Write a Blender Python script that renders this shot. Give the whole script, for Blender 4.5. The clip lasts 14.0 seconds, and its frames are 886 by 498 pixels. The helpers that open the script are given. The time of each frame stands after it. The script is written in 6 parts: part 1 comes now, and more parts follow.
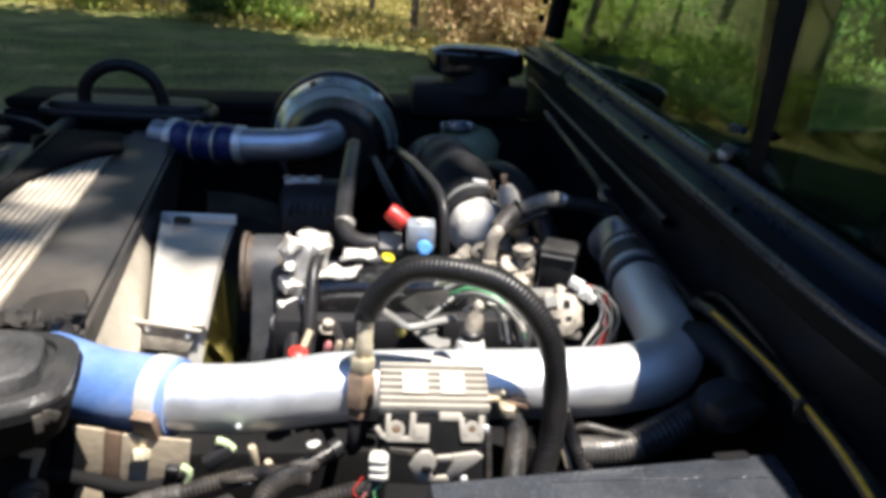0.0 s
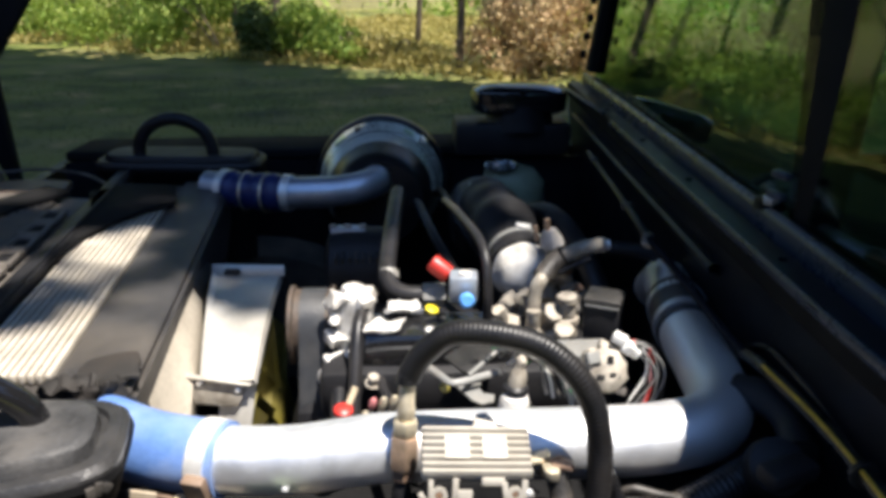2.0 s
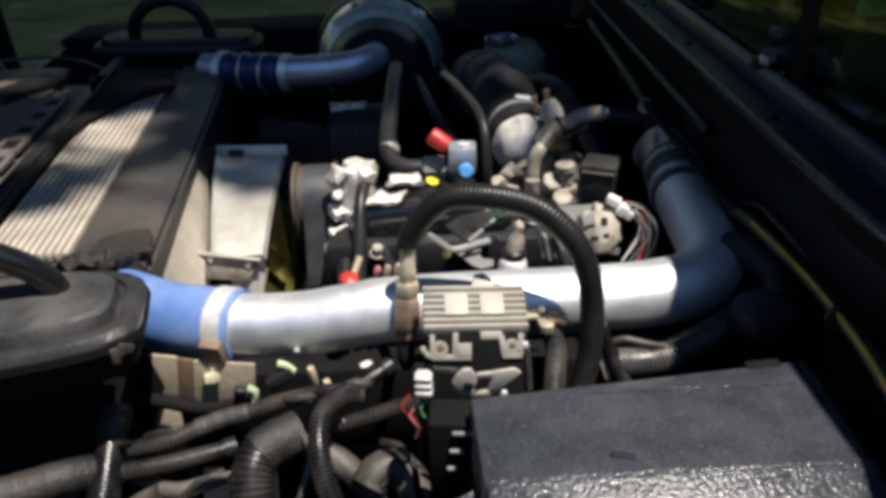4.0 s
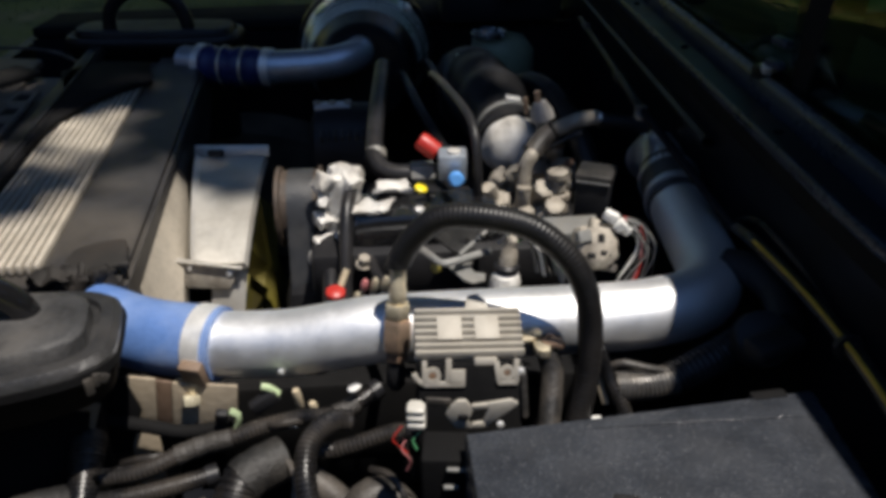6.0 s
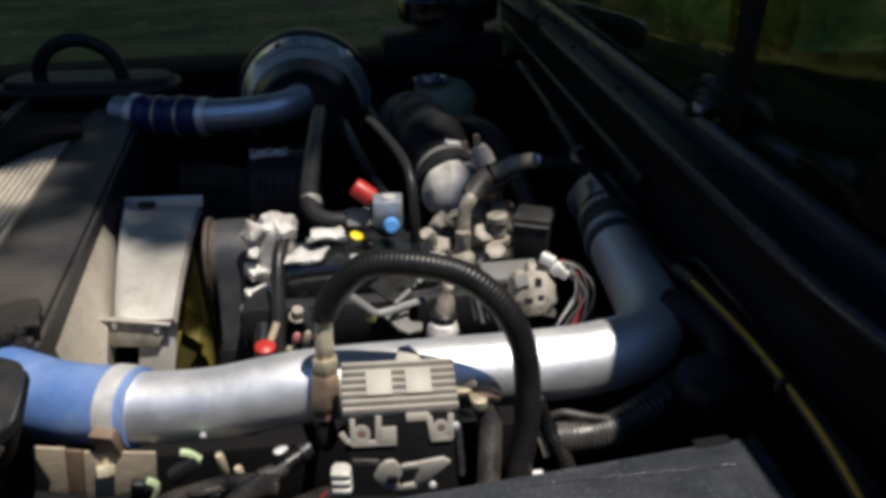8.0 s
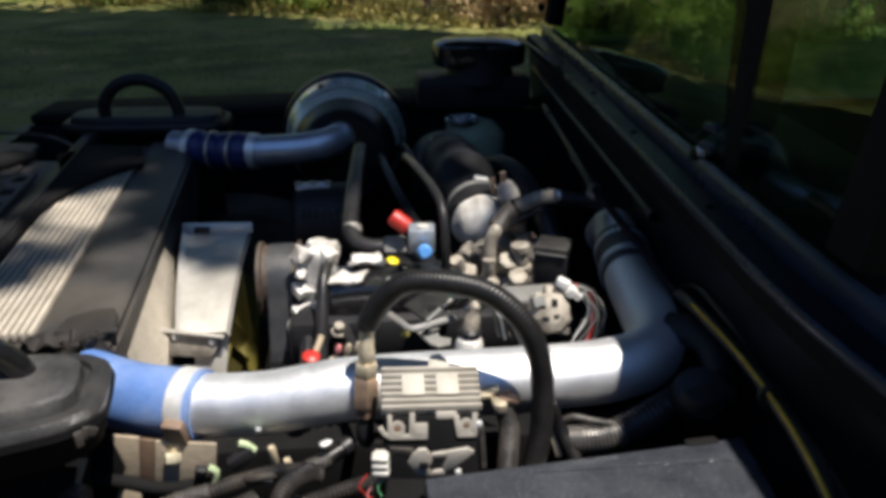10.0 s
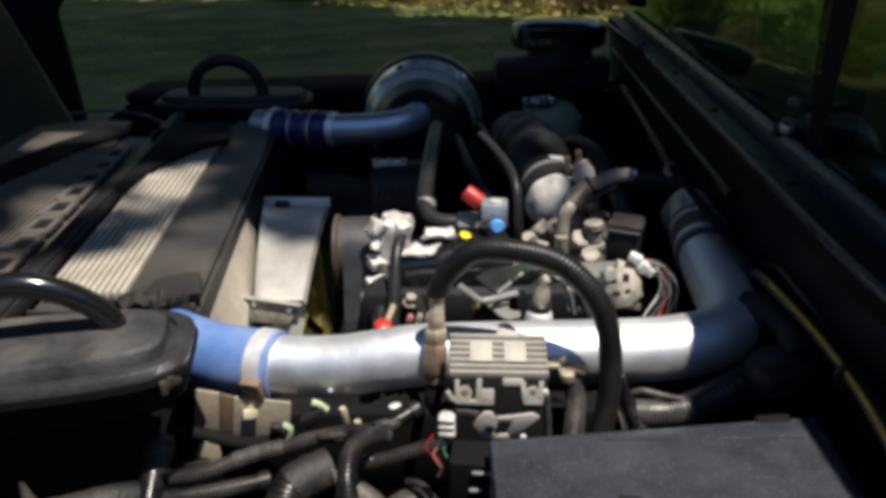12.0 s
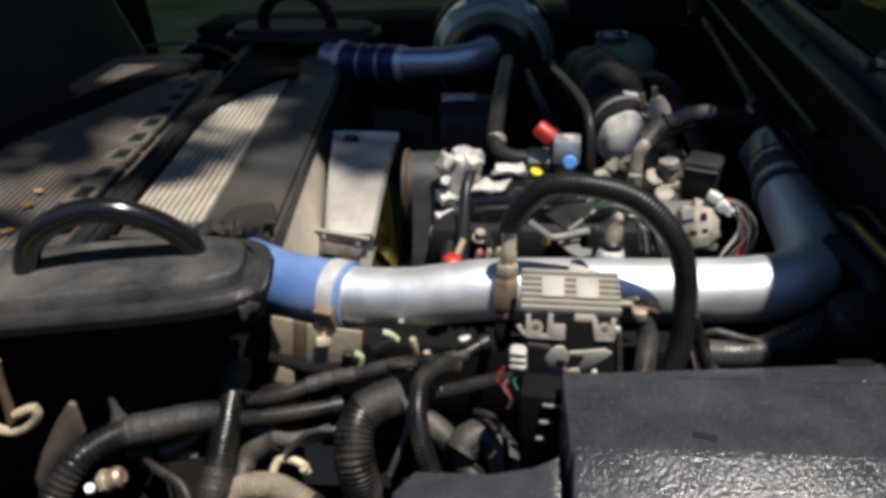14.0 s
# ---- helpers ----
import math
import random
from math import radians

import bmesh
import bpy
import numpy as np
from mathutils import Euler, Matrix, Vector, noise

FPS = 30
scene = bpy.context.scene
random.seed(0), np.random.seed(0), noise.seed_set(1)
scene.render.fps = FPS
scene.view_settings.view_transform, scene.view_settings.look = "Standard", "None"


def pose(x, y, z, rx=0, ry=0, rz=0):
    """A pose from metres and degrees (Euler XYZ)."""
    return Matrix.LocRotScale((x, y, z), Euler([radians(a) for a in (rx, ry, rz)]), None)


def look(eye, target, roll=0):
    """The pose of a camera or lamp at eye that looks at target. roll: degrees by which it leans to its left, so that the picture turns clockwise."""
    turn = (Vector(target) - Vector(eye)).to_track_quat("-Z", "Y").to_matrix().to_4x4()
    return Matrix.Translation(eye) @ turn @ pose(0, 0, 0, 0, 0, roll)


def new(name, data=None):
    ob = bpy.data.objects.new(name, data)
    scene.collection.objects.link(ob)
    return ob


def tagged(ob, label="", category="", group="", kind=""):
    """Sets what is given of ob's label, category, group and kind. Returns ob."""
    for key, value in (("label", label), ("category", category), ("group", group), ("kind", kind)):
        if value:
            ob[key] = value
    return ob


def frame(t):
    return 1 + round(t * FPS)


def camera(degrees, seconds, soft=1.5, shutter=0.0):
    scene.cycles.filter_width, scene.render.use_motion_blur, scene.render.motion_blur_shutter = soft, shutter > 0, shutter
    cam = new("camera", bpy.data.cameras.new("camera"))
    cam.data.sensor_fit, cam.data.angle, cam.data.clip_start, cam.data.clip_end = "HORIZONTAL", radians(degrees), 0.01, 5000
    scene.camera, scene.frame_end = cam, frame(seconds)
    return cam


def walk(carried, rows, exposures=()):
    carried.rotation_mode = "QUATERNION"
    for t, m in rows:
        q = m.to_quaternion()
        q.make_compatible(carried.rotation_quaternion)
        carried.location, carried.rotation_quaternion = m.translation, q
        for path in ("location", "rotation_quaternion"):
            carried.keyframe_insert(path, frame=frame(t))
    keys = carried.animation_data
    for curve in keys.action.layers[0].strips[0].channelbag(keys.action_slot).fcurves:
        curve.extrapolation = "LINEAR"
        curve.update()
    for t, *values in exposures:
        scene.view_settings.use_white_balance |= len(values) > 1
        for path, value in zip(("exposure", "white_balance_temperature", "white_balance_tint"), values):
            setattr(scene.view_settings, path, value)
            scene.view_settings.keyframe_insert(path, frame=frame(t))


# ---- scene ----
cam = camera(60.0, 14.0, soft=4.2)
PATH = [
    (0, (-0.057, 0.022, 1.619), (0.179, 1.861, 0.869), 3.5),
    (0.5, (-0.049, 0.01, 1.629), (0.115, 1.788, 0.729), 0.5),
    (1, (-0.054, 0.001, 1.672), (0.028, 1.831, 0.87), -1.7),
    (1.5, (-0.057, 0.025, 1.658), (0.063, 1.896, 0.96), -1.5),
    (2, (-0.043, 0.032, 1.659), (0.058, 1.904, 0.964), 0.5),
    (2.5, (-0.077, 0.024, 1.645), (0.209, 1.882, 0.963), 4.8),
    (3, (-0.016, -0.015, 1.653), (0.333, 1.813, 0.919), 4.6),
    (3.5, (-0.024, -0.016, 1.656), (0.162, 1.779, 0.794), 0.6),
    (4, (-0.031, 0.0, 1.649), (0.038, 1.751, 0.684), -1.5),
    (4.2, (-0.034, 0.008, 1.648), (0.026, 1.742, 0.653), -1.7),
    (6.3, (-0.041, 0.054, 1.666), (0.081, 1.78, 0.664), -0.4),
    (6.5, (-0.036, 0.044, 1.659), (0.062, 1.78, 0.671), -0.8),
    (7, (-0.017, 0.041, 1.662), (0.153, 1.793, 0.713), -0.1),
    (7.5, (-0.003, 0.057, 1.659), (0.154, 1.833, 0.753), -1.0),
    (7.7, (-0.004, 0.086, 1.646), (0.225, 1.857, 0.744), -0.4),
    (9.8, (-0.018, -0.022, 1.689), (0.167, 1.791, 0.865), -0.6),
    (10, (-0.022, -0.032, 1.689), (0.142, 1.787, 0.874), -0.2),
    (10.5, (-0.021, -0.045, 1.687), (0.062, 1.783, 0.881), -0.1),
    (11, (-0.012, -0.037, 1.681), (0.077, 1.778, 0.844), -0.8),
    (11.5, (-0.02, -0.044, 1.677), (0.017, 1.774, 0.844), -0.9),
    (12, (-0.018, -0.053, 1.671), (-0.051, 1.763, 0.835), -1.3),
    (12.5, (-0.008, -0.046, 1.661), (-0.049, 1.763, 0.807), -1.9),
    (13, (-0.009, -0.044, 1.662), (-0.021, 1.766, 0.812), -1.9),
    (13.5, (-0.02, -0.061, 1.662), (-0.068, 1.744, 0.801), -1.7),
    (14, (-0.035, -0.055, 1.663), (-0.221, 1.684, 0.693), -2.3),
]
EXPOSURES = [(0, 1.36, 6780, 11), (0.5, 1.03, 6780, 11), (0.9, 0.5, 6780, 11), (1.1, 0.5, 6780, 11), (1.5, 1.13, 6780, 11), (2.0, 1.22, 6780, 11), (2.7, 1.14, 6780, 11), (3.2, 1.06, 6780, 11), (3.6, 0.75, 6780, 11), (4.2, 0.42, 6780, 11), (6.3, 0.04, 6780, 11), (7.7, 0.02, 6780, 11), (9.8, 0.56, 6780, 11), (11.0, 0.56, 6780, 11), (12.5, 0.22, 6780, 11), (14.0, 0.18, 6780, 11)]
walk(cam, [(t, look(eye, target, roll)) for t, eye, target, roll in PATH], EXPOSURES)
# ---- build ----

# ---- daylight ----
SUN_FROM = Vector((0.22, -0.18, 0.92)).normalized()
world = bpy.data.worlds.new("sky")
scene.world = world
world.use_nodes = True
wn = world.node_tree
sky = wn.nodes.new("ShaderNodeTexSky")
sky.sky_type = "NISHITA"
sky.sun_disc = False
sky.ozone_density, sky.dust_density = 9.0, 0.1
sky.sun_elevation = math.asin(SUN_FROM.z)
sky.sun_rotation = math.atan2(SUN_FROM.x, SUN_FROM.y)
wn.links.new(sky.outputs[0], wn.nodes["Background"].inputs[0])
wn.nodes["Background"].inputs[1].default_value = 0.10
sun = new("sun", bpy.data.lights.new("sun", "SUN"))
sun.data.energy, sun.data.angle, sun.data.color = 5.0, radians(0.5), (1.0, 0.965, 0.91)
sun.matrix_world = look(SUN_FROM * 30, (0, 0, 0))


# ---- materials ----
def mat(name, color, rough=0.5, metal=0.0, vary=0.25, scale=30.0, fine=220.0, bump=0.1, dust=None, dust_amount=0.3,
        per_object=0.0, coat=0.0, spec=0.5):
    """A surface with blotches, fine grain, a bump and, where given, dust of another colour lying in patches."""
    m = bpy.data.materials.new(name)
    m.use_nodes = True
    nt = m.node_tree
    n, l = nt.nodes, nt.links
    b = n["Principled BSDF"]
    tc = n.new("ShaderNodeTexCoord")
    big = n.new("ShaderNodeTexNoise")
    big.inputs["Scale"].default_value, big.inputs["Detail"].default_value = scale, 5
    small = n.new("ShaderNodeTexNoise")
    small.inputs["Scale"].default_value, small.inputs["Detail"].default_value = fine, 3
    l.new(tc.outputs["Object"], big.inputs["Vector"])
    l.new(tc.outputs["Object"], small.inputs["Vector"])
    add = n.new("ShaderNodeMath")
    add.operation = "MULTIPLY_ADD"
    l.new(small.outputs["Fac"], add.inputs[0])
    add.inputs[1].default_value = 0.5
    l.new(big.outputs["Fac"], add.inputs[2])
    rng = n.new("ShaderNodeMapRange")
    rng.inputs["From Min"].default_value, rng.inputs["From Max"].default_value = 0.45, 1.05
    rng.inputs["To Min"].default_value, rng.inputs["To Max"].default_value = 1 - vary, 1 + vary
    l.new(add.outputs[0], rng.inputs["Value"])
    col = n.new("ShaderNodeMixRGB")
    col.blend_type = "MULTIPLY"
    col.inputs[0].default_value = 1
    col.inputs[1].default_value = (*color, 1)
    l.new(rng.outputs[0], col.inputs[2])
    out = col.outputs[0]
    if per_object:
        info = n.new("ShaderNodeObjectInfo")
        r2 = n.new("ShaderNodeMapRange")
        r2.inputs["To Min"].default_value, r2.inputs["To Max"].default_value = 1 - per_object, 1 + per_object
        l.new(info.outputs["Random"], r2.inputs["Value"])
        c2 = n.new("ShaderNodeMixRGB")
        c2.blend_type = "MULTIPLY"
        c2.inputs[0].default_value = 1
        l.new(out, c2.inputs[1])
        l.new(r2.outputs[0], c2.inputs[2])
        out = c2.outputs[0]
    if dust:
        dn = n.new("ShaderNodeTexNoise")
        dn.inputs["Scale"].default_value, dn.inputs["Detail"].default_value = scale * 0.6, 8
        l.new(tc.outputs["Object"], dn.inputs["Vector"])
        dr = n.new("ShaderNodeMapRange")
        dr.inputs["From Min"].default_value, dr.inputs["From Max"].default_value = 0.42, 0.68
        dr.inputs["To Max"].default_value = dust_amount
        l.new(dn.outputs["Fac"], dr.inputs["Value"])
        dm = n.new("ShaderNodeMixRGB")
        l.new(dr.outputs[0], dm.inputs[0])
        l.new(out, dm.inputs[1])
        dm.inputs[2].default_value = (*dust, 1)
        out = dm.outputs[0]
    l.new(out, b.inputs["Base Color"])
    rr = n.new("ShaderNodeMapRange")
    rr.inputs["From Min"].default_value, rr.inputs["From Max"].default_value = 0.45, 1.05
    rr.inputs["To Min"].default_value, rr.inputs["To Max"].default_value = max(0.03, rough - 0.10), min(1, rough + 0.10)
    l.new(add.outputs[0], rr.inputs["Value"])
    l.new(rr.outputs[0], b.inputs["Roughness"])
    b.inputs["Metallic"].default_value = metal
    b.inputs["Coat Weight"].default_value = coat
    b.inputs["Specular IOR Level"].default_value = spec
    if bump:
        bp = n.new("ShaderNodeBump")
        bp.inputs["Strength"].default_value, bp.inputs["Distance"].default_value = bump, 0.002
        l.new(small.outputs["Fac"], bp.inputs["Height"])
        l.new(bp.outputs[0], b.inputs["Normal"])
    return m


DIRT = (0.23, 0.19, 0.14)
M = {
    "alu": mat("polished_aluminium", (0.95, 0.96, 0.975), 0.53, 0.90, 0.02, 14, 160, 0.012, DIRT, 0.02),
    # the dull metal's silver-blue colour stands for reflected sky
    "alu_dull": mat("sky_tinted_dull_aluminium", (0.58, 0.63, 0.70), 0.40, 0.75, 0.15, 20, 200, 0.12, DIRT, 0.18),
    "alu_dirty": mat("dirty_ribbed_foil", (0.10, 0.095, 0.09), 0.42, 0.5, 0.3, 30, 200, 0.2, DIRT, 0.6),
    "sheet": mat("pale_sheet_metal", (0.70, 0.67, 0.61), 0.42, 0.55, 0.15, 12, 160, 0.10, DIRT, 0.35),
    "cast": mat("cast_aluminium", (0.72, 0.70, 0.66), 0.6, 0.25, 0.3, 40, 300, 0.6, DIRT, 0.55),
    "cast_grey": mat("grey_cast_metal", (0.50, 0.48, 0.46), 0.55, 0.3, 0.3, 40, 300, 0.4, DIRT, 0.4),
    "cast_dirty": mat("grimy_cast_metal", (0.41, 0.37, 0.31), 0.65, 0.25, 0.35, 60, 300, 0.6, (0.14, 0.11, 0.08), 0.6),
    "band": mat("shiny_label_foil", (0.66, 0.70, 0.62), 0.30, 0.45, 0.25, 9, 120, 0.05, (0.30, 0.36, 0.20), 0.5),
    "neck_cream": mat("yellowed_metal", (0.62, 0.56, 0.40), 0.5, 0.2, 0.3, 60, 300, 0.3, DIRT, 0.4),
    "steel": mat("bright_steel", (0.88, 0.87, 0.84), 0.42, 0.55, 0.15, 40, 300, 0.1),
    "cap_metal": mat("tarnished_cap_steel", (0.78, 0.82, 0.88), 0.24, 0.9, 0.3, 30, 200, 0.15, (0.10, 0.10, 0.10), 0.35),
    "zinc": mat("yellow_zinc_steel", (0.74, 0.65, 0.48), 0.42, 0.6, 0.3, 60, 300, 0.2, DIRT, 0.4),
    "brass": mat("tarnished_brass", (0.70, 0.50, 0.36), 0.45, 0.75, 0.3, 60, 300, 0.3, DIRT, 0.35),
    "rust": mat("rusty_iron", (0.20, 0.13, 0.09), 0.75, 0.2, 0.4, 50, 300, 0.6, (0.30, 0.15, 0.07), 0.5),
    "rubber": mat("black_rubber", (0.015, 0.015, 0.017), 0.40, 0.0, 0.3, 30, 250, 0.2, (0.06, 0.052, 0.045), 0.25, spec=0.35),
    "rubber_dusty": mat("dusty_rubber", (0.028, 0.026, 0.024), 0.5, 0.0, 0.5, 30, 250, 0.5, (0.19, 0.16, 0.132), 0.55),
    "tape": mat("dusty_wrap_tape", (0.016, 0.0155, 0.015), 0.5, 0.0, 0.5, 30, 320, 0.9, (0.090, 0.078, 0.066), 0.42),
    "loom_straw": mat("dusty_straw_loom", (0.27, 0.225, 0.16), 0.7, 0.0, 0.35, 50, 300, 0.5, (0.12, 0.10, 0.08), 0.5),
    "loom": mat("black_plastic_loom", (0.008, 0.008, 0.009), 0.31, 0.0, 0.4, 30, 250, 0.15, (0.19, 0.16, 0.13), 0.26, spec=0.45),
    "loom_clean": mat("clean_black_loom", (0.010, 0.010, 0.011), 0.42, 0.0, 0.3, 30, 250, 0.1, (0.06, 0.05, 0.042), 0.2, spec=0.38),
    "plastic": mat("black_plastic", (0.016, 0.016, 0.018), 0.5, 0.0, 0.25, 20, 260, 0.15, (0.045, 0.04, 0.035), 0.2, spec=0.28),
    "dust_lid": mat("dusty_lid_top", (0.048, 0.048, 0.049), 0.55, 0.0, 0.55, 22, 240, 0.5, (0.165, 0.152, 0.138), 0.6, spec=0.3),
    # dusty rim; its paler grey also paints the highlight along the lid's edge
    "dust_lit_rim": mat("dusty_lit_lid_rim", (0.026, 0.026, 0.027), 0.42, 0.0, 0.5, 22, 240, 0.4, (0.085, 0.078, 0.072), 0.5, spec=0.4),
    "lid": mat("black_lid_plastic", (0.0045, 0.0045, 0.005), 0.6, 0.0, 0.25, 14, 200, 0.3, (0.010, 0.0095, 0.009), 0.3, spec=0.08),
    "black": mat("matt_black_plastic", (0.008, 0.008, 0.0085), 0.8, 0.0, 0.3, 14, 200, 0.1, (0.022, 0.020, 0.018), 0.3, spec=0.1),
    "cover": mat("grained_black_plastic", (0.034, 0.038, 0.046), 0.24, 0.0, 0.35, 26, 600, 0.25, (0.065, 0.068, 0.075), 0.5, spec=0.7),
    "paint": mat("black_body_paint", (0.007, 0.008, 0.011), 0.36, 0.0, 0.25, 6, 120, 0.05, (0.020, 0.020, 0.022), 0.3, spec=0.1),
    "cowl": mat("dusty_cowl_paint", (0.007, 0.008, 0.011), 0.38, 0.0, 0.3, 8, 140, 0.1, (0.018, 0.019, 0.022), 0.35, spec=0.25),
    # blue in the rail's base and patches paints the sky's reflection
    "rail": mat("sky_tinted_black_rail", (0.020, 0.029, 0.046), 0.30, 0.0, 0.3, 14, 160, 0.1, (0.060, 0.075, 0.105), 0.45, spec=0.32),
    "gloss": mat("gloss_black_tube", (0.010, 0.010, 0.011), 0.14, 0.0, 0.2, 30, 300, 0.02, coat=0.5),
    "satin": mat("satin_black_tube", (0.010, 0.0105, 0.012), 0.34, 0.0, 0.25, 30, 300, 0.05, (0.025, 0.025, 0.027), 0.3, spec=0.25),
    "cooler": mat("grey_cooler_paint", (0.036, 0.034, 0.034), 0.50, 0.0, 0.3, 10, 150, 0.25, (0.15, 0.125, 0.095), 0.35),
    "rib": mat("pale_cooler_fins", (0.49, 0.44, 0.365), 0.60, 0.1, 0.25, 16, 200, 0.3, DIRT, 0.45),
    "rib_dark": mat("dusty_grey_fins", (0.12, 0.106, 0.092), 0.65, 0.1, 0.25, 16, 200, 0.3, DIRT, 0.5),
    "blue": mat("blue_silicone", (0.10, 0.20, 0.47), 0.45, 0.0, 0.2, 18, 200, 0.15, (0.34, 0.42, 0.58), 0.55),
    "blue_dark": mat("dark_blue_silicone", (0.013, 0.024, 0.105), 0.40, 0.0, 0.18, 18, 200, 0.1),
    "hood": mat("dark_hood_liner", (0.016, 0.014, 0.012), 0.8, 0.0, 0.3, 8, 90, 0.4, (0.09, 0.06, 0.04), 0.4),
    "tank_face": mat("worn_tank_face", (0.40, 0.355, 0.29), 0.6, 0.0, 0.35, 9, 120, 0.4, (0.48, 0.42, 0.32), 0.65),
    "tan": mat("tan_sheet", (0.40, 0.33, 0.24), 0.7, 0.0, 0.25, 8, 90, 0.4, DIRT, 0.4),
    "grey": mat("grey_plastic", (0.21, 0.21, 0.20), 0.45, 0.0, 0.15, 30, 200, 0.1, DIRT, 0.3),
    "sink": mat("anodised_heat_sink", (0.44, 0.41, 0.355), 0.62, 0.12, 0.12, 30, 200, 0.1, DIRT, 0.3),
    "white": mat("white_plastic", (0.80, 0.79, 0.75), 0.4, 0.0, 0.08, 40, 200, 0.05, DIRT, 0.2),
    "ivory": mat("dusty_ivory_plastic", (0.60, 0.58, 0.52), 0.45, 0.0, 0.15, 40, 200, 0.05, DIRT, 0.35),
    "red": mat("red_plastic", (0.48, 0.030, 0.022), 0.45, 0.0, 0.12, 40, 200, 0.05),
    "rose": mat("rose_wire", (0.55, 0.20, 0.20), 0.45, 0.0, 0.1),
    "brown": mat("brown_painted_panel", (0.19, 0.125, 0.085), 0.6, 0.0, 0.3, 8, 90, 0.3, (0.20, 0.15, 0.11), 0.35),
    "brass_leaf": mat("dry_leaf", (0.36, 0.17, 0.07), 0.8, 0.0, 0.4, 60, 300, 0.3, per_object=0.4),
    "stripe": mat("dusty_yellow_wire", (0.60, 0.36, 0.035), 0.5, 0.0, 0.3, 60, 250, 0.1, (0.12, 0.09, 0.05), 0.25),
    "belt": mat("worn_grey_belt", (0.027, 0.029, 0.033), 0.5, 0.0, 0.3, 40, 250, 0.3, (0.080, 0.076, 0.072), 0.4),
    "bluecap": mat("light_blue_plastic", (0.10, 0.32, 0.72), 0.4, 0.0, 0.1, 40, 200, 0.05),
    "yellow": mat("yellow_plastic", (0.80, 0.64, 0.02), 0.4, 0.0, 0.1, 40, 200, 0.05),
    "belt_iron": mat("dark_pulley_iron", (0.07, 0.055, 0.045), 0.6, 0.3, 0.4, 50, 300, 0.5, (0.16, 0.10, 0.06), 0.4),
    "fan": mat("yellow_fan_plastic", (0.22, 0.185, 0.035), 0.5, 0.0, 0.2, 20, 200, 0.1, DIRT, 0.3),
    "green": mat("green_wire", (0.10, 0.35, 0.16), 0.45, 0.0, 0.1),
    "pale_green": mat("pale_green_tag", (0.42, 0.52, 0.30), 0.5, 0.0, 0.2),
    "tank": mat("aged_translucent_plastic", (0.22, 0.26, 0.17), 0.45, 0.0, 0.25, 18, 200, 0.1, DIRT, 0.4),
    "rust_dull": mat("dull_rusty_sheet", (0.15, 0.115, 0.09), 0.75, 0.1, 0.4, 40, 260, 0.5, (0.09, 0.07, 0.055), 0.5),
    "straw_metal": mat("straw_painted_line", (0.62, 0.54, 0.36), 0.45, 0.1, 0.2, 60, 250, 0.2, DIRT, 0.3),
    "rope": mat("straw_coloured_loom", (0.46, 0.38, 0.26), 0.75, 0.0, 0.3, 60, 300, 0.5),
    "interior": mat("dark_interior_vinyl", (0.010, 0.010, 0.011), 0.75, 0.0, 0.2, 10, 150, 0.2, spec=0.2),
    "tyre": mat("tyre_rubber", (0.02, 0.02, 0.02), 0.8, 0.0, 0.3, 10, 120, 0.4, DIRT, 0.4),
    "bark": mat("bark", (0.13, 0.10, 0.075), 0.85, 0.0, 0.45, 6, 40, 1.0),
}


def pebble(m, scale, strength):
    """Adds a moulded pebble grain to a material's relief."""
    n, l = m.node_tree.nodes, m.node_tree.links
    b = n["Principled BSDF"]
    v = n.new("ShaderNodeTexVoronoi")
    v.feature = "SMOOTH_F1"
    v.inputs["Scale"].default_value = scale
    tc = n.new("ShaderNodeTexCoord")
    l.new(tc.outputs["Object"], v.inputs["Vector"])
    bp = n.new("ShaderNodeBump")
    bp.invert = True
    bp.inputs["Strength"].default_value, bp.inputs["Distance"].default_value = strength, 0.002
    l.new(v.outputs["Distance"], bp.inputs["Height"])
    if b.inputs["Normal"].links:
        l.new(b.inputs["Normal"].links[0].from_socket, bp.inputs["Normal"])
    l.new(bp.outputs[0], b.inputs["Normal"])
    # paler colour on the pebbles' tops paints in their glints
    r = n.new("ShaderNodeMapRange")
    for key, value in (("From Min", 0.30), ("From Max", 0.08), ("To Min", 0.0), ("To Max", 0.55)):
        r.inputs[key].default_value = value
    l.new(v.outputs["Distance"], r.inputs["Value"])
    x = n.new("ShaderNodeMixRGB")
    x.inputs["Color2"].default_value = (0.115, 0.120, 0.132, 1)
    l.new(r.outputs[0], x.inputs["Fac"])
    l.new(b.inputs["Base Color"].links[0].from_socket, x.inputs["Color1"])
    l.new(x.outputs[0], b.inputs["Base Color"])


pebble(M["cover"], 330, 0.45)


def glass_mat():
    m = bpy.data.materials.new("window_glass")
    m.use_nodes = True
    b = m.node_tree.nodes["Principled BSDF"]
    b.inputs["Base Color"].default_value = (0.23, 0.46, 0.28, 1)
    b.inputs["Roughness"].default_value = 0.02
    b.inputs["Transmission Weight"].default_value = 1.0
    b.inputs["IOR"].default_value = 1.36
    return m


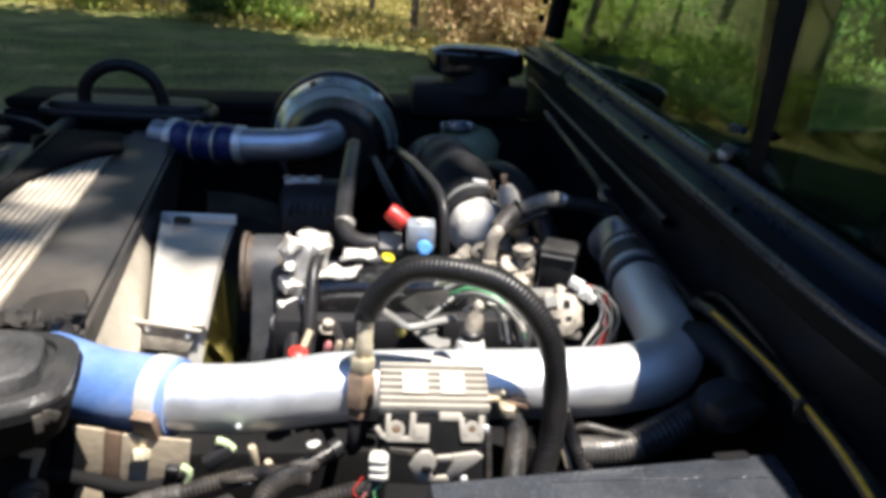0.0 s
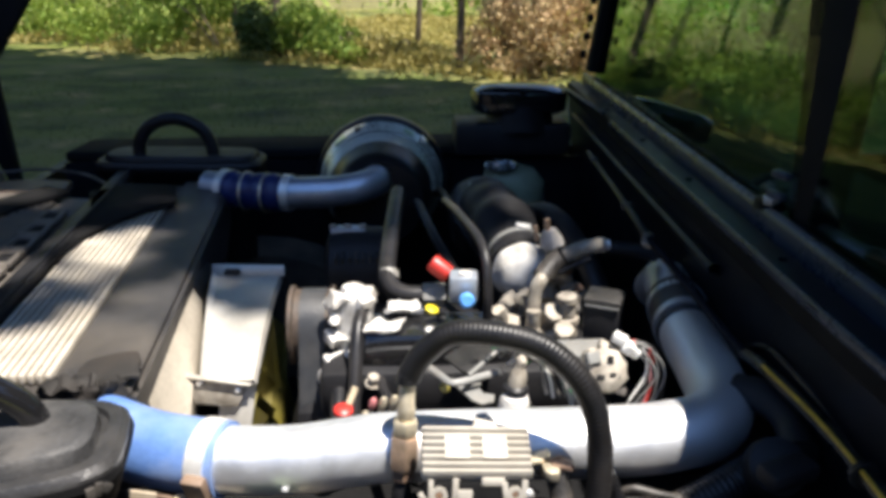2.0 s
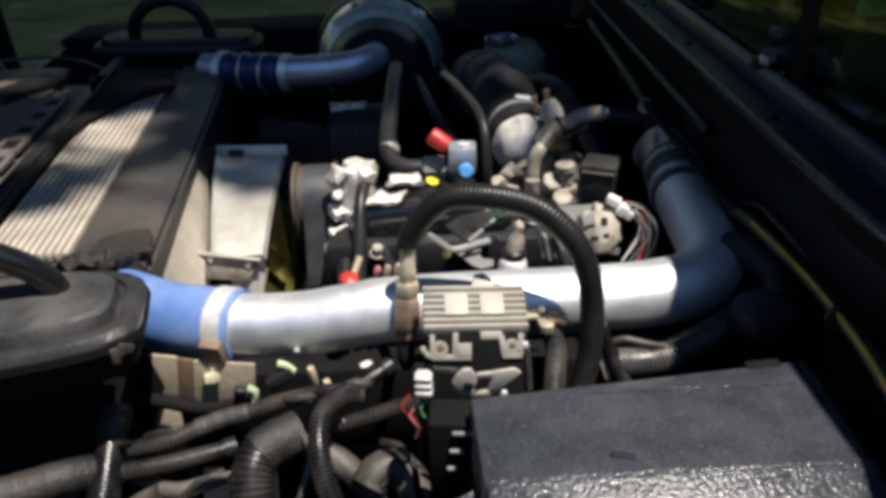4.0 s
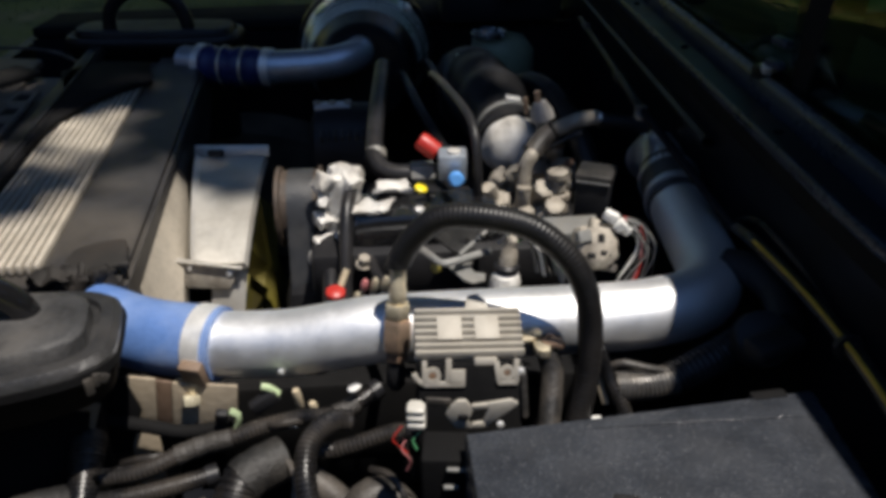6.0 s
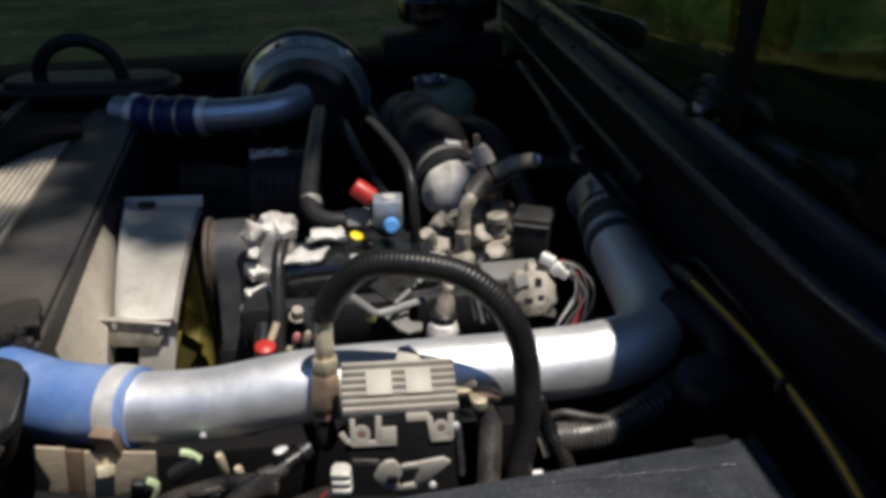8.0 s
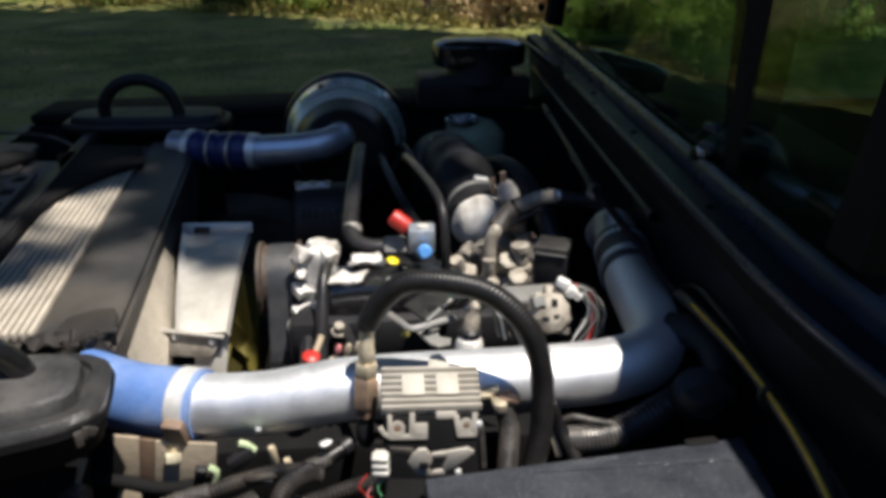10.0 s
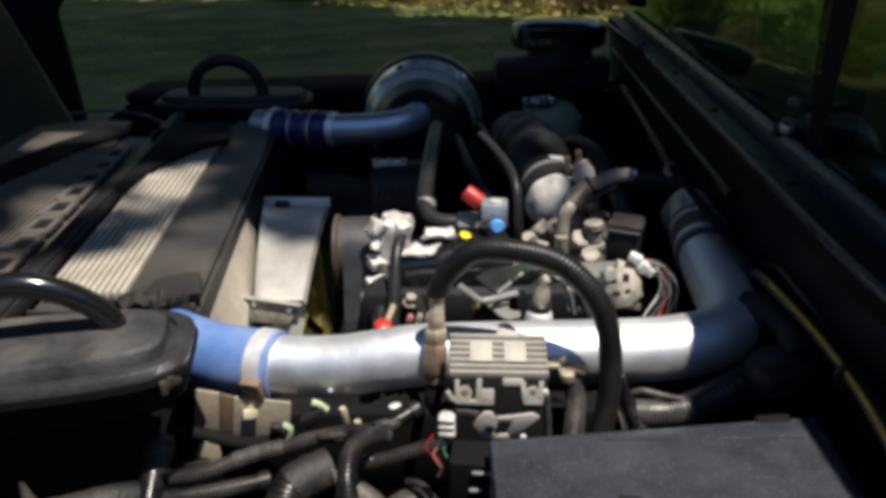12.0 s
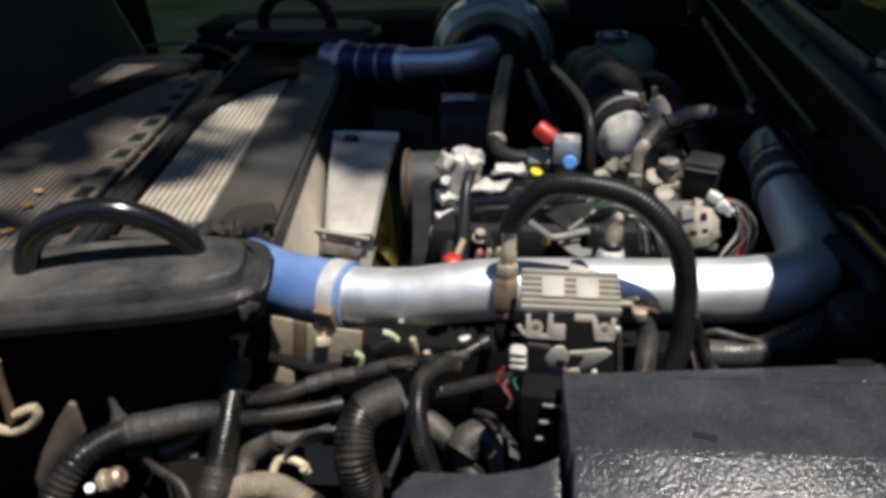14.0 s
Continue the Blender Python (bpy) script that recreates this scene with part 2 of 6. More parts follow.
def leaf_mat(name, a, b_, trans=0.35):
    """Leaves that differ from clump to clump and let some light through."""
    m = bpy.data.materials.new(name)
    m.use_nodes = True
    n, l = m.node_tree.nodes, m.node_tree.links
    g = n.new("ShaderNodeNewGeometry")
    mix = n.new("ShaderNodeMixRGB")
    mix.inputs[1].default_value, mix.inputs[2].default_value = (*a, 1), (*b_, 1)
    l.new(g.outputs["Random Per Island"], mix.inputs[0])
    p = n["Principled BSDF"]
    p.inputs["Roughness"].default_value = 0.6
    l.new(mix.outputs[0], p.inputs["Base Color"])
    tr = n.new("ShaderNodeBsdfTranslucent")
    l.new(mix.outputs[0], tr.inputs["Color"])
    ms = n.new("ShaderNodeMixShader")
    ms.inputs[0].default_value = trans
    l.new(p.outputs[0], ms.inputs[1])
    l.new(tr.outputs[0], ms.inputs[2])
    l.new(ms.outputs[0], n["Material Output"].inputs["Surface"])
    return m


M["glass"] = glass_mat()
M["leaf_bright"] = leaf_mat("spring_leaves", (0.18, 0.30, 0.05), (0.44, 0.52, 0.12), 0.5)
M["leaf_mid"] = leaf_mat("green_leaves", (0.06, 0.10, 0.02), (0.14, 0.19, 0.045), 0.18)
M["leaf_brown"] = leaf_mat("russet_brush", (0.44, 0.29, 0.15), (0.66, 0.52, 0.28), 0.4)
M["leaf_olive"] = leaf_mat("olive_brush", (0.30, 0.26, 0.07), (0.48, 0.40, 0.14), 0.4)
# very dark and nearly opaque, for unseen crowns that only block light
M["leaf_shade"] = leaf_mat("light_blocking_leaf", (0.022, 0.034, 0.010), (0.040, 0.055, 0.016), 0.08)
M["grass_blades"] = leaf_mat("grass", (0.045, 0.075, 0.014), (0.13, 0.14, 0.04), 0.3)


# ---- building blocks ----
BASE = {}


def thing(name, base, label, category, group="", kind=""):
    ob = new(name)
    ob.empty_display_size = 0.05
    ob.location = base
    BASE[ob] = Vector(base)
    return tagged(ob, label, category, group, kind)


def part(name, bm, material, parent, label="", smooth=True):
    """Links a bmesh, given in the world's metres, as one mesh under a thing or a part."""
    if isinstance(bm, bmesh.types.BMesh):
        me = bpy.data.meshes.new(name)
        bmesh.ops.recalc_face_normals(bm, faces=bm.faces)
        bm.to_mesh(me)
        bm.free()
    else:
        me = bm
    base = BASE[parent]
    me.transform(Matrix.Translation(-base))
    me.materials.append(M[material] if isinstance(material, str) else material)
    if smooth:
        me.polygons.foreach_set("use_smooth", [True] * len(me.polygons))
        me.set_sharp_from_angle(angle=radians(38))
    ob = new(name, me)
    ob.parent = parent
    BASE[ob] = base
    if label:
        ob["label"] = label
    return ob


def solo(name, bm, material, label, category, group="", kind="", smooth=True):
    """A thing that is one mesh, with its origin low in its middle."""
    me = bpy.data.meshes.new(name)
    bmesh.ops.recalc_face_normals(bm, faces=bm.faces)
    vs = [v.co for v in bm.verts]
    lo = Vector([min(v[k] for v in vs) for k in range(3)])
    hi = Vector([max(v[k] for v in vs) for k in range(3)])
    base = Vector(((lo.x + hi.x) / 2, (lo.y + hi.y) / 2, lo.z))
    bm.to_mesh(me)
    bm.free()
    me.transform(Matrix.Translation(-base))
    me.materials.append(M[material])
    if smooth:
        me.polygons.foreach_set("use_smooth", [True] * len(me.polygons))
        me.set_sharp_from_angle(angle=radians(38))
    ob = new(name, me)
    ob.location = base
    BASE[ob] = base
    return tagged(ob, label, category, group, kind)


def spline(pts, step=0.01):
    """Points along a smooth curve through pts."""
    p = [Vector(q) for q in pts]
    if len(p) == 2:
        n = max(2, int((p[1] - p[0]).length / step))
        return [p[0].lerp(p[1], i / n) for i in range(n + 1)]
    p = [2 * p[0] - p[1]] + p + [2 * p[-1] - p[-2]]
    out = []
    for i in range(1, len(p) - 2):
        a, b, c, d = p[i - 1], p[i], p[i + 1], p[i + 2]
        n = max(2, int((c - b).length / step))
        for k in range(n):
            t = k / n
            out.append(0.5 * ((2 * b) + (c - a) * t + (2 * a - 5 * b + 4 * c - d) * t * t + (3 * b - a - 3 * c + d) * t ** 3))
    out.append(p[-2])
    return out


def tube(pts, r, seg=14, step=0.01, rings=None, bm=None, cap=True, flat=1.0):
    """A round tube along a smooth curve. r: a radius or a function of the length; rings: spacing and depth of corrugations."""
    bm = bm or bmesh.new()
    if rings:
        step = rings[0] / 2
    c = spline(pts, step)
    if rings:
        lens = [0.0]
        for a, b in zip(c, c[1:]):
            lens.append(lens[-1] + (b - a).length)
        total, fine = lens[-1], []
        n = max(4, int(total / (rings[0] / 4)))
        k = 0
        for i in range(n + 1):
            s = total * i / n
            while k < len(lens) - 2 and lens[k + 1] < s:
                k += 1
            d = max(1e-9, lens[k + 1] - lens[k])
            fine.append(c[k].lerp(c[k + 1], min(1, (s - lens[k]) / d)))
        c = fine
    normal, loops, run = None, [], 0.0
    for i, q in enumerate(c):
        tan = (c[min(i + 1, len(c) - 1)] - c[max(i - 1, 0)]).normalized()
        if normal is None:
            normal = tan.orthogonal().normalized()
        normal = (normal - tan * normal.dot(tan)).normalized()
        other = tan.cross(normal)
        if i:
            run += (q - c[i - 1]).length
        rad = r(run) if callable(r) else r
        if rings:
            rad -= rings[1] * (1 if i % 4 in (2, 3) else 0)
        loops.append([bm.verts.new(q + (normal * math.cos(a) + other * math.sin(a) * flat) * rad)
                      for a in (2 * math.pi * k / seg for k in range(seg))])
    for a, b in zip(loops, loops[1:]):
        for k in range(seg):
            bm.faces.new((a[k], a[(k + 1) % seg], b[(k + 1) % seg], b[k]))
    if cap:
        bm.faces.new(loops[0][::-1])
        bm.faces.new(loops[-1])
    return bm


def lathe(profile, at, axis, seg=32, bm=None):
    """Turns a profile of (radius, height) about an axis."""
    bm = bm or bmesh.new()
    turn = Vector(axis).to_track_quat("Z", "Y").to_matrix()
    loops = []
    for r, h in profile:
        loops.append([bm.verts.new(Vector(at) + turn @ Vector((r * math.cos(a), r * math.sin(a), h)))
                      for a in (2 * math.pi * k / seg for k in range(seg))])
    for a, b in zip(loops, loops[1:]):
        for k in range(seg):
            bm.faces.new((a[k], a[(k + 1) % seg], b[(k + 1) % seg], b[k]))
    bm.faces.new(loops[0][::-1])
    bm.faces.new(loops[-1])
    return bm


def box(at, size, turn=(0, 0, 0), bevel=0.004, seg=2, bm=None):
    """A box about at, turned by degrees, with rounded edges."""
    bm = bm or bmesh.new()
    made = bmesh.ops.create_cube(bm, size=1.0)["verts"]
    m = pose(*at, *turn) @ Matrix.Diagonal((*size, 1))
    bmesh.ops.transform(bm, matrix=m, verts=made)
    if bevel:
        es = list({e for v in made for e in v.link_edges})
        bmesh.ops.bevel(bm, geom=es, offset=min(bevel, 0.45 * min(size)), segments=seg, affect="EDGES", profile=0.5)
    return bm


def prism(corners, depth, bevel=0.0, bm=None):
    """A plate from corners in order, given thickness along depth."""
    bm = bm or bmesh.new()
    d = Vector(depth)
    a = [bm.verts.new(Vector(c)) for c in corners]
    b = [bm.verts.new(Vector(c) + d) for c in corners]
    n = len(a)
    fs = [bm.faces.new(a), bm.faces.new(b[::-1])]
    for k in range(n):
        fs.append(bm.faces.new((a[k], b[k], b[(k + 1) % n], a[(k + 1) % n])))
    if bevel:
        bmesh.ops.recalc_face_normals(bm, faces=fs)
        es = list({e for f in fs for e in f.edges})
        bmesh.ops.bevel(bm, geom=es, offset=bevel, segments=2, affect="EDGES", profile=0.5)
    return bm


def bar(a, b, w, h, bevel=0.003, bm=None, up=(0, 0, 1)):
    """A straight bar of width w and height h from a to b."""
    a, b = Vector(a), Vector(b)
    tan = (b - a).normalized()
    side = tan.cross(Vector(up)).normalized()
    top = side.cross(tan)
    c = [a + side * (w / 2 * i) + top * (h / 2 * j) for i, j in ((-1, -1), (1, -1), (1, 1), (-1, 1))]
    return prism(c, b - a, bevel, bm)


def weather(bm, amount, scale=60.0):
    """Makes a cast piece lumpy."""
    bmesh.ops.subdivide_edges(bm, edges=[e for e in bm.edges if e.calc_length() > 0.012], cuts=2, use_grid_fill=True)
    for v in bm.verts:
        v.co += noise.noise_vector(v.co * scale) * amount
    return bm


def chip(at, half, turn, thick, seed, tall=(0, 0, 1)):
    """A small plate with a ragged outline."""
    r = random.Random(seed)
    m = pose(*at, 0, 0, turn)
    c = []
    for k in range(11):
        a = 2 * math.pi * k / 11
        f = r.uniform(0.75, 1.15)
        c.append(m @ Vector((half[0] * f * math.copysign(abs(math.cos(a)) ** 0.6, math.cos(a)), half[1] * f * math.copysign(abs(math.sin(a)) ** 0.6, math.sin(a)), 0)))
    return prism(c, Vector(tall) * thick, min(0.0015, thick * 0.3))


def hexnut(at, axis, r, h, bm=None):
    return lathe([(r * 0.9, 0), (r, 0.1 * h), (r, 0.9 * h), (r * 0.9, h)], at, axis, 6, bm)


def band(center, axis, r, width, bm=None, thick=0.0015, seg=32):
    """A strap round a hose."""
    return lathe([(r, -width / 2), (r + thick, -width / 2), (r + thick, width / 2), (r, width / 2)], center, axis, seg, bm)


# ---- ground, woods and distance ----
def lawn_height(x, y):
    d = max(0.0, math.hypot(x, y - 1) - 4.0)
    return 0.012 * d * (1 if y > 0 else 0.3) + 0.05 * noise.noise(Vector((x * 0.2, y * 0.2, 3)))


bm = bmesh.new()
rings = [0.0, 2, 3, 4, 5, 6, 7.5, 9, 11, 13, 16, 20, 25, 32, 42, 60, 100, 200, 500, 1500]
loops = []
for r in rings[1:]:
    loops.append([bm.verts.new((r * math.cos(a), 1 + r * math.sin(a), lawn_height(r * math.cos(a), 1 + r * math.sin(a)) if 4 < r < 60 else (0 if r <= 4 else 0.6)))
                  for a in (2 * math.pi * k / 64 for k in range(64))])
bm.faces.new(loops[0])
for a, b in zip(loops, loops[1:]):
    for k in range(64):
        bm.faces.new((a[k], b[k], b[(k + 1) % 64], a[(k + 1) % 64]))
M["lawn"] = mat("mown_lawn", (0.070, 0.096, 0.013), 0.9, 0.0, 0.75, 0.9, 9.0, 0.8, (0.30, 0.245, 0.10), 0.65)


def mown(m):
    """Curved mowing tracks and scattered dead leaves over a lawn's colour."""
    n, l = m.node_tree.nodes, m.node_tree.links
    b = n["Principled BSDF"]
    src = b.inputs["Base Color"].links[0].from_socket
    tc = n.new("ShaderNodeTexCoord")
    w = n.new("ShaderNodeTexWave")
    w.wave_type, w.rings_direction = "RINGS", "Z"
    mp = n.new("ShaderNodeMapping")
    mp.inputs["Location"].default_value = (5.0, -22.0, 0.0)
    l.new(tc.outputs["Object"], mp.inputs["Vector"])
    l.new(mp.outputs[0], w.inputs["Vector"])
    w.inputs["Scale"].default_value, w.inputs["Distortion"].default_value = 0.30, 3.0
    w.inputs["Detail"].default_value, w.inputs["Detail Scale"].default_value = 3.0, 0.7
    big = n.new("ShaderNodeTexNoise")
    big.inputs["Scale"].default_value, big.inputs["Detail"].default_value = 1.6, 5.0
    l.new(tc.outputs["Object"], big.inputs["Vector"])
    for fac, lo, hi, colour, top in ((w.outputs["Fac"], 0.55, 1.0, (0.16, 0.17, 0.035, 1), 0.75), (big.outputs["Fac"], 0.60, 0.72, (0.34, 0.25, 0.11, 1), 0.8), (big.outputs["Fac"], 0.46, 0.34, (0.030, 0.048, 0.008, 1), 0.7)):
        r = n.new("ShaderNodeMapRange")
        for key, v in (("From Min", lo), ("From Max", hi), ("To Min", 0.0), ("To Max", top)):
            r.inputs[key].default_value = v
        l.new(fac, r.inputs["Value"])
        x = n.new("ShaderNodeMixRGB")
        x.inputs["Color2"].default_value = colour
        l.new(r.outputs[0], x.inputs["Fac"])
        l.new(src, x.inputs["Color1"])
        src = x.outputs[0]
    l.new(src, b.inputs["Base Color"])


mown(M["lawn"])
solo("ground", bm, "lawn", "mown green lawn with straw-coloured patches", "ground", kind="structure")


def leaf_cloud(bm, centre, spread, count, size, rng, gaps=()):
    """Many small leaves strewn in a lumpy cloud, none of them in the gaps (x, y, half widths, at 8 m)."""
    lumps = [Vector((rng.gauss(0, 0.5), rng.gauss(0, 0.5), rng.gauss(0, 0.45))) for _ in range(7)]
    for _ in range(count):
        g = rng.choice(lumps)
        p = Vector([centre[k] + spread[k] * (g[k] + rng.gauss(0, 0.28)) for k in range(3)])
        if p.z < 0.03:
            p.z = 0.03 + rng.random() * 0.3
        s = size * rng.uniform(0.6, 1.4)
        q = Euler((rng.uniform(0, 6.3), rng.uniform(0, 6.3), rng.uniform(0, 6.3))).to_matrix()
        u = p - SUN_FROM * ((p.z - 8.0) / SUN_FROM.z)
        if any(((u.x - gx) / ga) ** 2 + ((u.y - gy) / gb) ** 2 < 1 for gx, gy, ga, gb in gaps):
            continue
        v = [bm.verts.new(p + q @ Vector(c)) for c in ((-s, 0, 0), (0, -s * 0.45, 0.1 * s), (s, 0, 0), (0, s * 0.45, 0.1 * s))]
        bm.faces.new(v)
    return bm


def edge_of_lawn(s):
    """A point of the line where lawn ends, s metres along it from the middle, to the right."""
    return Vector((-1.8, 12.9, 0)) + Vector((0.90, -0.436, 0)) * s


rng = random.Random(5)


def tree(base, height, r, crown, leaf, count, size, lean=0.0, label="", category="tree", limbs=5):
    t = thing("tree", base, label, category, "trees at the edge of the lawn")
    b = Vector(base)
    top = b + Vector((lean * height, rng.uniform(-0.3, 0.3), height))
    mid = b.lerp(top, 0.5) + Vector((rng.uniform(-0.2, 0.2), rng.uniform(-0.2, 0.2), 0))
    total = (top - b).length
    bm = tube([b - Vector((0, 0, 0.2)), mid, top], lambda s: r * (1 - 0.75 * min(1, s / total)) + 0.01, 9, 0.3)
    for k in range(limbs):
        f = rng.uniform(0.3, 0.9)
        a = b.lerp(top, f)
        ang = rng.uniform(0, 6.28)
        ln = height * rng.uniform(0.15, 0.35)
        e = a + Vector((math.cos(ang), math.sin(ang), rng.uniform(0.3, 0.9))) * ln
        tube([a, a.lerp(e, 0.5) + Vector((0, 0, 0.1 * ln)), e], lambda s: r * 0.35 * (1 - 0.8 * min(1, s / (ln * 1.2))) + 0.005, 6, 0.3, bm=bm)
    part("trunk", bm, "bark", t)
    bm = bmesh.new()
    for k in range(crown[0]):
        f = rng.uniform(crown[3], 1.0)
        c = b.lerp(top, f) + Vector((rng.uniform(-1, 1), rng.uniform(-1, 1), rng.uniform(-0.3, 0.6))) * crown[1]
        leaf_cloud(bm, c, (crown[2], crown[2], crown[2] * 0.7), count // crown[0], size, rng)
    part("crown", bm, leaf, t, smooth=False)
    return t


for s, back, h, r, lean, lf in ((-15, 1.5, 9, 0.20, 0.02, "leaf_mid"), (-9.5, 2.0, 8, 0.13, 0.03, "leaf_bright"), (-6.4, 3.0, 9, 0.12, 0.01, "leaf_bright"), (-4.2, 2.2, 8, 0.06, 0.03, "leaf_bright"),
                                (-2.4, 1.8, 8, 0.07, -0.04, "leaf_mid"), (-0.9, 0.9, 9, 0.075, 0.02, "leaf_bright"), (0.9, 2.8, 9, 0.05, 0.05, "leaf_bright"), (2.75, 0.35, 7, 0.055, 0.07, "leaf_olive"),
                                (3.9, 0.9, 7, 0.05, -0.10, "leaf_olive"), (4.9, 3.0, 8, 0.06, -0.06, "leaf_brown"), (8.5, 2.0, 9, 0.15, 0.05, "leaf_mid"), (11.5, 1.6, 9, 0.10, -0.04, "leaf_mid"), (14.5, 3.0, 10, 0.2, 0.02, "leaf_mid")):
    p = edge_of_lawn(s) + Vector((0.436, 0.90, 0)) * back
    p.z = lawn_height(p.x, p.y) * 0.8
    tree(p, h, r, (9, 1.6, 1.0, 0.35), lf, 2600, 0.07, lean,
         "slender tree with thin spring foliage" if lf in ("leaf_mid", "leaf_bright") else "leaning tree with sparse brownish twigs")

for k, (s, w, h, lf) in enumerate(((-17, 2.4, 1.6, "leaf_bright"), (-12.5, 2.2, 1.4, "leaf_bright"), (-9.2, 2.0, 1.6, "leaf_mid"), (-7.2, 1.4, 1.4, "leaf_bright"), (-5.4, 1.3, 1.3, "leaf_bright"), (-3.9, 1.3, 1.2, "leaf_bright"),
                                   (-2.6, 1.0, 1.1, "leaf_bright"), (-1.3, 0.45, 1.0, "leaf_mid"), (-0.5, 0.8, 0.7, "leaf_bright"), (0.3, 0.6, 0.4, "leaf_bright"), (1.3, 0.9, 0.3, "leaf_olive"), (3.3, 0.8, 0.8, "leaf_brown"), (4.4, 0.9, 1.0, "leaf_brown"),
                                   (5.7, 1.2, 1.2, "leaf_olive"), (7.6, 1.5, 1.5, "leaf_mid"), (10.0, 1.8, 1.6, "leaf_mid"), (13.0, 2.0, 1.8, "leaf_mid"), (17, 2.6, 2.2, "leaf_mid"))):
    p = edge_of_lawn(s) + Vector((0.436, 0.90, 0)) * 1.0
    p.z = lawn_height(p.x, p.y)
    b = thing("bush", p, {"leaf_brown": "russet tangled brush of bare twigs", "leaf_olive": "low olive brush of dry stems"}.get(lf, "leafy yellow-green bush in sunlight"), "bush", "bushes along the lawn")
    for q in range(5):
        e = p + Vector((rng.uniform(-w, w) * 0.6, rng.uniform(-0.5, 0.5), h * rng.uniform(0.6, 1.2)))
        part("stem", tube([p + Vector((rng.uniform(-0.4, 0.4), 0, -0.1)), p.lerp(e, 0.6) + Vector((0, 0, 0.2)), e], 0.012, 5, 0.3), "bark", b)
    bm = leaf_cloud(bmesh.new(), p + Vector((0, 0, h * 0.55)), (w * 0.75, 0.7, h * 0.55), 3200, 0.055, rng)
    part("foliage", bm, lf, b, smooth=False)

bm = bmesh.new()
for k in range(260):
    p = edge_of_lawn(rng.uniform(-9, 9)) + Vector((0.436, 0.90, 0)) * (0.2 + 9.0 * rng.random())
    p.z = lawn_height(p.x, p.y) + 0.08
    leaf_cloud(bm, p, (0.75, 0.6, 0.10), 190, 0.05, rng)
solo("undergrowth", bm, "leaf_olive", "dry olive undergrowth on the floor of the woods", "undergrowth", kind="stuff", smooth=False)

# the far woods: a bank of foliage, too far to part into trees
M["woods"] = mat("far_foliage", (0.34, 0.34, 0.13), 0.9, 0.0, 0.6, 0.35, 3.0, 0.5, (0.42, 0.36, 0.22), 0.8)
bm = bmesh.new()
low, high = [], []
for k in range(81):
    a = radians(-150 + 300 * k / 80)
    d = 26 + 3 * noise.noise(Vector((k * 0.5, 0, 1)))
    x, y = d * math.sin(a) * 1.2, 1 + d * math.cos(a)
    low.append(bm.verts.new((x, y, -0.2)))
    high.append(bm.verts.new((x * 1.04, y * 1.04, 7 + 2.5 * noise.noise(Vector((k * 0.9, 4, 1))))))
for k in range(80):
    bm.faces.new((low[k], low[k + 1], high[k + 1], high[k]))
solo("backdrop", bm, "woods", "distant sunlit spring woods behind the lawn", "woods", kind="structure")
# unseen dark screen, added to keep sky light off the near-side faces
M["hedge"] = mat("dark_sky_blocker", (0.030, 0.036, 0.016), 0.9, 0.0, 0.6, 0.8, 5.0, 0.6, (0.06, 0.055, 0.03), 0.6, spec=0.1)
bm = bmesh.new()
low, high = [], []
for k in range(31):
    a = radians(110 + 140 * k / 30)
    d = 7.5 + 0.8 * noise.noise(Vector((k * 0.5, 7, 1)))
    x, y = d * math.sin(a) * 1.2, 1 + d * math.cos(a)
    low.append(bm.verts.new((x, y, -0.2)))
    high.append(bm.verts.new((x * 1.04, y * 1.04, 5.0 + 0.8 * noise.noise(Vector((k * 0.9, 4, 5))))))
for k in range(30):
    bm.faces.new((low[k], low[k + 1], high[k + 1], high[k]))
solo("backdrop", bm, "hedge", "unseen dark screen added to cut sky light on the near side", "hedge", kind="structure")
bm = bmesh.new()
for k in range(110):
    a = radians(rng.uniform(-75, 75))
    d = rng.uniform(20, 25)
    leaf_cloud(bm, (d * math.sin(a), 1 + d * math.cos(a), rng.uniform(0.5, 6)), (1.6, 1.6, 1.3), 420, 0.11, rng)
solo("far_foliage", bm, "leaf_bright", "far sunlit foliage of the woods", "foliage", kind="stuff", smooth=False)

# short grass where the lawn lies nearest
verts, faces = [], []
for k in range(26000):
    x, y = rng.uniform(-7, 5), 2.6 + 9 * rng.random() ** 1.3
    z, h = lawn_height(x, y) - 0.01, rng.uniform(0.02, 0.05)
    a = rng.uniform(0, 6.28)
    w = 0.006
    dx, dy = math.cos(a) * w, math.sin(a) * w
    i = len(verts)
    verts += [(x - dx, y - dy, z), (x + dx, y + dy, z), (x + rng.uniform(-0.02, 0.02), y + rng.uniform(-0.02, 0.02), z + h)]
    faces.append((i, i + 1, i + 2))
me = bpy.data.meshes.new("grass")
me.from_pydata(verts, [], faces)
me.materials.append(M["grass_blades"])
tagged(new("grass", me), "short mown grass blades of the lawn", "grass", kind="stuff")

# ---- the truck's body ----
truck = thing("truck", (0.3, 1.25, 0), "black off-road truck body with its hood raised", "truck")


def cx(x, y):
    """The cowl's lines run a little askew: x at 2.2 m and its place at y."""
    return x - 0.043 * (2.2 - y) + 0.3 * max(0.0, 0.70 - y) ** 2


YN, YF = 0.16, 2.34
YW = YN
YC = 0.585  # near side of the cab


def across(x, z, y0=YW, y1=YF):
    return [(cx(x, y0), y0, z), (cx(x, y1), y1, z)]


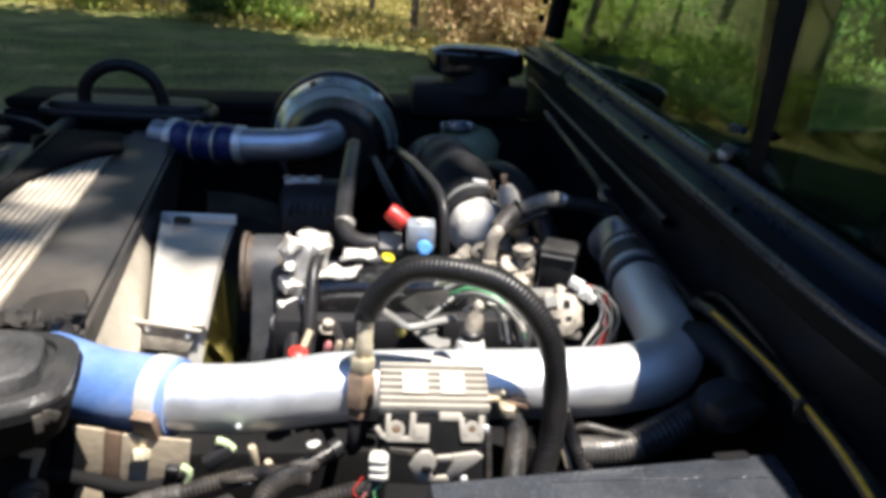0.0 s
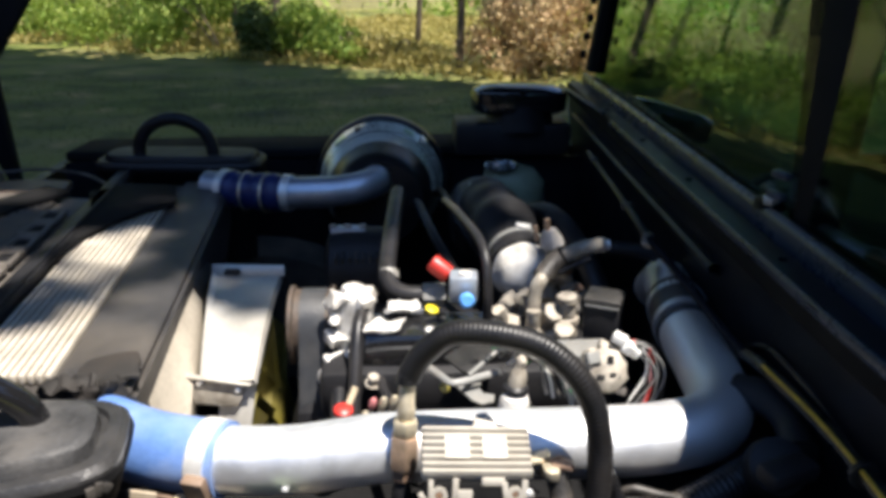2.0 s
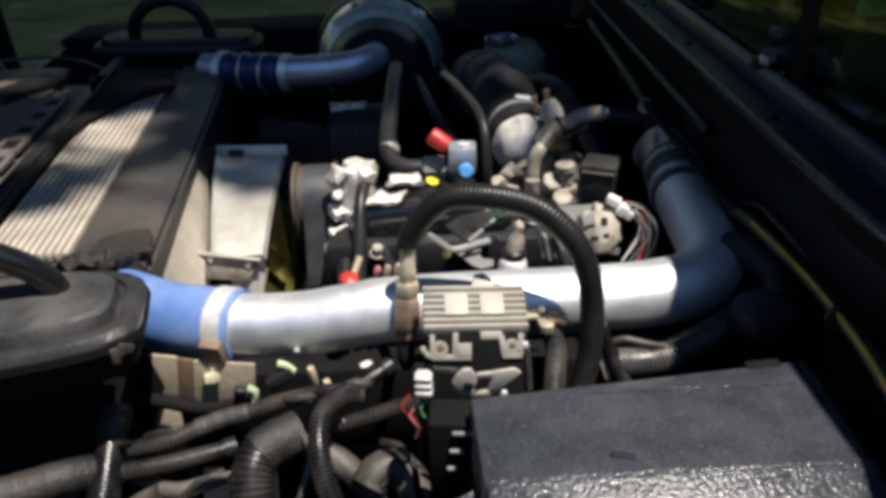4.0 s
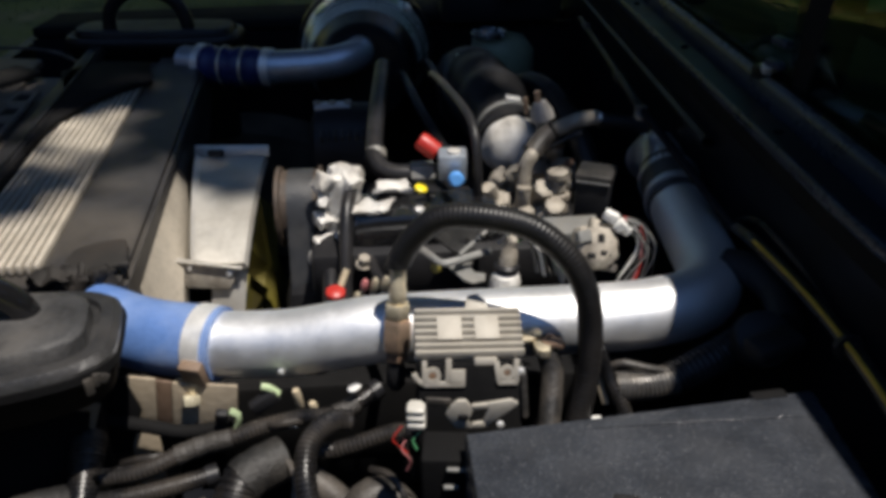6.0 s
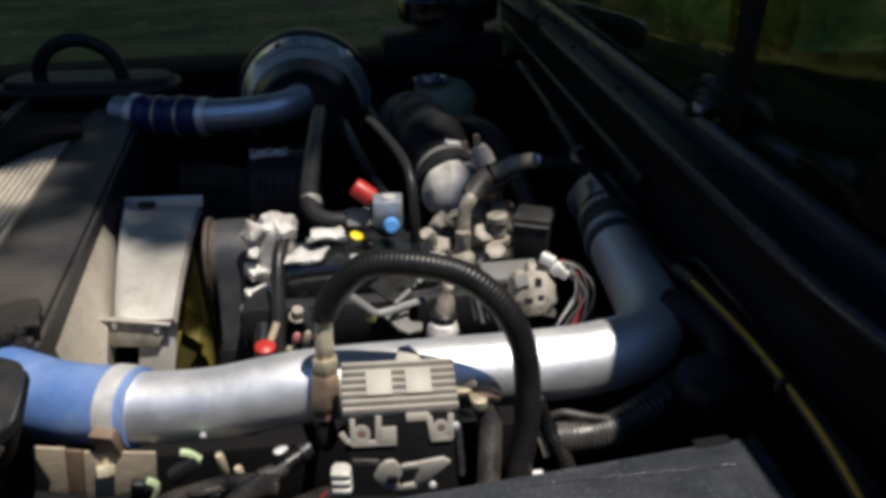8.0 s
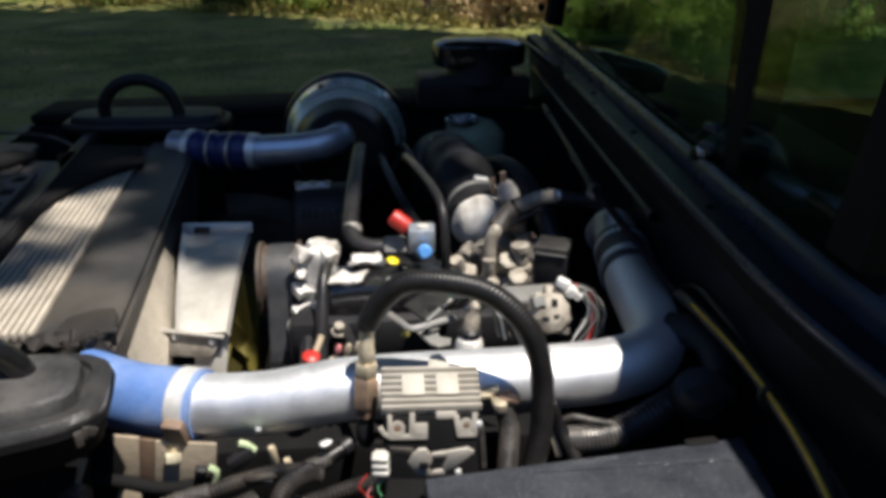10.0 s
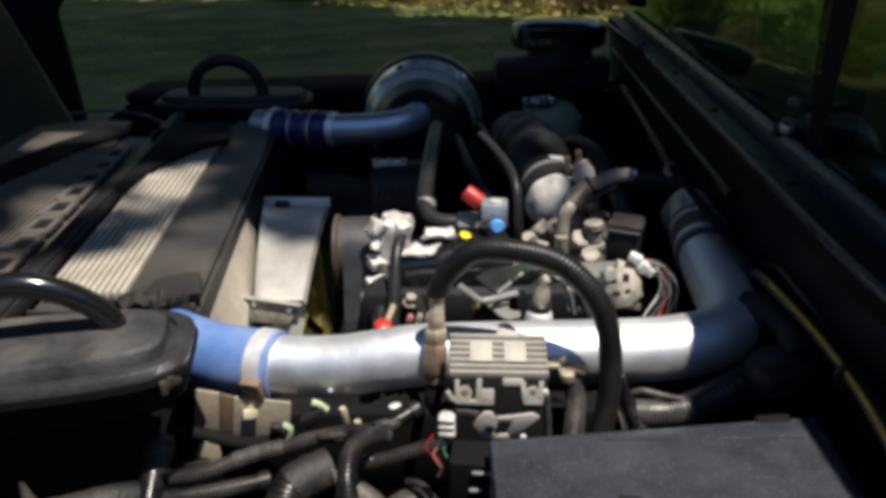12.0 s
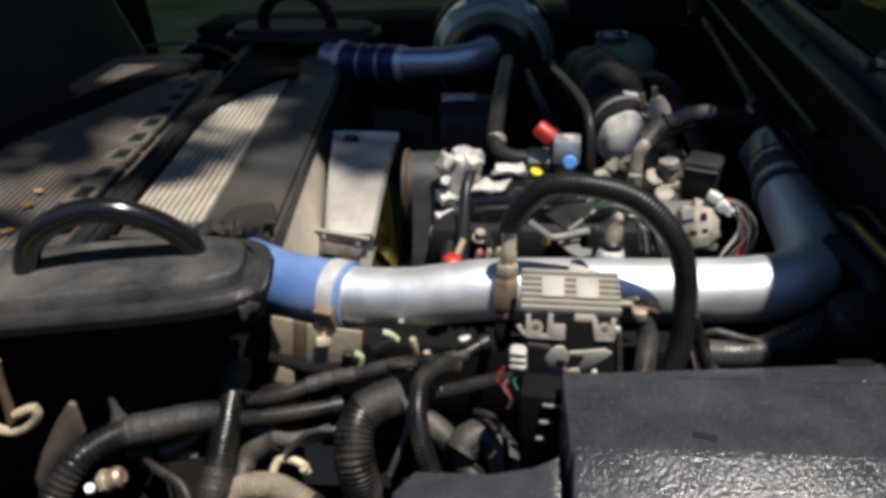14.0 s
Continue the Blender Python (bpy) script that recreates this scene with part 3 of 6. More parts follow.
def strip(points, y0=YW, y1=YF, bm=None, thick=0.004):
    """A folded sheet that runs across the truck: points are its section (x, z)."""
    bm = bm or bmesh.new()
    n = 36
    rows = []
    for k in range(n + 1):
        y = y0 + (y1 - y0) * k / n
        rows.append([bm.verts.new((cx(x, y), y, z)) for x, z in points])
    for a, b in zip(rows, rows[1:]):
        for i in range(len(points) - 1):
            bm.faces.new((a[i], a[i + 1], b[i + 1], b[i]))
    bmesh.ops.recalc_face_normals(bm, faces=bm.faces)
    bmesh.ops.solidify(bm, geom=list(bm.faces), thickness=thick)
    return bm


part("firewall", strip([(0.46, 1.31), (0.47, 1.20), (0.50, 1.00), (0.52, 0.45)], thick=0.01), "paint", truck, "dark painted bulkhead")
part("cowl_panel", strip([(0.4475, 1.3325), (0.453, 1.333), (0.476, 1.335), (0.479, 1.328), (0.487, 1.327)]), "cowl", truck, "dusty black cowl panel below the windshield")
part("cowl_edge", strip([(0.4445, 1.318), (0.4420, 1.324), (0.4420, 1.330), (0.4440, 1.333), (0.4472, 1.3335)], y1=1.74, thick=0.003), "rail", truck, "shiny cowl edge tinted blue for the sky's sheen")
part("cowl_face", strip([(0.447, 1.330), (0.449, 1.300), (0.462, 1.286), (0.468, 1.25)], thick=0.004), "black", truck)
part("lower_ledge", strip([(0.462, 1.246), (0.4395, 1.250), (0.4365, 1.256), (0.4365, 1.262), (0.441, 1.266), (0.462, 1.262)], y0=1.02, y1=2.20, thick=0.003), "cowl", truck, "dull black ledge on the bulkhead")
part("frame_rail", strip([(0.488, 1.320), (0.488, 1.350), (0.4905, 1.357), (0.496, 1.3605), (0.501, 1.358), (0.503, 1.350), (0.506, 1.345), (0.53, 1.345)]), "rail", truck, "satin black windshield frame rail with a painted blue sheen")
part("far_cowl_edge", bar((0.408, 2.24, 1.340), (0.420, 1.78, 1.340), 0.010, 0.006, 0.002), "rail", truck)
for y in (1.86, 1.52, 1.22, 0.86):
    part("cowl_screw", lathe([(0.006, 0), (0.006, 0.002), (0.003, 0.0035)], (cx(0.463, y), y, 1.334), (0, 0, 1), 12), "paint", truck)


def ws(y, z):
    """A point in the windshield's raked plane."""
    return (cx(0.51, y) + 0.13 * (z - 1.36), y, z)


def ws_bar(y0, z0, y1, z1, w, d):
    return bar(ws(y0, z0), ws(y1, z1), w, d, 0.004, up=(1, 0, -0.13))


frame_w = part("windshield_frame", ws_bar(YC, 1.343, YF - 0.04, 1.343, 0.024, 0.035), "black", truck)
part("frame_post", bar(ws(YF - 0.075, 1.37), ws(YF - 0.075, 1.88), 0.055, 0.05, 0.006, up=(1, 0, 0)), "black", frame_w)
part("frame_post", bar(ws(YC + 0.02, 1.37), ws(YC + 0.02, 1.88), 0.06, 0.05, 0.006, up=(1, 0, 0)), "black", frame_w)
part("centre_post", prism([ws(0.900, 1.355), ws(0.960, 1.355), ws(1.050, 1.575), ws(1.185, 1.88), ws(0.985, 1.88), ws(0.930, 1.575)], (0.045, 0, 0), 0.006), "black", frame_w)
for z in (1.385, 1.412):
    part("post_hinge", box(Vector(ws(0.955, z)) + Vector((-0.026, 0, 0)), (0.012, 0.030, 0.010), (0, 0, 10), 0.003), "rail", frame_w)
part("frame_top", ws_bar(YC, 1.86, YF - 0.04, 1.86, 0.06, 0.05), "black", frame_w)
for y0, y1 in ((YC + 0.03, 0.915), (0.945, YF - 0.09)):
    c = [ws(y0, 1.357), ws(y1, 1.357), ws(min(y1 + 0.145, YF - 0.09), 1.84), ws(y0 + (0.145 if y0 > 0.9 else 0.0), 1.84)]
    p = part("windshield_pane", prism(c, (0.005, 0, 0)), "glass", truck, "clear greenish windshield glass", smooth=False)
    p.visible_shadow = False
for k in range(9):
    y = YF - 0.06
    z = 1.42 + 0.05 * k
    q = Vector(ws(y, z)) + Vector((-0.035, 0.0, 0))
    part("hinge_bolt", lathe([(0.011, 0), (0.012, 0.004), (0.012, 0.012), (0.007, 0.016)], q, (-1, 0, 0), 10), "black", frame_w)

# unseen overhang beyond the cab's side, added to shade the cowl and cover
part("roof_edge", prism([(0.507, 0.10, 1.90), (0.507, 0.457, 1.90), (2.6, 0.457, 1.92), (2.6, 0.10, 1.92)], (0, 0, 0.04), 0.01), "paint", truck)
part("roof", prism([(0.440, 0.46, 1.90), (0.447, YF, 1.90), (2.6, YF, 1.92), (2.6, 0.46, 1.92)], (0, 0, 0.04), 0.01), "paint", truck)
part("cab_floor", prism([(0.50, YC, 0.55), (0.50, YF, 0.55), (2.6, YF, 0.55), (2.6, YC, 0.55)], (0, 0, 0.04)), "interior", truck)
part("cab_rear", prism([(2.56, YC, 0.55), (2.56, YF, 0.55), (2.56, YF, 1.92), (2.56, YC, 1.92)], (0.04, 0, 0)), "interior", truck)
part("dashboard", strip([(0.54, 1.315), (0.62, 1.322), (0.80, 1.32), (0.86, 1.28), (0.86, 1.00)], YC + 0.03, YF - 0.05, thick=0.012), "interior", truck)
pod = bmesh.ops.create_uvsphere((bm := bmesh.new()), u_segments=28, v_segments=14, radius=1.0)["verts"]
bmesh.ops.transform(bm, matrix=pose(0.60, 1.58, 1.315) @ Matrix.Diagonal((0.075, 0.27, 0.046, 1)), verts=pod)
part("dash_pod", bm, "interior", truck)
for y in (YC, YF):
    part("door", prism([(0.62, y, 0.55), (2.6, y, 0.55), (2.6, y, 1.14 if y > 1 else 1.36), (0.62, y, 1.10 if y > 1 else 1.36)], (0, -0.05 if y > 1 else 0.05, 0), 0.006), "paint", truck)
    part("door_pillar", box((1.62, y + (-0.025 if y > 1 else 0.025), 1.63), (0.10, 0.05, 0.56)), "paint", truck)
    part("door_pillar", box((0.66, y + (-0.025 if y > 1 else 0.025), 1.63), (0.07, 0.05, 0.56)), "paint", truck)
for x in (1.15, 2.05):
    for y in (0.85, 1.85):
        s = part("seat", box((x + 0.2, y, 0.80), (0.5, 0.55, 0.4), bevel=0.05), "interior", truck)
        part("seat_back", box((x + 0.42, y, 1.16), (0.14, 0.5, 0.62), (0, 8, 0), bevel=0.05), "interior", s)

# fenders and the floor of the engine bay
part("far_fender", prism([(-0.98, 2.16, 1.135), (0.42, 2.16, 1.15), (0.42, 2.36, 1.15), (-0.98, 2.36, 1.13)], (0, 0, 0.03), 0.012), "black", truck, "dull black fender top")
part("fender_side", prism([(-0.98, 2.36, 0.62), (0.60, 2.36, 0.62), (0.60, 2.36, 1.14), (-0.98, 2.36, 1.12)], (0, -0.02, 0)), "paint", truck)
part("inner_fender", prism([(-0.98, 2.14, 0.5), (0.50, 2.14, 0.5), (0.50, 2.16, 1.15), (-0.98, 2.16, 1.135)], (0, 0.012, 0)), "paint", truck)
part("inner_fender", prism([(-0.98, 0.50, 0.5), (0.46, 0.46, 0.5), (0.46, 0.44, 1.0), (-0.98, 0.42, 0.98)], (0, -0.012, 0)), "paint", truck)
part("near_fender", prism([(-0.98, 0.10, 0.96), (0.46, 0.14, 1.0), (0.46, 0.44, 1.0), (-0.98, 0.44, 0.98)], (0, 0, 0.03), 0.012), "paint", truck)
part("fender_side", prism([(-0.98, 0.10, 0.62), (0.60, 0.12, 0.62), (0.60, 0.12, 1.0), (-0.98, 0.10, 0.97)], (0, 0.02, 0)), "paint", truck)
part("chassis_rail", box((0.04, 0.935, 0.88), (0.82, 0.06, 0.15), bevel=0.01), "black", truck)
part("belly_pan", prism([(-1.0, 0.1, 0.46), (0.6, 0.1, 0.46), (0.6, 2.36, 0.46), (-1.0, 2.36, 0.46)], (0, 0, 0.03)), "paint", truck)
part("front_shelf", prism([(-1.16, 1.74, 1.100), (-1.04, 1.735, 1.100), (-0.96, 1.79, 1.100), (-0.895, 1.89, 1.100), (-0.91, 2.03, 1.100), (-1.03, 2.05, 1.100), (-1.16, 2.0, 1.100)], (0, 0, 0.02), 0.006), "brown", truck, "brown front shelf")
part("shelf_trim", tube([(-1.08, 2.0, 1.150), (-0.98, 2.02, 1.152), (-0.86, 1.98, 1.150), (-0.77, 1.89, 1.148)], 0.0045, 10, 0.02, flat=0.5), "rubber_dusty", truck, "dusty grey edge trim")
part("front_panel", prism([(-1.02, 0.1, 0.46), (-1.02, 2.36, 0.46), (-1.06, 2.36, 1.10), (-1.06, 0.1, 1.08)], (0.03, 0, 0)), "paint", truck)
# the hood, tipped forward on its front edge
hood = part("hood", prism([(-1.20, 0.06, 0.85), (-1.20, 2.40, 0.85), (-1.58, 2.40, 1.9), (-1.58, 0.06, 1.9)], (-0.05, 0, -0.01), 0.02), "hood", truck, "raised hood with a dark brown underside")
part("hood_flange", prism([(-1.18, 2.30, 0.95), (-1.20, 2.30, 1.38), (-1.07, 2.30, 1.56), (-0.99, 2.30, 1.75), (-1.0, 2.30, 1.95), (-1.56, 2.30, 1.95)], (0, 0.04, 0), 0.01), "paint", hood)
part("hood_flange", prism([(-1.18, 0.10, 0.95), (-1.15, 0.10, 1.38), (-1.02, 0.10, 1.57), (-0.96, 0.10, 1.75), (-0.98, 0.10, 1.95), (-1.56, 0.10, 1.95)], (0, 0.04, 0), 0.01), "paint", hood)
for x in (-0.45, 2.35):
    for y in (0.28, 2.22):
        w = part("wheel", lathe([(0.30, -0.14), (0.42, -0.13), (0.46, -0.08), (0.46, 0.08), (0.42, 0.13), (0.30, 0.14)], (x, y, 0.46), (0, 1, 0), 36), "tyre", truck)
        part("rim", lathe([(0.05, -0.1), (0.29, -0.09), (0.30, 0.09), (0.05, 0.1)], (x, y, 0.46), (0, 1, 0), 24), "paint", w)

# ---- the cooler stack at the front ----
cooler = thing("cooler_stack", (-0.7, 1.4, 0.47), "grey painted cooler stack with pale ribbed top and dusty fins", "cooler")


def fr(x, y):
    """Lines of the cooler stack lean a little forward towards the far side."""
    return x - 0.085 * (y - 0.93)


CY0, CY1 = 0.90, 1.90


def fstrip(points, y0=CY0, y1=CY1, thick=0.006):
    bm = bmesh.new()
    n = 10
    rows = []
    for k in range(n + 1):
        y = y0 + (y1 - y0) * k / n
        rows.append([bm.verts.new((fr(x, y), y, z)) for x, z in points])
    for a, b in zip(rows, rows[1:]):
        for i in range(len(points) - 1):
            bm.faces.new((a[i], a[i + 1], b[i + 1], b[i]))
    bmesh.ops.recalc_face_normals(bm, faces=bm.faces)
    bmesh.ops.solidify(bm, geom=list(bm.faces), thickness=thick)
    return bm


part("top_tank", fstrip([(-0.500, 1.135), (-0.498, 1.150), (-0.405, 1.152), (-0.395, 1.146), (-0.392, 1.12)]), "cooler", cooler, "smooth grey painted tank top")
part("rear_face", fstrip([(-0.393, 1.140), (-0.400, 1.05), (-0.43, 0.90), (-0.45, 0.60)]), "cooler", cooler, "dusty grey tank face")
part("core", fstrip([(-0.50, 1.140), (-0.63, 1.140), (-0.66, 0.6)]), "cooler", cooler)
for k in range(11):
    x = -0.506 - k * 0.0113
    part("fin", bar((fr(x, CY0 + 0.03), CY0 + 0.03, 1.149), (fr(x, CY1 - 0.1), CY1 - 0.1, 1.149), 0.0082, 0.017, 0.0038), "rib", cooler)
part("end_plate", prism([(-0.64, CY0, 0.6), (-0.40, CY0, 0.6), (-0.393, CY0, 1.146), (-0.64, CY0, 1.146)], (0, -0.006, 0)), "cooler", cooler)
part("cross_bar", bar((fr(-0.652, 0.80), 0.80, 1.155), (fr(-0.652, 1.95), 1.95, 1.155), 0.040, 0.030, 0.008), "plastic", cooler, "black cross bar")
part("bar_ridge", tube([(fr(-0.640, 0.80), 0.80, 1.172), (fr(-0.640, 1.95), 1.95, 1.172)], 0.003, 10, 0.05), "plastic", cooler)
FLAP = [(-0.655, 1.29), (-0.655, 1.441), (-0.627, 1.535), (-0.589, 1.613), (-0.540, 1.669), (-0.560, 1.74), (-0.577, 1.80), (-0.685, 1.82), (-0.757, 1.75), (-0.70, 1.60)]
part("seal_flap", prism([(x, y, 1.160) for x, y in FLAP], (0, 0, 0.010), 0.003), "black", cooler, "black rubber seal flap over the fins")
grille = thing("front_cooler", (-0.80, 1.3, 0.47), "dusty grey finned cooler with a row of dark slots", "cooler")
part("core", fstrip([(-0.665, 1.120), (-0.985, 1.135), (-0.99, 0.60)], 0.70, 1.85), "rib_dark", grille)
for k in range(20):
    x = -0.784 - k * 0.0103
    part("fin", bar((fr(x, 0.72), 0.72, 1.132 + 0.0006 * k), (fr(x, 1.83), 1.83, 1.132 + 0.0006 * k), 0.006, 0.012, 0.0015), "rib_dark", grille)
for k in range(9):
    y = 0.98 + 0.0855 * k
    x = fr(-0.748, y)
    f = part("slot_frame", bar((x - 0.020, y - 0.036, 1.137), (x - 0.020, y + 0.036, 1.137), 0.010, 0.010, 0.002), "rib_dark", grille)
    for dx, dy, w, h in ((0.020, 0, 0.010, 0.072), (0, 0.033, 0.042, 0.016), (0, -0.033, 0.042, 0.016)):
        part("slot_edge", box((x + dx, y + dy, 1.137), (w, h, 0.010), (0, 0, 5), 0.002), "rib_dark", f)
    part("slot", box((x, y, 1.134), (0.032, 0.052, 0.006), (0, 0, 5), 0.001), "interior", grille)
part("corner_seal", prism([(-1.015, 1.25, 1.136), (-0.945, 1.50, 1.136), (-0.895, 1.70, 1.136), (-0.830, 1.825, 1.136), (-0.905, 1.875, 1.136), (-0.980, 1.735, 1.136), (-1.03, 1.55, 1.136), (-1.10, 1.25, 1.136)], (0, 0, 0.014), 0.003), "black", grille, "black rubber corner seal")

# ---- fan and shroud ----
shroud = thing("fan_shroud", (-0.34, 1.4, 0.6), "bright bent sheet metal fan shroud with a flanged bracket", "fan shroud")


def rim_height(y):
    """Height of the shroud's rim, part of a wide circle."""
    return 1.094 - 0.62 * (y - 1.40) ** 2


def shroud_sheet(section, y0, y1, n=16, thick=0.003):
    """A sheet that follows the rim: section gives, at y, its points (x, height over the rim)."""
    bm = bmesh.new()
    rows = []
    for k in range(n + 1):
        y = y0 + (y1 - y0) * k / n
        rows.append([bm.verts.new((x, y, rim_height(y) + dz)) for x, dz in section(y)])
    for a, b in zip(rows, rows[1:]):
        for i in range(len(a) - 1):
            bm.faces.new((a[i], a[i + 1], b[i + 1], b[i]))
    bmesh.ops.recalc_face_normals(bm, faces=bm.faces)
    bmesh.ops.solidify(bm, geom=list(bm.faces), thickness=thick)
    return bm


def rim_left(y):
    return -0.368 - 0.150 * (y - 1.16)


part("shroud_plate", shroud_sheet(lambda y: [(rim_left(y) - 0.004, 0.008), (rim_left(y) + 0.006, 0.0), (-0.284, -0.002), (-0.279, -0.012)], 1.113, 1.42, 20), "sheet", shroud)
part("shroud_skirt", prism([(-0.338, 1.128, 1.030), (-0.282, 1.128, 1.026), (-0.300, 1.085, 0.90), (-0.350, 1.085, 0.90)], (0, 0.003, 0)), "sheet", shroud)
part("end_flange", prism([(-0.416, 1.425, 1.091), (-0.276, 1.425, 1.088), (-0.277, 1.432, 1.108), (-0.414, 1.432, 1.112)], (0, 0.003, 0), 0.001), "sheet", shroud)
part("flange_lug", box((-0.372, 1.412, 1.104), (0.030, 0.016, 0.012), (0, 0, -6), 0.004), "rubber", shroud, "dark rubber lug")
for name, y0, y1, m in (("side_wall", 0.96, 1.325, "tank_face"), ("seal_wall", 1.329, 1.50, "tape")):
    part(name, shroud_sheet(lambda y: [(fr(-0.398, y), max(0.002, 1.128 - rim_height(y))), (rim_left(y) - 0.026, 0.008), (rim_left(y) - 0.017, -0.006), (rim_left(y) - 0.022, -0.09)], y0, y1), m, shroud, "tan dusty flared side wall" if m == "tank_face" else "dark rubber seal")
part("bracket_lip", bar((-0.402, 1.112, 1.0525), (-0.288, 1.112, 1.0315), 0.010, 0.004, 0.001), "sheet", shroud)
part("bracket_face", prism([(-0.398, 1.116, 1.049), (-0.292, 1.116, 1.028), (-0.311, 1.106, 0.996), (-0.376, 1.104, 1.004)], (0, 0.003, 0), 0.001), "cast_dirty", shroud, "brown stained bracket face")
for x, z in ((-0.368, 1.031), (-0.309, 1.018)):
    part("rivet", lathe([(0.0055, 0), (0.0045, 0.003), (0.001, 0.004)], (x, 1.113, z + 0.004), (0, -1, 0.4), 10), "steel", shroud)
fan = thing("cooling_fan", (-0.29, 1.33, 0.72), "yellow plastic engine cooling fan", "fan")
part("hub", lathe([(0.07, -0.03), (0.075, -0.02), (0.075, 0.02), (0.05, 0.035)], (-0.315, 1.33, 0.815), (1, 0, 0), 24), "fan", fan)
for k in range(7):
    a = 2 * math.pi * k / 7 + 0.80
    u, v = Vector((0, math.cos(a), math.sin(a))), Vector((0, -math.sin(a), math.cos(a)))
    c = Vector((-0.309, 1.33, 0.815))
    part("blade", prism([c + u * 0.07 - v * 0.03 + Vector((0.02, 0, 0)), c + u * 0.215 - v * 0.060 + Vector((0.013, 0, 0)), c + u * 0.215 + v * 0.060 + Vector((-0.013, 0, 0)), c + u * 0.07 + v * 0.03 + Vector((-0.02, 0, 0))], (0.004, 0, 0)), "fan", fan)

# ---- charge pipe with its couplers ----
pipe = thing("charge_pipe", (0.05, 0.80, 1.06), "polished aluminium charge air pipe with bends", "pipe")
PIPE = [(-0.30, 0.815, 1.108), (-0.235, 0.806, 1.108), (-0.17, 0.797, 1.114), (-0.11, 0.790, 1.127), (-0.06, 0.785, 1.136), (0.05, 0.775, 1.144), (0.16, 0.766, 1.150), (0.25, 0.765, 1.155),
        (0.312, 0.785, 1.158), (0.343, 0.835, 1.160), (0.352, 0.90, 1.163), (0.358, 0.98, 1.166), (0.370, 1.06, 1.168)]
part("pipe_run", tube(PIPE, 0.040, 32, 0.012), "alu", pipe)
part("weld_lug", lathe([(0.004, 0), (0.004, 0.004), (0.002, 0.006)], (-0.1805, 0.762, 1.1005), (0, -1, -0.2), 10), "steel", pipe)
part("coupler", tube([(0.360, 1.00, 1.167), (0.376, 1.105, 1.172)], 0.0425, 28, 0.006), "belt", pipe, "dark grey rubber coupler")
for y in (1.02, 1.085):
    part("clamp", band((0.363 + 0.17 * (y - 1.02), y, 1.168), (0.15, 1, 0.03), 0.0428, 0.014, thick=0.003), "alu_dull", pipe, "steel hose clamp")
part("upper_pipe", tube([(0.372, 1.08, 1.170), (0.382, 1.14, 1.172), (0.392, 1.20, 1.165), (0.396, 1.25, 1.13)], 0.037, 28, 0.012), "alu_dull", pipe)

coupler = thing("hose_coupler", (-0.34, 0.83, 1.06), "blue silicone hose coupler with a steel clamp", "hose coupler")
part("sleeve", tube([(-0.42, 0.87, 1.112), (-0.345, 0.832, 1.109), (-0.254, 0.808, 1.108)], 0.0450, 32, 0.01), "blue", coupler)
ax = (1, -0.3, 0)
cl = part("clamp", band((-0.272, 0.812, 1.108), ax, 0.0452, 0.023, thick=0.002), "steel", coupler, "bright steel T-bolt clamp")
part("clamp_bridge", box((-0.281, 0.766, 1.098), (0.027, 0.014, 0.038), (18, 0, -15), 0.003), "brown", cl)
part("clamp_bolt", tube([(-0.284, 0.766, 1.085), (-0.287, 0.762, 1.066)], 0.006, 10), "zinc", cl)
part("clamp_nut", hexnut((-0.287, 0.758, 1.074), (0, -0.6, -1), 0.0105, 0.012), "neck_cream", cl)

# ---- near air box with its handle ----
airbox = thing("air_box", (-0.50, 0.66, 0.9), "dusty black plastic oval air box with a loop handle", "air box")


def oval(cx_, cy_, a, b, ang, n=40, power=2.6):
    out = []
    for k in range(n):
        t = 2 * math.pi * k / n
        x = a * math.copysign(abs(math.cos(t)) ** (2 / power), math.cos(t))
        y = b * math.copysign(abs(math.sin(t)) ** (2 / power), math.sin(t))
        out.append((cx_ + x * math.cos(ang) - y * math.sin(ang), cy_ + x * math.sin(ang) + y * math.cos(ang)))
    return out


def stack(rows):
    """A body from outlines of equal length at rising heights."""
    bm = bmesh.new()
    ls = [[bm.verts.new((x, y, z)) for x, y in o] for o, z in rows]
    for a, b in zip(ls, ls[1:]):
        n = len(a)
        for k in range(n):
            bm.faces.new((a[k], a[(k + 1) % n], b[(k + 1) % n], b[k]))
    bm.faces.new(ls[0][::-1])
    bm.faces.new(ls[-1])
    return bm


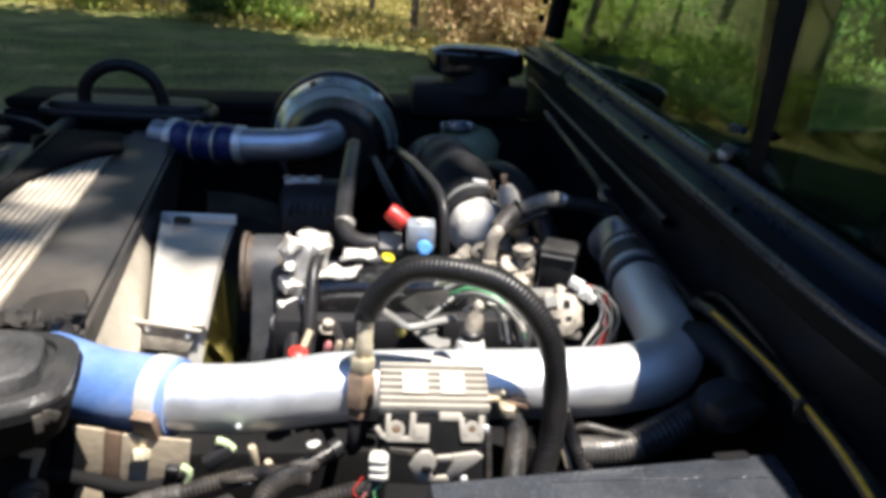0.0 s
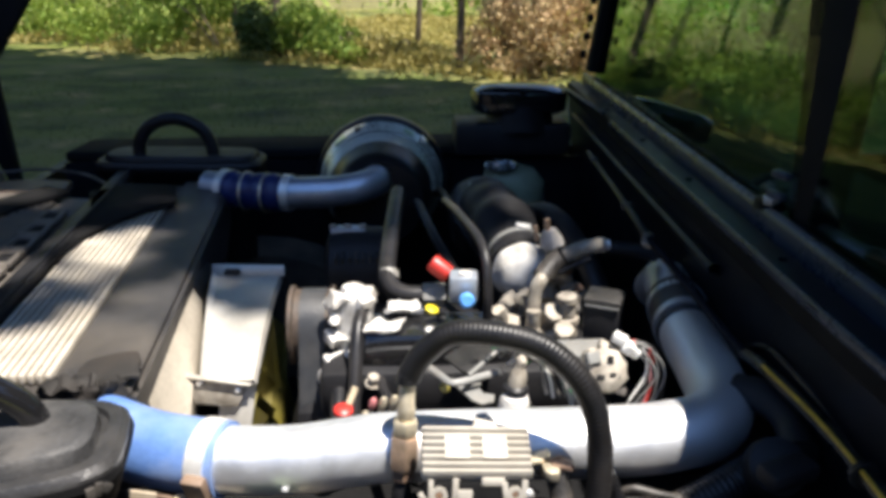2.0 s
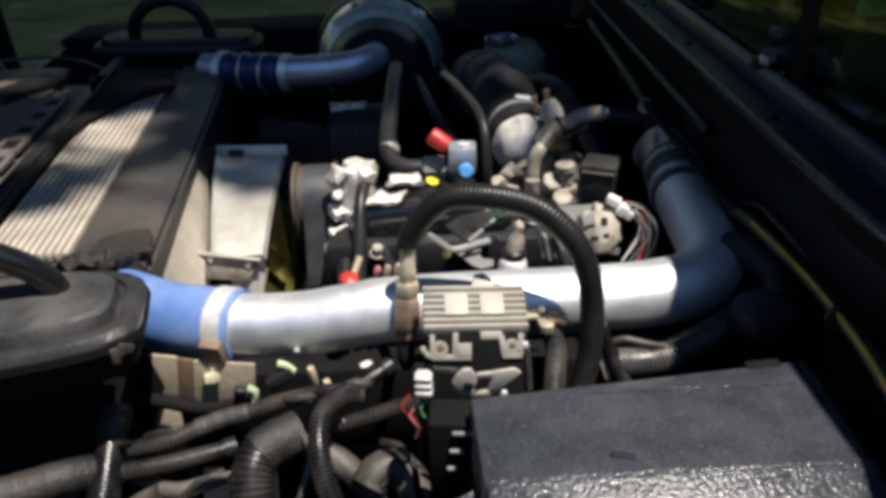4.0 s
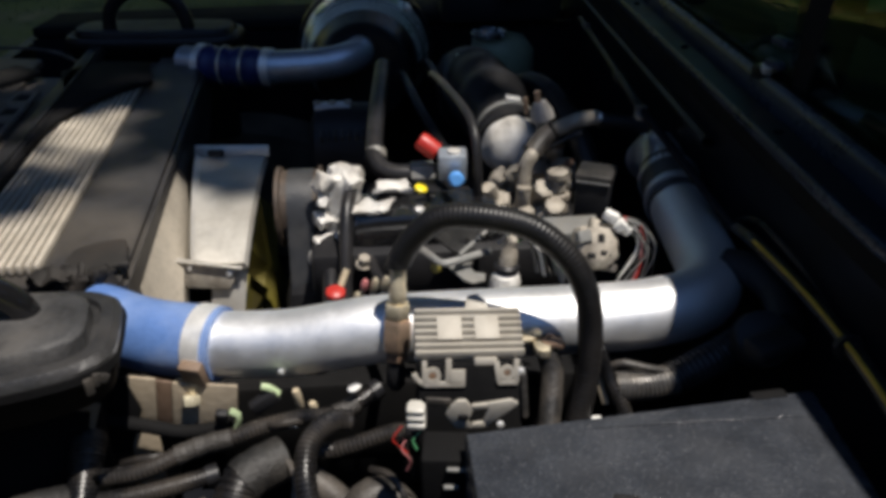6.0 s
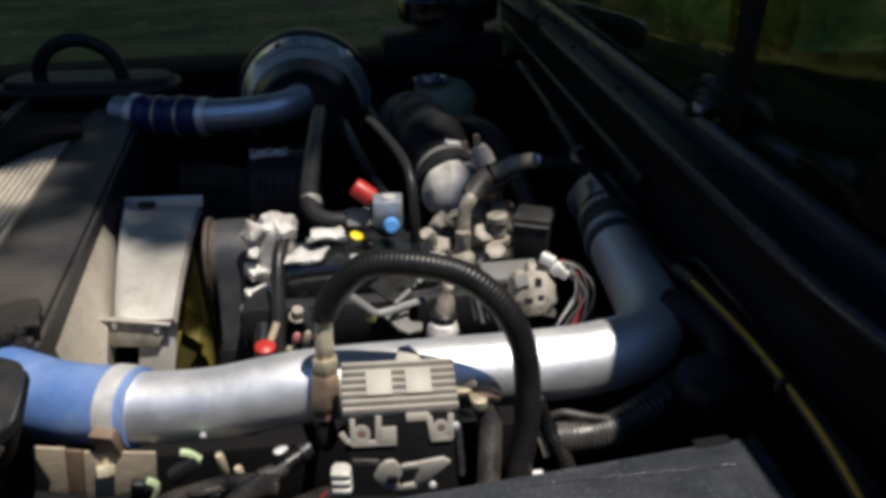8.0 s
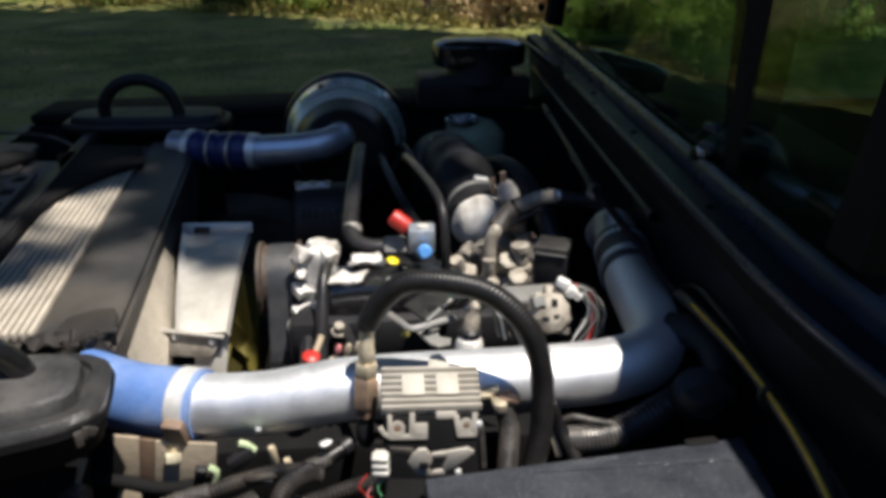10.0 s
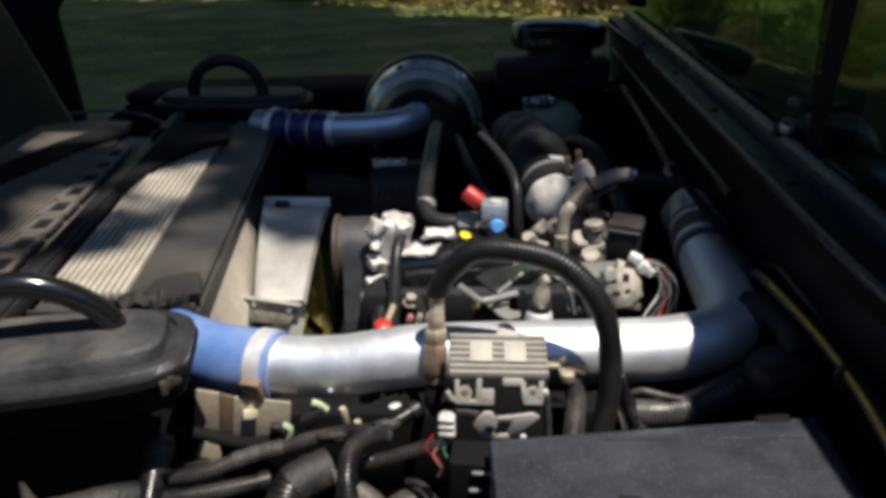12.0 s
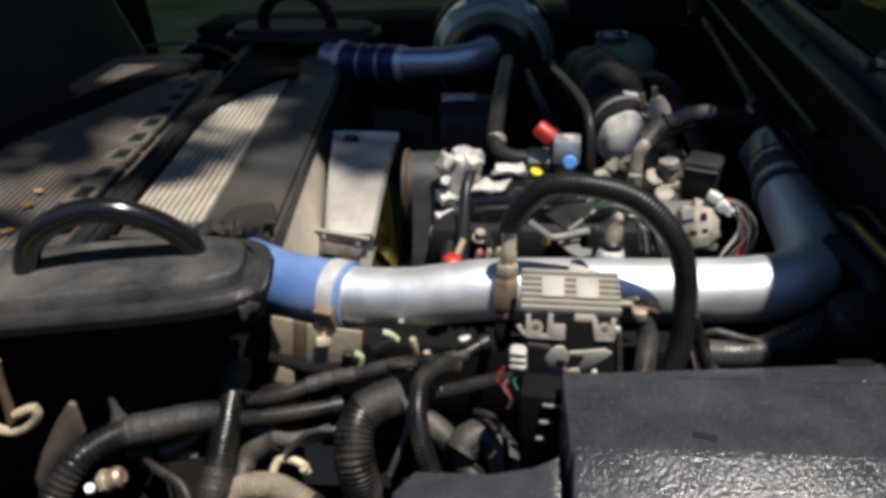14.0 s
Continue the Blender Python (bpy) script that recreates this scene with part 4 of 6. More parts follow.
def tank(cx_, cy_, ang, parent, z, a=0.30, b=0.088, top="dust_lid", rim="dust_lit_rim"):
    part("body", stack([(oval(cx_, cy_ + 0.02, a * 0.80, b * 0.45, ang), z - 0.30), (oval(cx_, cy_ + 0.02, a * 0.84, b * 0.55, ang), z - 0.055)]), "black", parent)
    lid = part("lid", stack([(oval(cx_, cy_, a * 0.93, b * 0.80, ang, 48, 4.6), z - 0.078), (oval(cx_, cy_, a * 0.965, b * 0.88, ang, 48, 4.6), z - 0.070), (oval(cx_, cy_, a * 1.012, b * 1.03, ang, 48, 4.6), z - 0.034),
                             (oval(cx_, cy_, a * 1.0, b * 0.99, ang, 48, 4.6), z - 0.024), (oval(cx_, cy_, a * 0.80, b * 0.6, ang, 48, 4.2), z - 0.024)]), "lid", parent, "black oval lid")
    part("lid_rim", stack([(oval(cx_, cy_, a * 1.004, b * 1.0, ang, 48, 4.6), z - 0.030), (oval(cx_, cy_, a * 1.002, b * 0.995, ang, 48, 4.6), z - 0.022), (oval(cx_, cy_, a * 0.978, b * 0.935, ang, 48, 4.6), z - 0.0155), (oval(cx_, cy_, a * 0.935, b * 0.83, ang, 48, 4.2), z - 0.015), (oval(cx_, cy_, a * 0.928, b * 0.81, ang, 48, 4.2), z - 0.021), (oval(cx_, cy_, a * 0.8, b * 0.6, ang, 48, 4.2), z - 0.0215)]), rim, lid, "dusty lid rim, coloured paler as its edge highlight")
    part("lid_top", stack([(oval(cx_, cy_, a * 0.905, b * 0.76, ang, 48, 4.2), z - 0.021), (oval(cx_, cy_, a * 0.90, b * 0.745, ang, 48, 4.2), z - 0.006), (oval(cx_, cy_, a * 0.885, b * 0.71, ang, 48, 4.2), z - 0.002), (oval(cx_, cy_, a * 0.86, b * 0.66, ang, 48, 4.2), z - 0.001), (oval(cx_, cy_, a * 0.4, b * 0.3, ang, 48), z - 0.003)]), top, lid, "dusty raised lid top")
    return lid


lid = tank(-0.598, 0.664, radians(11), airbox, 1.228, 0.275, 0.085)
part("handle", tube([(-0.603, 0.670, 1.205), (-0.600, 0.671, 1.235), (-0.575, 0.676, 1.272), (-0.52, 0.690, 1.292), (-0.465, 0.704, 1.278), (-0.425, 0.716, 1.243), (-0.412, 0.720, 1.205)], 0.0148, 14, 0.008), "gloss", airbox, "glossy black loop handle")
for q in (0, 1, 2):
    part("mark", box((-0.334 + 0.005 * q, 0.632 + 0.006 * q, 1.196 + 0.003 * (q % 2)), (0.008, 0.004, 0.018 - 0.004 * q), (0, 20 * q, 40), 0.001), "rubber_dusty", airbox)

# ---- far air box and far charge pipe ----
farbox = thing("air_box", (-0.60, 2.02, 0.9), "black plastic air box with a loop handle on the far fender", "air box")
tank(-0.615, 2.02, radians(-3), farbox, 1.20, 0.21, 0.085, "plastic", "plastic")
part("handle", tube([(-0.718, 2.0, 1.18), (-0.712, 2.0, 1.235), (-0.675, 2.0, 1.275), (-0.617, 2.0, 1.288), (-0.56, 2.0, 1.265), (-0.535, 2.0, 1.225), (-0.530, 2.0, 1.18)], 0.0165, 14, 0.01), "satin", farbox, "black loop handle")
farpipe = thing("charge_pipe", (-0.25, 1.80, 1.10), "aluminium charge air pipe bending into the air cleaner", "pipe")
part("pipe_run", tube([(-0.34, 1.795, 1.150), (-0.27, 1.79, 1.152), (-0.20, 1.79, 1.155), (-0.15, 1.80, 1.160), (-0.115, 1.83, 1.165), (-0.105, 1.88, 1.168)], 0.037, 28, 0.01), "alu_dull", farpipe)
part("pipe_stub", tube([(-0.52, 1.87, 1.148), (-0.42, 1.82, 1.148)], 0.037, 28, 0.01), "alu_dull", farpipe)
farcoup = thing("hose_coupler", (-0.39, 1.81, 1.10), "dark blue ribbed silicone hose coupler with steel clamps", "hose coupler")
part("sleeve", tube([(-0.475, 1.845, 1.148), (-0.40, 1.815, 1.148), (-0.325, 1.795, 1.150)], lambda s: 0.0425 + (0.003 if int(s / 0.018) % 2 else 0), 28, 0.004), "blue_dark", farcoup)
part("clamp", band((-0.315, 1.794, 1.150), (1, -0.2, 0), 0.0405, 0.018, thick=0.003), "steel", farcoup)
for x, y in ((-0.365, 1.805), (-0.415, 1.82)):
    part("wire_ring", band((x, y, 1.148), (1, -0.3, 0), 0.0445, 0.005, thick=0.003), "zinc", farcoup)
part("clamp", band((-0.468, 1.842, 1.148), (1, -0.45, 0), 0.044, 0.018, thick=0.003), "steel", farcoup)

# ---- air cleaner ----
cleaner = thing("air_cleaner", (-0.11, 1.98, 1.0), "black drum air cleaner with a shiny banded label", "air cleaner")
C = (-0.102, 2.0, 1.104)
part("drum", lathe([(0.06, -0.16), (0.106, -0.15), (0.118, -0.135), (0.122, -0.10), (0.134, -0.045), (0.1345, -0.040), (0.163, 0.062), (0.170, 0.064), (0.176, 0.068), (0.178, 0.076), (0.178, 0.100), (0.172, 0.110), (0.15, 0.125), (0.05, 0.13)], C, (0, 1, 0), 56), "satin", cleaner)
part("label_band", lathe([(0.1350, -0.042), (0.1372, -0.040), (0.1655, 0.058), (0.1640, 0.060)], C, (0, 1, 0), 56), "band", cleaner, "pale greenish shiny label band")
part("band_line", lathe([(0.1470, 0.000), (0.1495, 0.001), (0.1505, 0.005), (0.1480, 0.006)], C, (0, 1, 0), 56), "gloss", cleaner)
for a, w, m in ((132, 0.034, "pale_green"), (112, 0.016, "rubber"), (62, 0.030, "pale_green")):
    a = radians(a)
    r = 0.1605
    part("label_mark", box((C[0] + r * math.cos(a), C[1] + 0.034, C[2] + r * math.sin(a)), (w, 0.026, 0.0012), (16, 90 - math.degrees(a), 0), 0.0004), m, cleaner)
part("catch", box((0.010, 2.03, 1.224), (0.02, 0.05, 0.012), (0, 42, 0), 0.003), "steel", cleaner)

# ---- intake hood beside the cowl ----
mush = thing("air_intake", (0.285, 2.2, 1.16), "black mushroom-shaped air intake cap on a boxed base", "air intake")
part("base", box((0.265, 2.21, 1.20), (0.325, 0.16, 0.09), bevel=0.012), "plastic", mush)
part("neck", lathe([(0.10, 0), (0.095, 0.03), (0.09, 0.07)], (0.29, 2.21, 1.225), (0, 0, 1), 32), "plastic", mush)
part("cap", stack([(oval(0.285, 2.21, 0.120, 0.075, 0), 1.268), (oval(0.285, 2.21, 0.134, 0.088, 0), 1.278), (oval(0.285, 2.21, 0.136, 0.09, 0), 1.315), (oval(0.285, 2.21, 0.130, 0.085, 0), 1.332), (oval(0.285, 2.21, 0.10, 0.06, 0), 1.344), (oval(0.285, 2.21, 0.04, 0.02, 0), 1.347)]), "gloss", mush)

# ---- reservoir ----
res = thing("fluid_reservoir", (0.245, 1.98, 1.02), "aged translucent plastic reservoir with a silver cap", "reservoir")
part("bottle", stack([(oval(0.245, 1.97, 0.075, 0.06, 0), 1.03), (oval(0.245, 1.97, 0.08, 0.065, 0), 1.05), (oval(0.245, 1.97, 0.08, 0.065, 0), 1.13), (oval(0.235, 1.97, 0.065, 0.05, 0), 1.160), (oval(0.22, 1.97, 0.03, 0.03, 0), 1.172)]), "tank", res)
part("cap", lathe([(0.040, 0), (0.044, 0.003), (0.044, 0.010), (0.039, 0.013), (0.038, 0.010), (0.026, 0.010), (0.024, 0.018), (0.012, 0.021)], (0.207, 1.95, 1.168), (0, 0, 1), 24), "cap_metal", res)

# ---- turbo inlet ----
inlet = thing("intake_hose", (0.15, 1.5, 1.05), "black rubber intake hose with a steel clamp on a cast elbow", "intake hose")
part("hump_hose", tube([(0.178, 1.405, 1.122), (0.160, 1.53, 1.148), (0.138, 1.66, 1.165)], lambda s: 0.058 + 0.014 * math.exp(-((s - 0.12) / 0.035) ** 2) + 0.006 * math.exp(-((s - 0.20) / 0.03) ** 2), 32, 0.008), "plastic", inlet)
part("cast_elbow", weather(tube([(0.179, 1.412, 1.118), (0.182, 1.387, 1.106), (0.183, 1.368, 1.091), (0.183, 1.346, 1.070), (0.183, 1.338, 1.062)], lambda s: math.sqrt(max(1e-4, 0.0595 ** 2 - max(0.0, s - 0.018) ** 2 * 0.80)), 28, 0.006), 0.004, 34), "cast", inlet, "grimy pale cast elbow")
cl = part("clamp", band((0.1770, 1.424, 1.126), (-0.1, 1, 0.17), 0.0590, 0.014, thick=0.0025), "grey", inlet)
part("clamp_screw", box((0.186, 1.420, 1.188), (0.030, 0.016, 0.010), (8, 8, -5), 0.003), "steel", cl)
part("hose_lip", band((0.1782, 1.402, 1.118), (-0.1, 1, 0.3), 0.0575, 0.013, thick=0.005), "rubber", inlet)
part("cast_lug", box((0.184, 1.372, 1.152), (0.006, 0.030, 0.010), (28, 0, -6), 0.002), "rubber", inlet, "dark rubbed lug")
part("intake_duct", lathe([(0.05, -0.10), (0.072, -0.09), (0.077, -0.07), (0.077, 0.03), (0.066, 0.05), (0.04, 0.055)], (0.137, 1.74, 1.118), (0, 1, 0.25), 32), "rubber", inlet)
part("duct_stripe", box((0.134, 1.690, 1.199), (0.062, 0.014, 0.006), (14, -10, 0), 0.002), "band", inlet, "pale label strip")

# ---- engine ----
engine = thing("engine", (0.05, 1.3, 0.5), "black and bare aluminium diesel engine with fittings", "engine")
part("block", box((0.06, 1.30, 0.80), (0.56, 0.50, 0.44), bevel=0.03), "plastic", engine)
part("head", box((0.05, 1.12, 1.06), (0.44, 0.20, 0.08), bevel=0.015), "plastic", engine)
part("valve_cover", stack([(oval(-0.005, 1.09, 0.125, 0.05, 0, power=6), 1.09), (oval(-0.005, 1.09, 0.125, 0.05, 0, power=6), 1.13), (oval(-0.005, 1.09, 0.115, 0.04, 0, power=5), 1.145)]), "gloss", engine, "shiny black valve cover")
bm = box((-0.122, 1.12, 1.125), (0.050, 0.062, 0.13), (0, 6, 0), bevel=0.012)
for at, size in (((-0.147, 1.10, 1.178), (0.026, 0.03, 0.03)), ((-0.150, 1.095, 1.12), (0.024, 0.03, 0.024)), ((-0.105, 1.10, 1.18), (0.024, 0.03, 0.02)), ((-0.135, 1.085, 1.085), (0.07, 0.025, 0.022)), ((-0.16, 1.085, 1.055), (0.03, 0.03, 0.02))):
    box(at, size, (20, 10, 30), 0.005, bm=bm)
for at, r in (((-0.150, 1.088, 1.150), 0.007), ((-0.108, 1.082, 1.160), 0.006), ((-0.128, 1.078, 1.100), 0.007), ((-0.160, 1.080, 1.072), 0.006), ((-0.112, 1.082, 1.125), 0.005)):
    lathe([(r, 0), (r, 0.010), (r * 0.6, 0.013)], at, (0.1, -0.8, 0.6), 10, bm=bm)
part("timing_cover", weather(bm, 0.009, 60), "cast", engine, "pale cast aluminium cover")
# ragged pale chips stand in for bright reflections on the glossy cover
part("cover_plate", weather(chip((-0.045, 1.122, 1.156), (0.032, 0.018), -4, 0.006, 3), 0.007, 75), "cast", engine)
part("cover_plate", weather(chip((-0.078, 1.066, 1.150), (0.034, 0.020), 3, 0.006, 8), 0.008, 75), "cast", engine)
part("cover_bolt", hexnut((-0.066, 1.066, 1.150), (0, 0, 1), 0.008, 0.006), "steel", engine)
part("cover_bolt", hexnut((-0.006, 1.062, 1.145), (0, 0, 1), 0.008, 0.006), "steel", engine)
part("dipstick_pull", lathe([(0.008, 0), (0.010, 0.003), (0.010, 0.006), (0.006, 0.008)], (-0.003, 1.105, 1.158), (0.3, -0.2, 1), 16), "yellow", engine, "yellow dipstick pull")
for y, z, r in ((1.17, 1.108, 0.058), (1.10, 0.86, 0.075)):
    pul = part("pulley", lathe([(0.02, -0.040), (r + 0.006, -0.038), (r + 0.006, -0.032), (r, -0.030), (r, 0.026), (r + 0.006, 0.028), (r + 0.006, 0.032), (0.02, 0.034)], (-0.188, y, z), (1, 0, 0), 36), "belt_iron", engine)
    part("pulley_bolt", hexnut((-0.223, y, z), (-1, 0, 0), 0.012, 0.01), "steel", pul)
belt = []
for k in range(9):
    a = radians(60 + 115 * k / 8)
    belt.append((1.17 + 0.060 * math.cos(a), 1.108 + 0.060 * math.sin(a)))
belt.append((1.026, 0.88))
bm = bmesh.new()
rows = [[bm.verts.new((x, y, z)) for x in (-0.208, -0.198, -0.188, -0.178, -0.168)] for y, z in belt]
for a, b in zip(rows, rows[1:]):
    for k in range(4):
        bm.faces.new((a[k], a[k + 1], b[k + 1], b[k]))
bmesh.ops.recalc_face_normals(bm, faces=bm.faces)
bmesh.ops.solidify(bm, geom=list(bm.faces), thickness=0.004)
part("drive_belt", bm, "belt", engine, "grey worn drive belt")

alt = thing("alternator", (-0.13, 1.52, 1.02), "finned cast alternator behind the belt", "alternator")
part("case", lathe([(0.05, -0.07), (0.075, -0.06), (0.08, -0.03), (0.08, 0.05), (0.06, 0.07)], (-0.13, 1.50, 1.08), (1, 0, 0), 32), "plastic", alt)
for k in range(8):
    part("vent", box((-0.175 + 0.013 * k, 1.435, 1.118), (0.005, 0.02, 0.03), (30, 0, 0), 0.002), "rubber_dusty", alt)
part("top_bracket", box((-0.155, 1.50, 1.158), (0.07, 0.03, 0.010), bevel=0.004), "alu_dull", alt)
for x in (-0.185, -0.155, -0.125):
    part("bolt", hexnut((x, 1.50, 1.162), (0, 0, 1), 0.008, 0.006), "cast_dirty", alt)

hose = thing("coolant_hose", (-0.06, 1.3, 1.1), "thick black coolant hose dropping to a fitting", "hose")
part("hose_run", tube([(-0.055, 1.55, 1.22), (-0.062, 1.42, 1.21), (-0.07, 1.28, 1.19), (-0.07, 1.20, 1.170), (-0.045, 1.17, 1.16), (0.0, 1.165, 1.160)], 0.015, 18, 0.01), "rubber", hose)
part("end_fitting", hexnut((-0.014, 1.165, 1.160), (1, 0, 0), 0.019, 0.036), "grey", hose)
part("clamp", band((-0.0695, 1.215, 1.172), (0, -0.8, -0.5), 0.0155, 0.014, thick=0.002), "grey", hose)

sensor = thing("fuel_fitting", (0.04, 1.10, 1.13), "square metal sensor block with red and blue caps", "fitting")
part("block", box((0.045, 1.09, 1.207), (0.042, 0.038, 0.040), (0, 0, -4), 0.004), "alu_dull", sensor)
part("boss", lathe([(0.010, 0), (0.010, 0.005), (0.006, 0.006)], (0.047, 1.085, 1.226), (0, 0, 1), 14), "cast", sensor)
part("red_cap", lathe([(0.012, 0), (0.0145, 0.003), (0.0145, 0.030), (0.012, 0.035)], (0.027, 1.15, 1.200), (-0.75, 0.2, 0.55), 18), "red", sensor, "red plastic cap")
part("blue_cap", lathe([(0.0095, 0), (0.0115, 0.003), (0.0115, 0.014), (0.008, 0.018)], (0.047, 1.055, 1.200), (0, -1, 0.3), 16), "bluecap", sensor, "light blue plastic cap")
part("line", tube([(0.085, 1.12, 1.10), (0.085, 1.11, 1.18), (0.080, 1.15, 1.245), (0.055, 1.30, 1.25), (0.035, 1.42, 1.24)], 0.008, 10, 0.01), "rubber", sensor)

tee = thing("vent_hose", (0.26, 1.2, 1.15), "grey dusty breather hose with a tee and steel end", "hose")
part("hose_run", tube([(0.203, 1.19, 1.205), (0.221, 1.19, 1.216), (0.253, 1.19, 1.230), (0.284, 1.188, 1.234)], lambda u: 0.0130 - 0.012 * u, 16, 0.006), "cast_dirty", tee, "pale dusty hose end")
part("tee_body", tube([(0.180, 1.168, 1.186), (0.196, 1.182, 1.201), (0.214, 1.19, 1.213)], 0.0175, 18, 0.006), "rubber_dusty", tee, "dusty rubber tee")
part("tee_collar", band((0.2145, 1.19, 1.2130), (1, 0, 0.45), 0.0150, 0.006, thick=0.003), "black", tee)
part("steel_end", lathe([(0.0075, 0), (0.0085, 0.002), (0.0085, 0.008), (0.006, 0.009)], (0.282, 1.188, 1.234), (1, 0, 0.1), 14), "steel", tee)
part("dark_hose", tube([(0.286, 1.20, 1.225), (0.33, 1.195, 1.222), (0.37, 1.19, 1.215)], 0.012, 14, 0.008), "rubber", tee)
part("branch", tube([(0.206, 1.172, 1.192), (0.230, 1.17, 1.206), (0.256, 1.17, 1.217)], 0.0048, 10, 0.006), "rubber", tee)
part("down_pipe", weather(tube([(0.188, 1.175, 1.196), (0.176, 1.16, 1.186), (0.167, 1.158, 1.160), (0.164, 1.155, 1.10)], 0.0115, 14, 0.008), 0.002, 60), "cast_dirty", tee)
for z, r, h in ((1.105, 0.013, 0.020), (1.127, 0.0165, 0.012), (1.141, 0.012, 0.020), (1.163, 0.016, 0.014)):
    part("stack_ring", lathe([(r * 0.8, 0), (r, 0.15 * h), (r, 0.85 * h), (r * 0.8, h)], (0.219 - 0.12 * (z - 1.105), 1.12, z), (-0.1, 0, 1), 16), "cast_dirty", tee)
for k, (x, y, z, h) in enumerate(((0.125, 1.14, 1.085, 0.075), (0.160, 1.12, 1.06, 0.09), (0.192, 1.12, 1.07, 0.065))):
    f = thing("pipe_fitting", (x, y, z), "dull cast pipe fitting on the engine", "fitting", "fittings on the engine")
    part("stem", weather(lathe([(0.016, 0), (0.016, h * 0.3), (0.019, h * 0.35), (0.019, h * 0.6), (0.012, h * 0.65), (0.011, h)], (x, y, z), (0.3 * (k - 1), -0.3 + 0.3 * k, 1), 14), 0.005, 55), "cast_dirty", f)
    part("nut", hexnut((x, y, z + h * 0.35), (0.3 * (k - 1), -0.3 + 0.3 * k, 1), 0.020, h * 0.2), "cast_dirty", f)

bb = thing("relay_box", (0.245, 1.04, 1.12), "black relay box with a pale lid edge", "relay box")
part("case", box((0.246, 1.035, 1.160), (0.050, 0.050, 0.09), (0, 0, -24), 0.005), "plastic", bb)
part("lid", box((0.246, 1.035, 1.209), (0.053, 0.053, 0.012), (0, 0, -24), 0.004), "tape", bb)
part("lid_edge", bar((0.214, 1.021, 1.2045), (0.258, 1.0015, 1.2045), 0.003, 0.004, 0.001), "grey", bb, "pale rubbed edge")

# ---- driver module in front of the pipe ----
mod = thing("driver_module", (0.03, 0.69, 1.06), "electronic driver module with a finned heat sink", "control module")
MOD = pose(0.028, 0.681, 1.119, -18, 2, 0)
SINK = pose(0.029, 0.700, 1.1845, 24, 2, 0)
part("case", box((0.028, 0.681, 1.119), (0.111, 0.05, 0.095), (-18, 2, 0), 0.006), "black", mod)
sk = part("heat_sink", box(SINK @ Vector((0, 0, -0.002)), (0.113, 0.056, 0.010), (24, 2, 0), 0.002), "sink", mod, "pale ribbed heat sink")


def on_sink(u, v, w):
    return SINK @ Vector((u, v, w))


for k in range(7):
    v = -0.0245 + k * 0.0082
    part("sink_rib", bar(on_sink(-0.056, v, 0.005), on_sink(0.056, v, 0.005), 0.0042, 0.008, 0.0007), "sink", sk)
for u in (-0.020, 0.019):
    part("sink_pad", box(on_sink(u, 0.004, 0.005), (0.026, 0.029, 0.0092), (24, 2, 0), 0.001), "sink", sk)
part("sink_tab", box(on_sink(0.016, -0.029, -0.003), (0.024, 0.010, 0.009), (-20, 2, 0), 0.002), "sink", sk)
BZ = 0.60
bk = part("bracket", prism([(-0.002, BZ, 1.166), (0.003, BZ, 1.176), (0.009, BZ, 1.182), (0.017, BZ, 1.182), (0.022, BZ, 1.174), (0.024, BZ, 1.168), (0.019, BZ, 1.157), (0.024, BZ, 1.147), (0.007, BZ, 1.149)], (0, 0.004, 0), 0.001), "sink", mod, "cut-out bright metal bracket")
bm = prism([(0.038, BZ, 1.177), (0.060, BZ, 1.180), (0.067, BZ, 1.175), (0.060, BZ, 1.167), (0.048, BZ, 1.158), (0.037, BZ, 1.148), (0.034, BZ, 1.157), (0.038, BZ, 1.168)], (0, 0.004, 0), 0.001)
prism([(0.0225, BZ, 1.1755), (0.038, BZ, 1.177), (0.038, BZ, 1.1705), (0.0245, BZ, 1.1695)], (0, 0.004, 0), 0.001, bm=bm)
prism([(0.023, BZ, 1.1525), (0.0345, BZ, 1.154), (0.037, BZ, 1.148), (0.023, BZ, 1.1465)], (0, 0.004, 0), 0.001, bm=bm)
part("bracket_wing", bm, "sink", bk)
part("bracket_hole", box((0.0145, BZ - 0.001, 1.163), (0.010, 0.004, 0.007), (0, 12, 0), 0.002), "interior", bk)
part("bracket_bolt", lathe([(0.0035, 0), (0.0035, 0.002), (0.002, 0.003)], (0.050, BZ, 1.151), (0, -1, 0.3), 10), "steel", bk)
part("grey_strap", prism([(-0.020, BZ + 0.01, 1.179), (0.004, BZ + 0.008, 1.177), (0.004, BZ + 0.008, 1.167), (-0.018, BZ + 0.01, 1.170)], (0, 0.003, 0), 0.001), "rubber_dusty", mod)

fitb = thing("brass_fitting", (-0.052, 0.745, 1.08), "tarnished brass fitting at the end of a hose", "fitting")
A = Vector((-0.050, 0.735, 1.083))
U = Vector((0.06, 0.12, 1)).normalized()
part("stub", lathe([(0.006, 0.004), (0.011, 0.012), (0.011, 0.030), (0.007, 0.046)], A, U, 14), "plastic", fitb)
part("nut_low", hexnut(A + U * 0.044, U, 0.013, 0.013), "rust", fitb)
part("body", hexnut(A + U * 0.057, U, 0.0165, 0.039), "brass", fitb)
part("nut_top", hexnut(A + U * 0.096, U, 0.0145, 0.018), "zinc", fitb)
part("ferrule", lathe([(0.008, 0), (0.0098, 0.004), (0.0098, 0.018), (0.0088, 0.020), (0.0088, 0.05), (0.0085, 0.055)], A + U * 0.112, U, 16), "zinc", fitb)

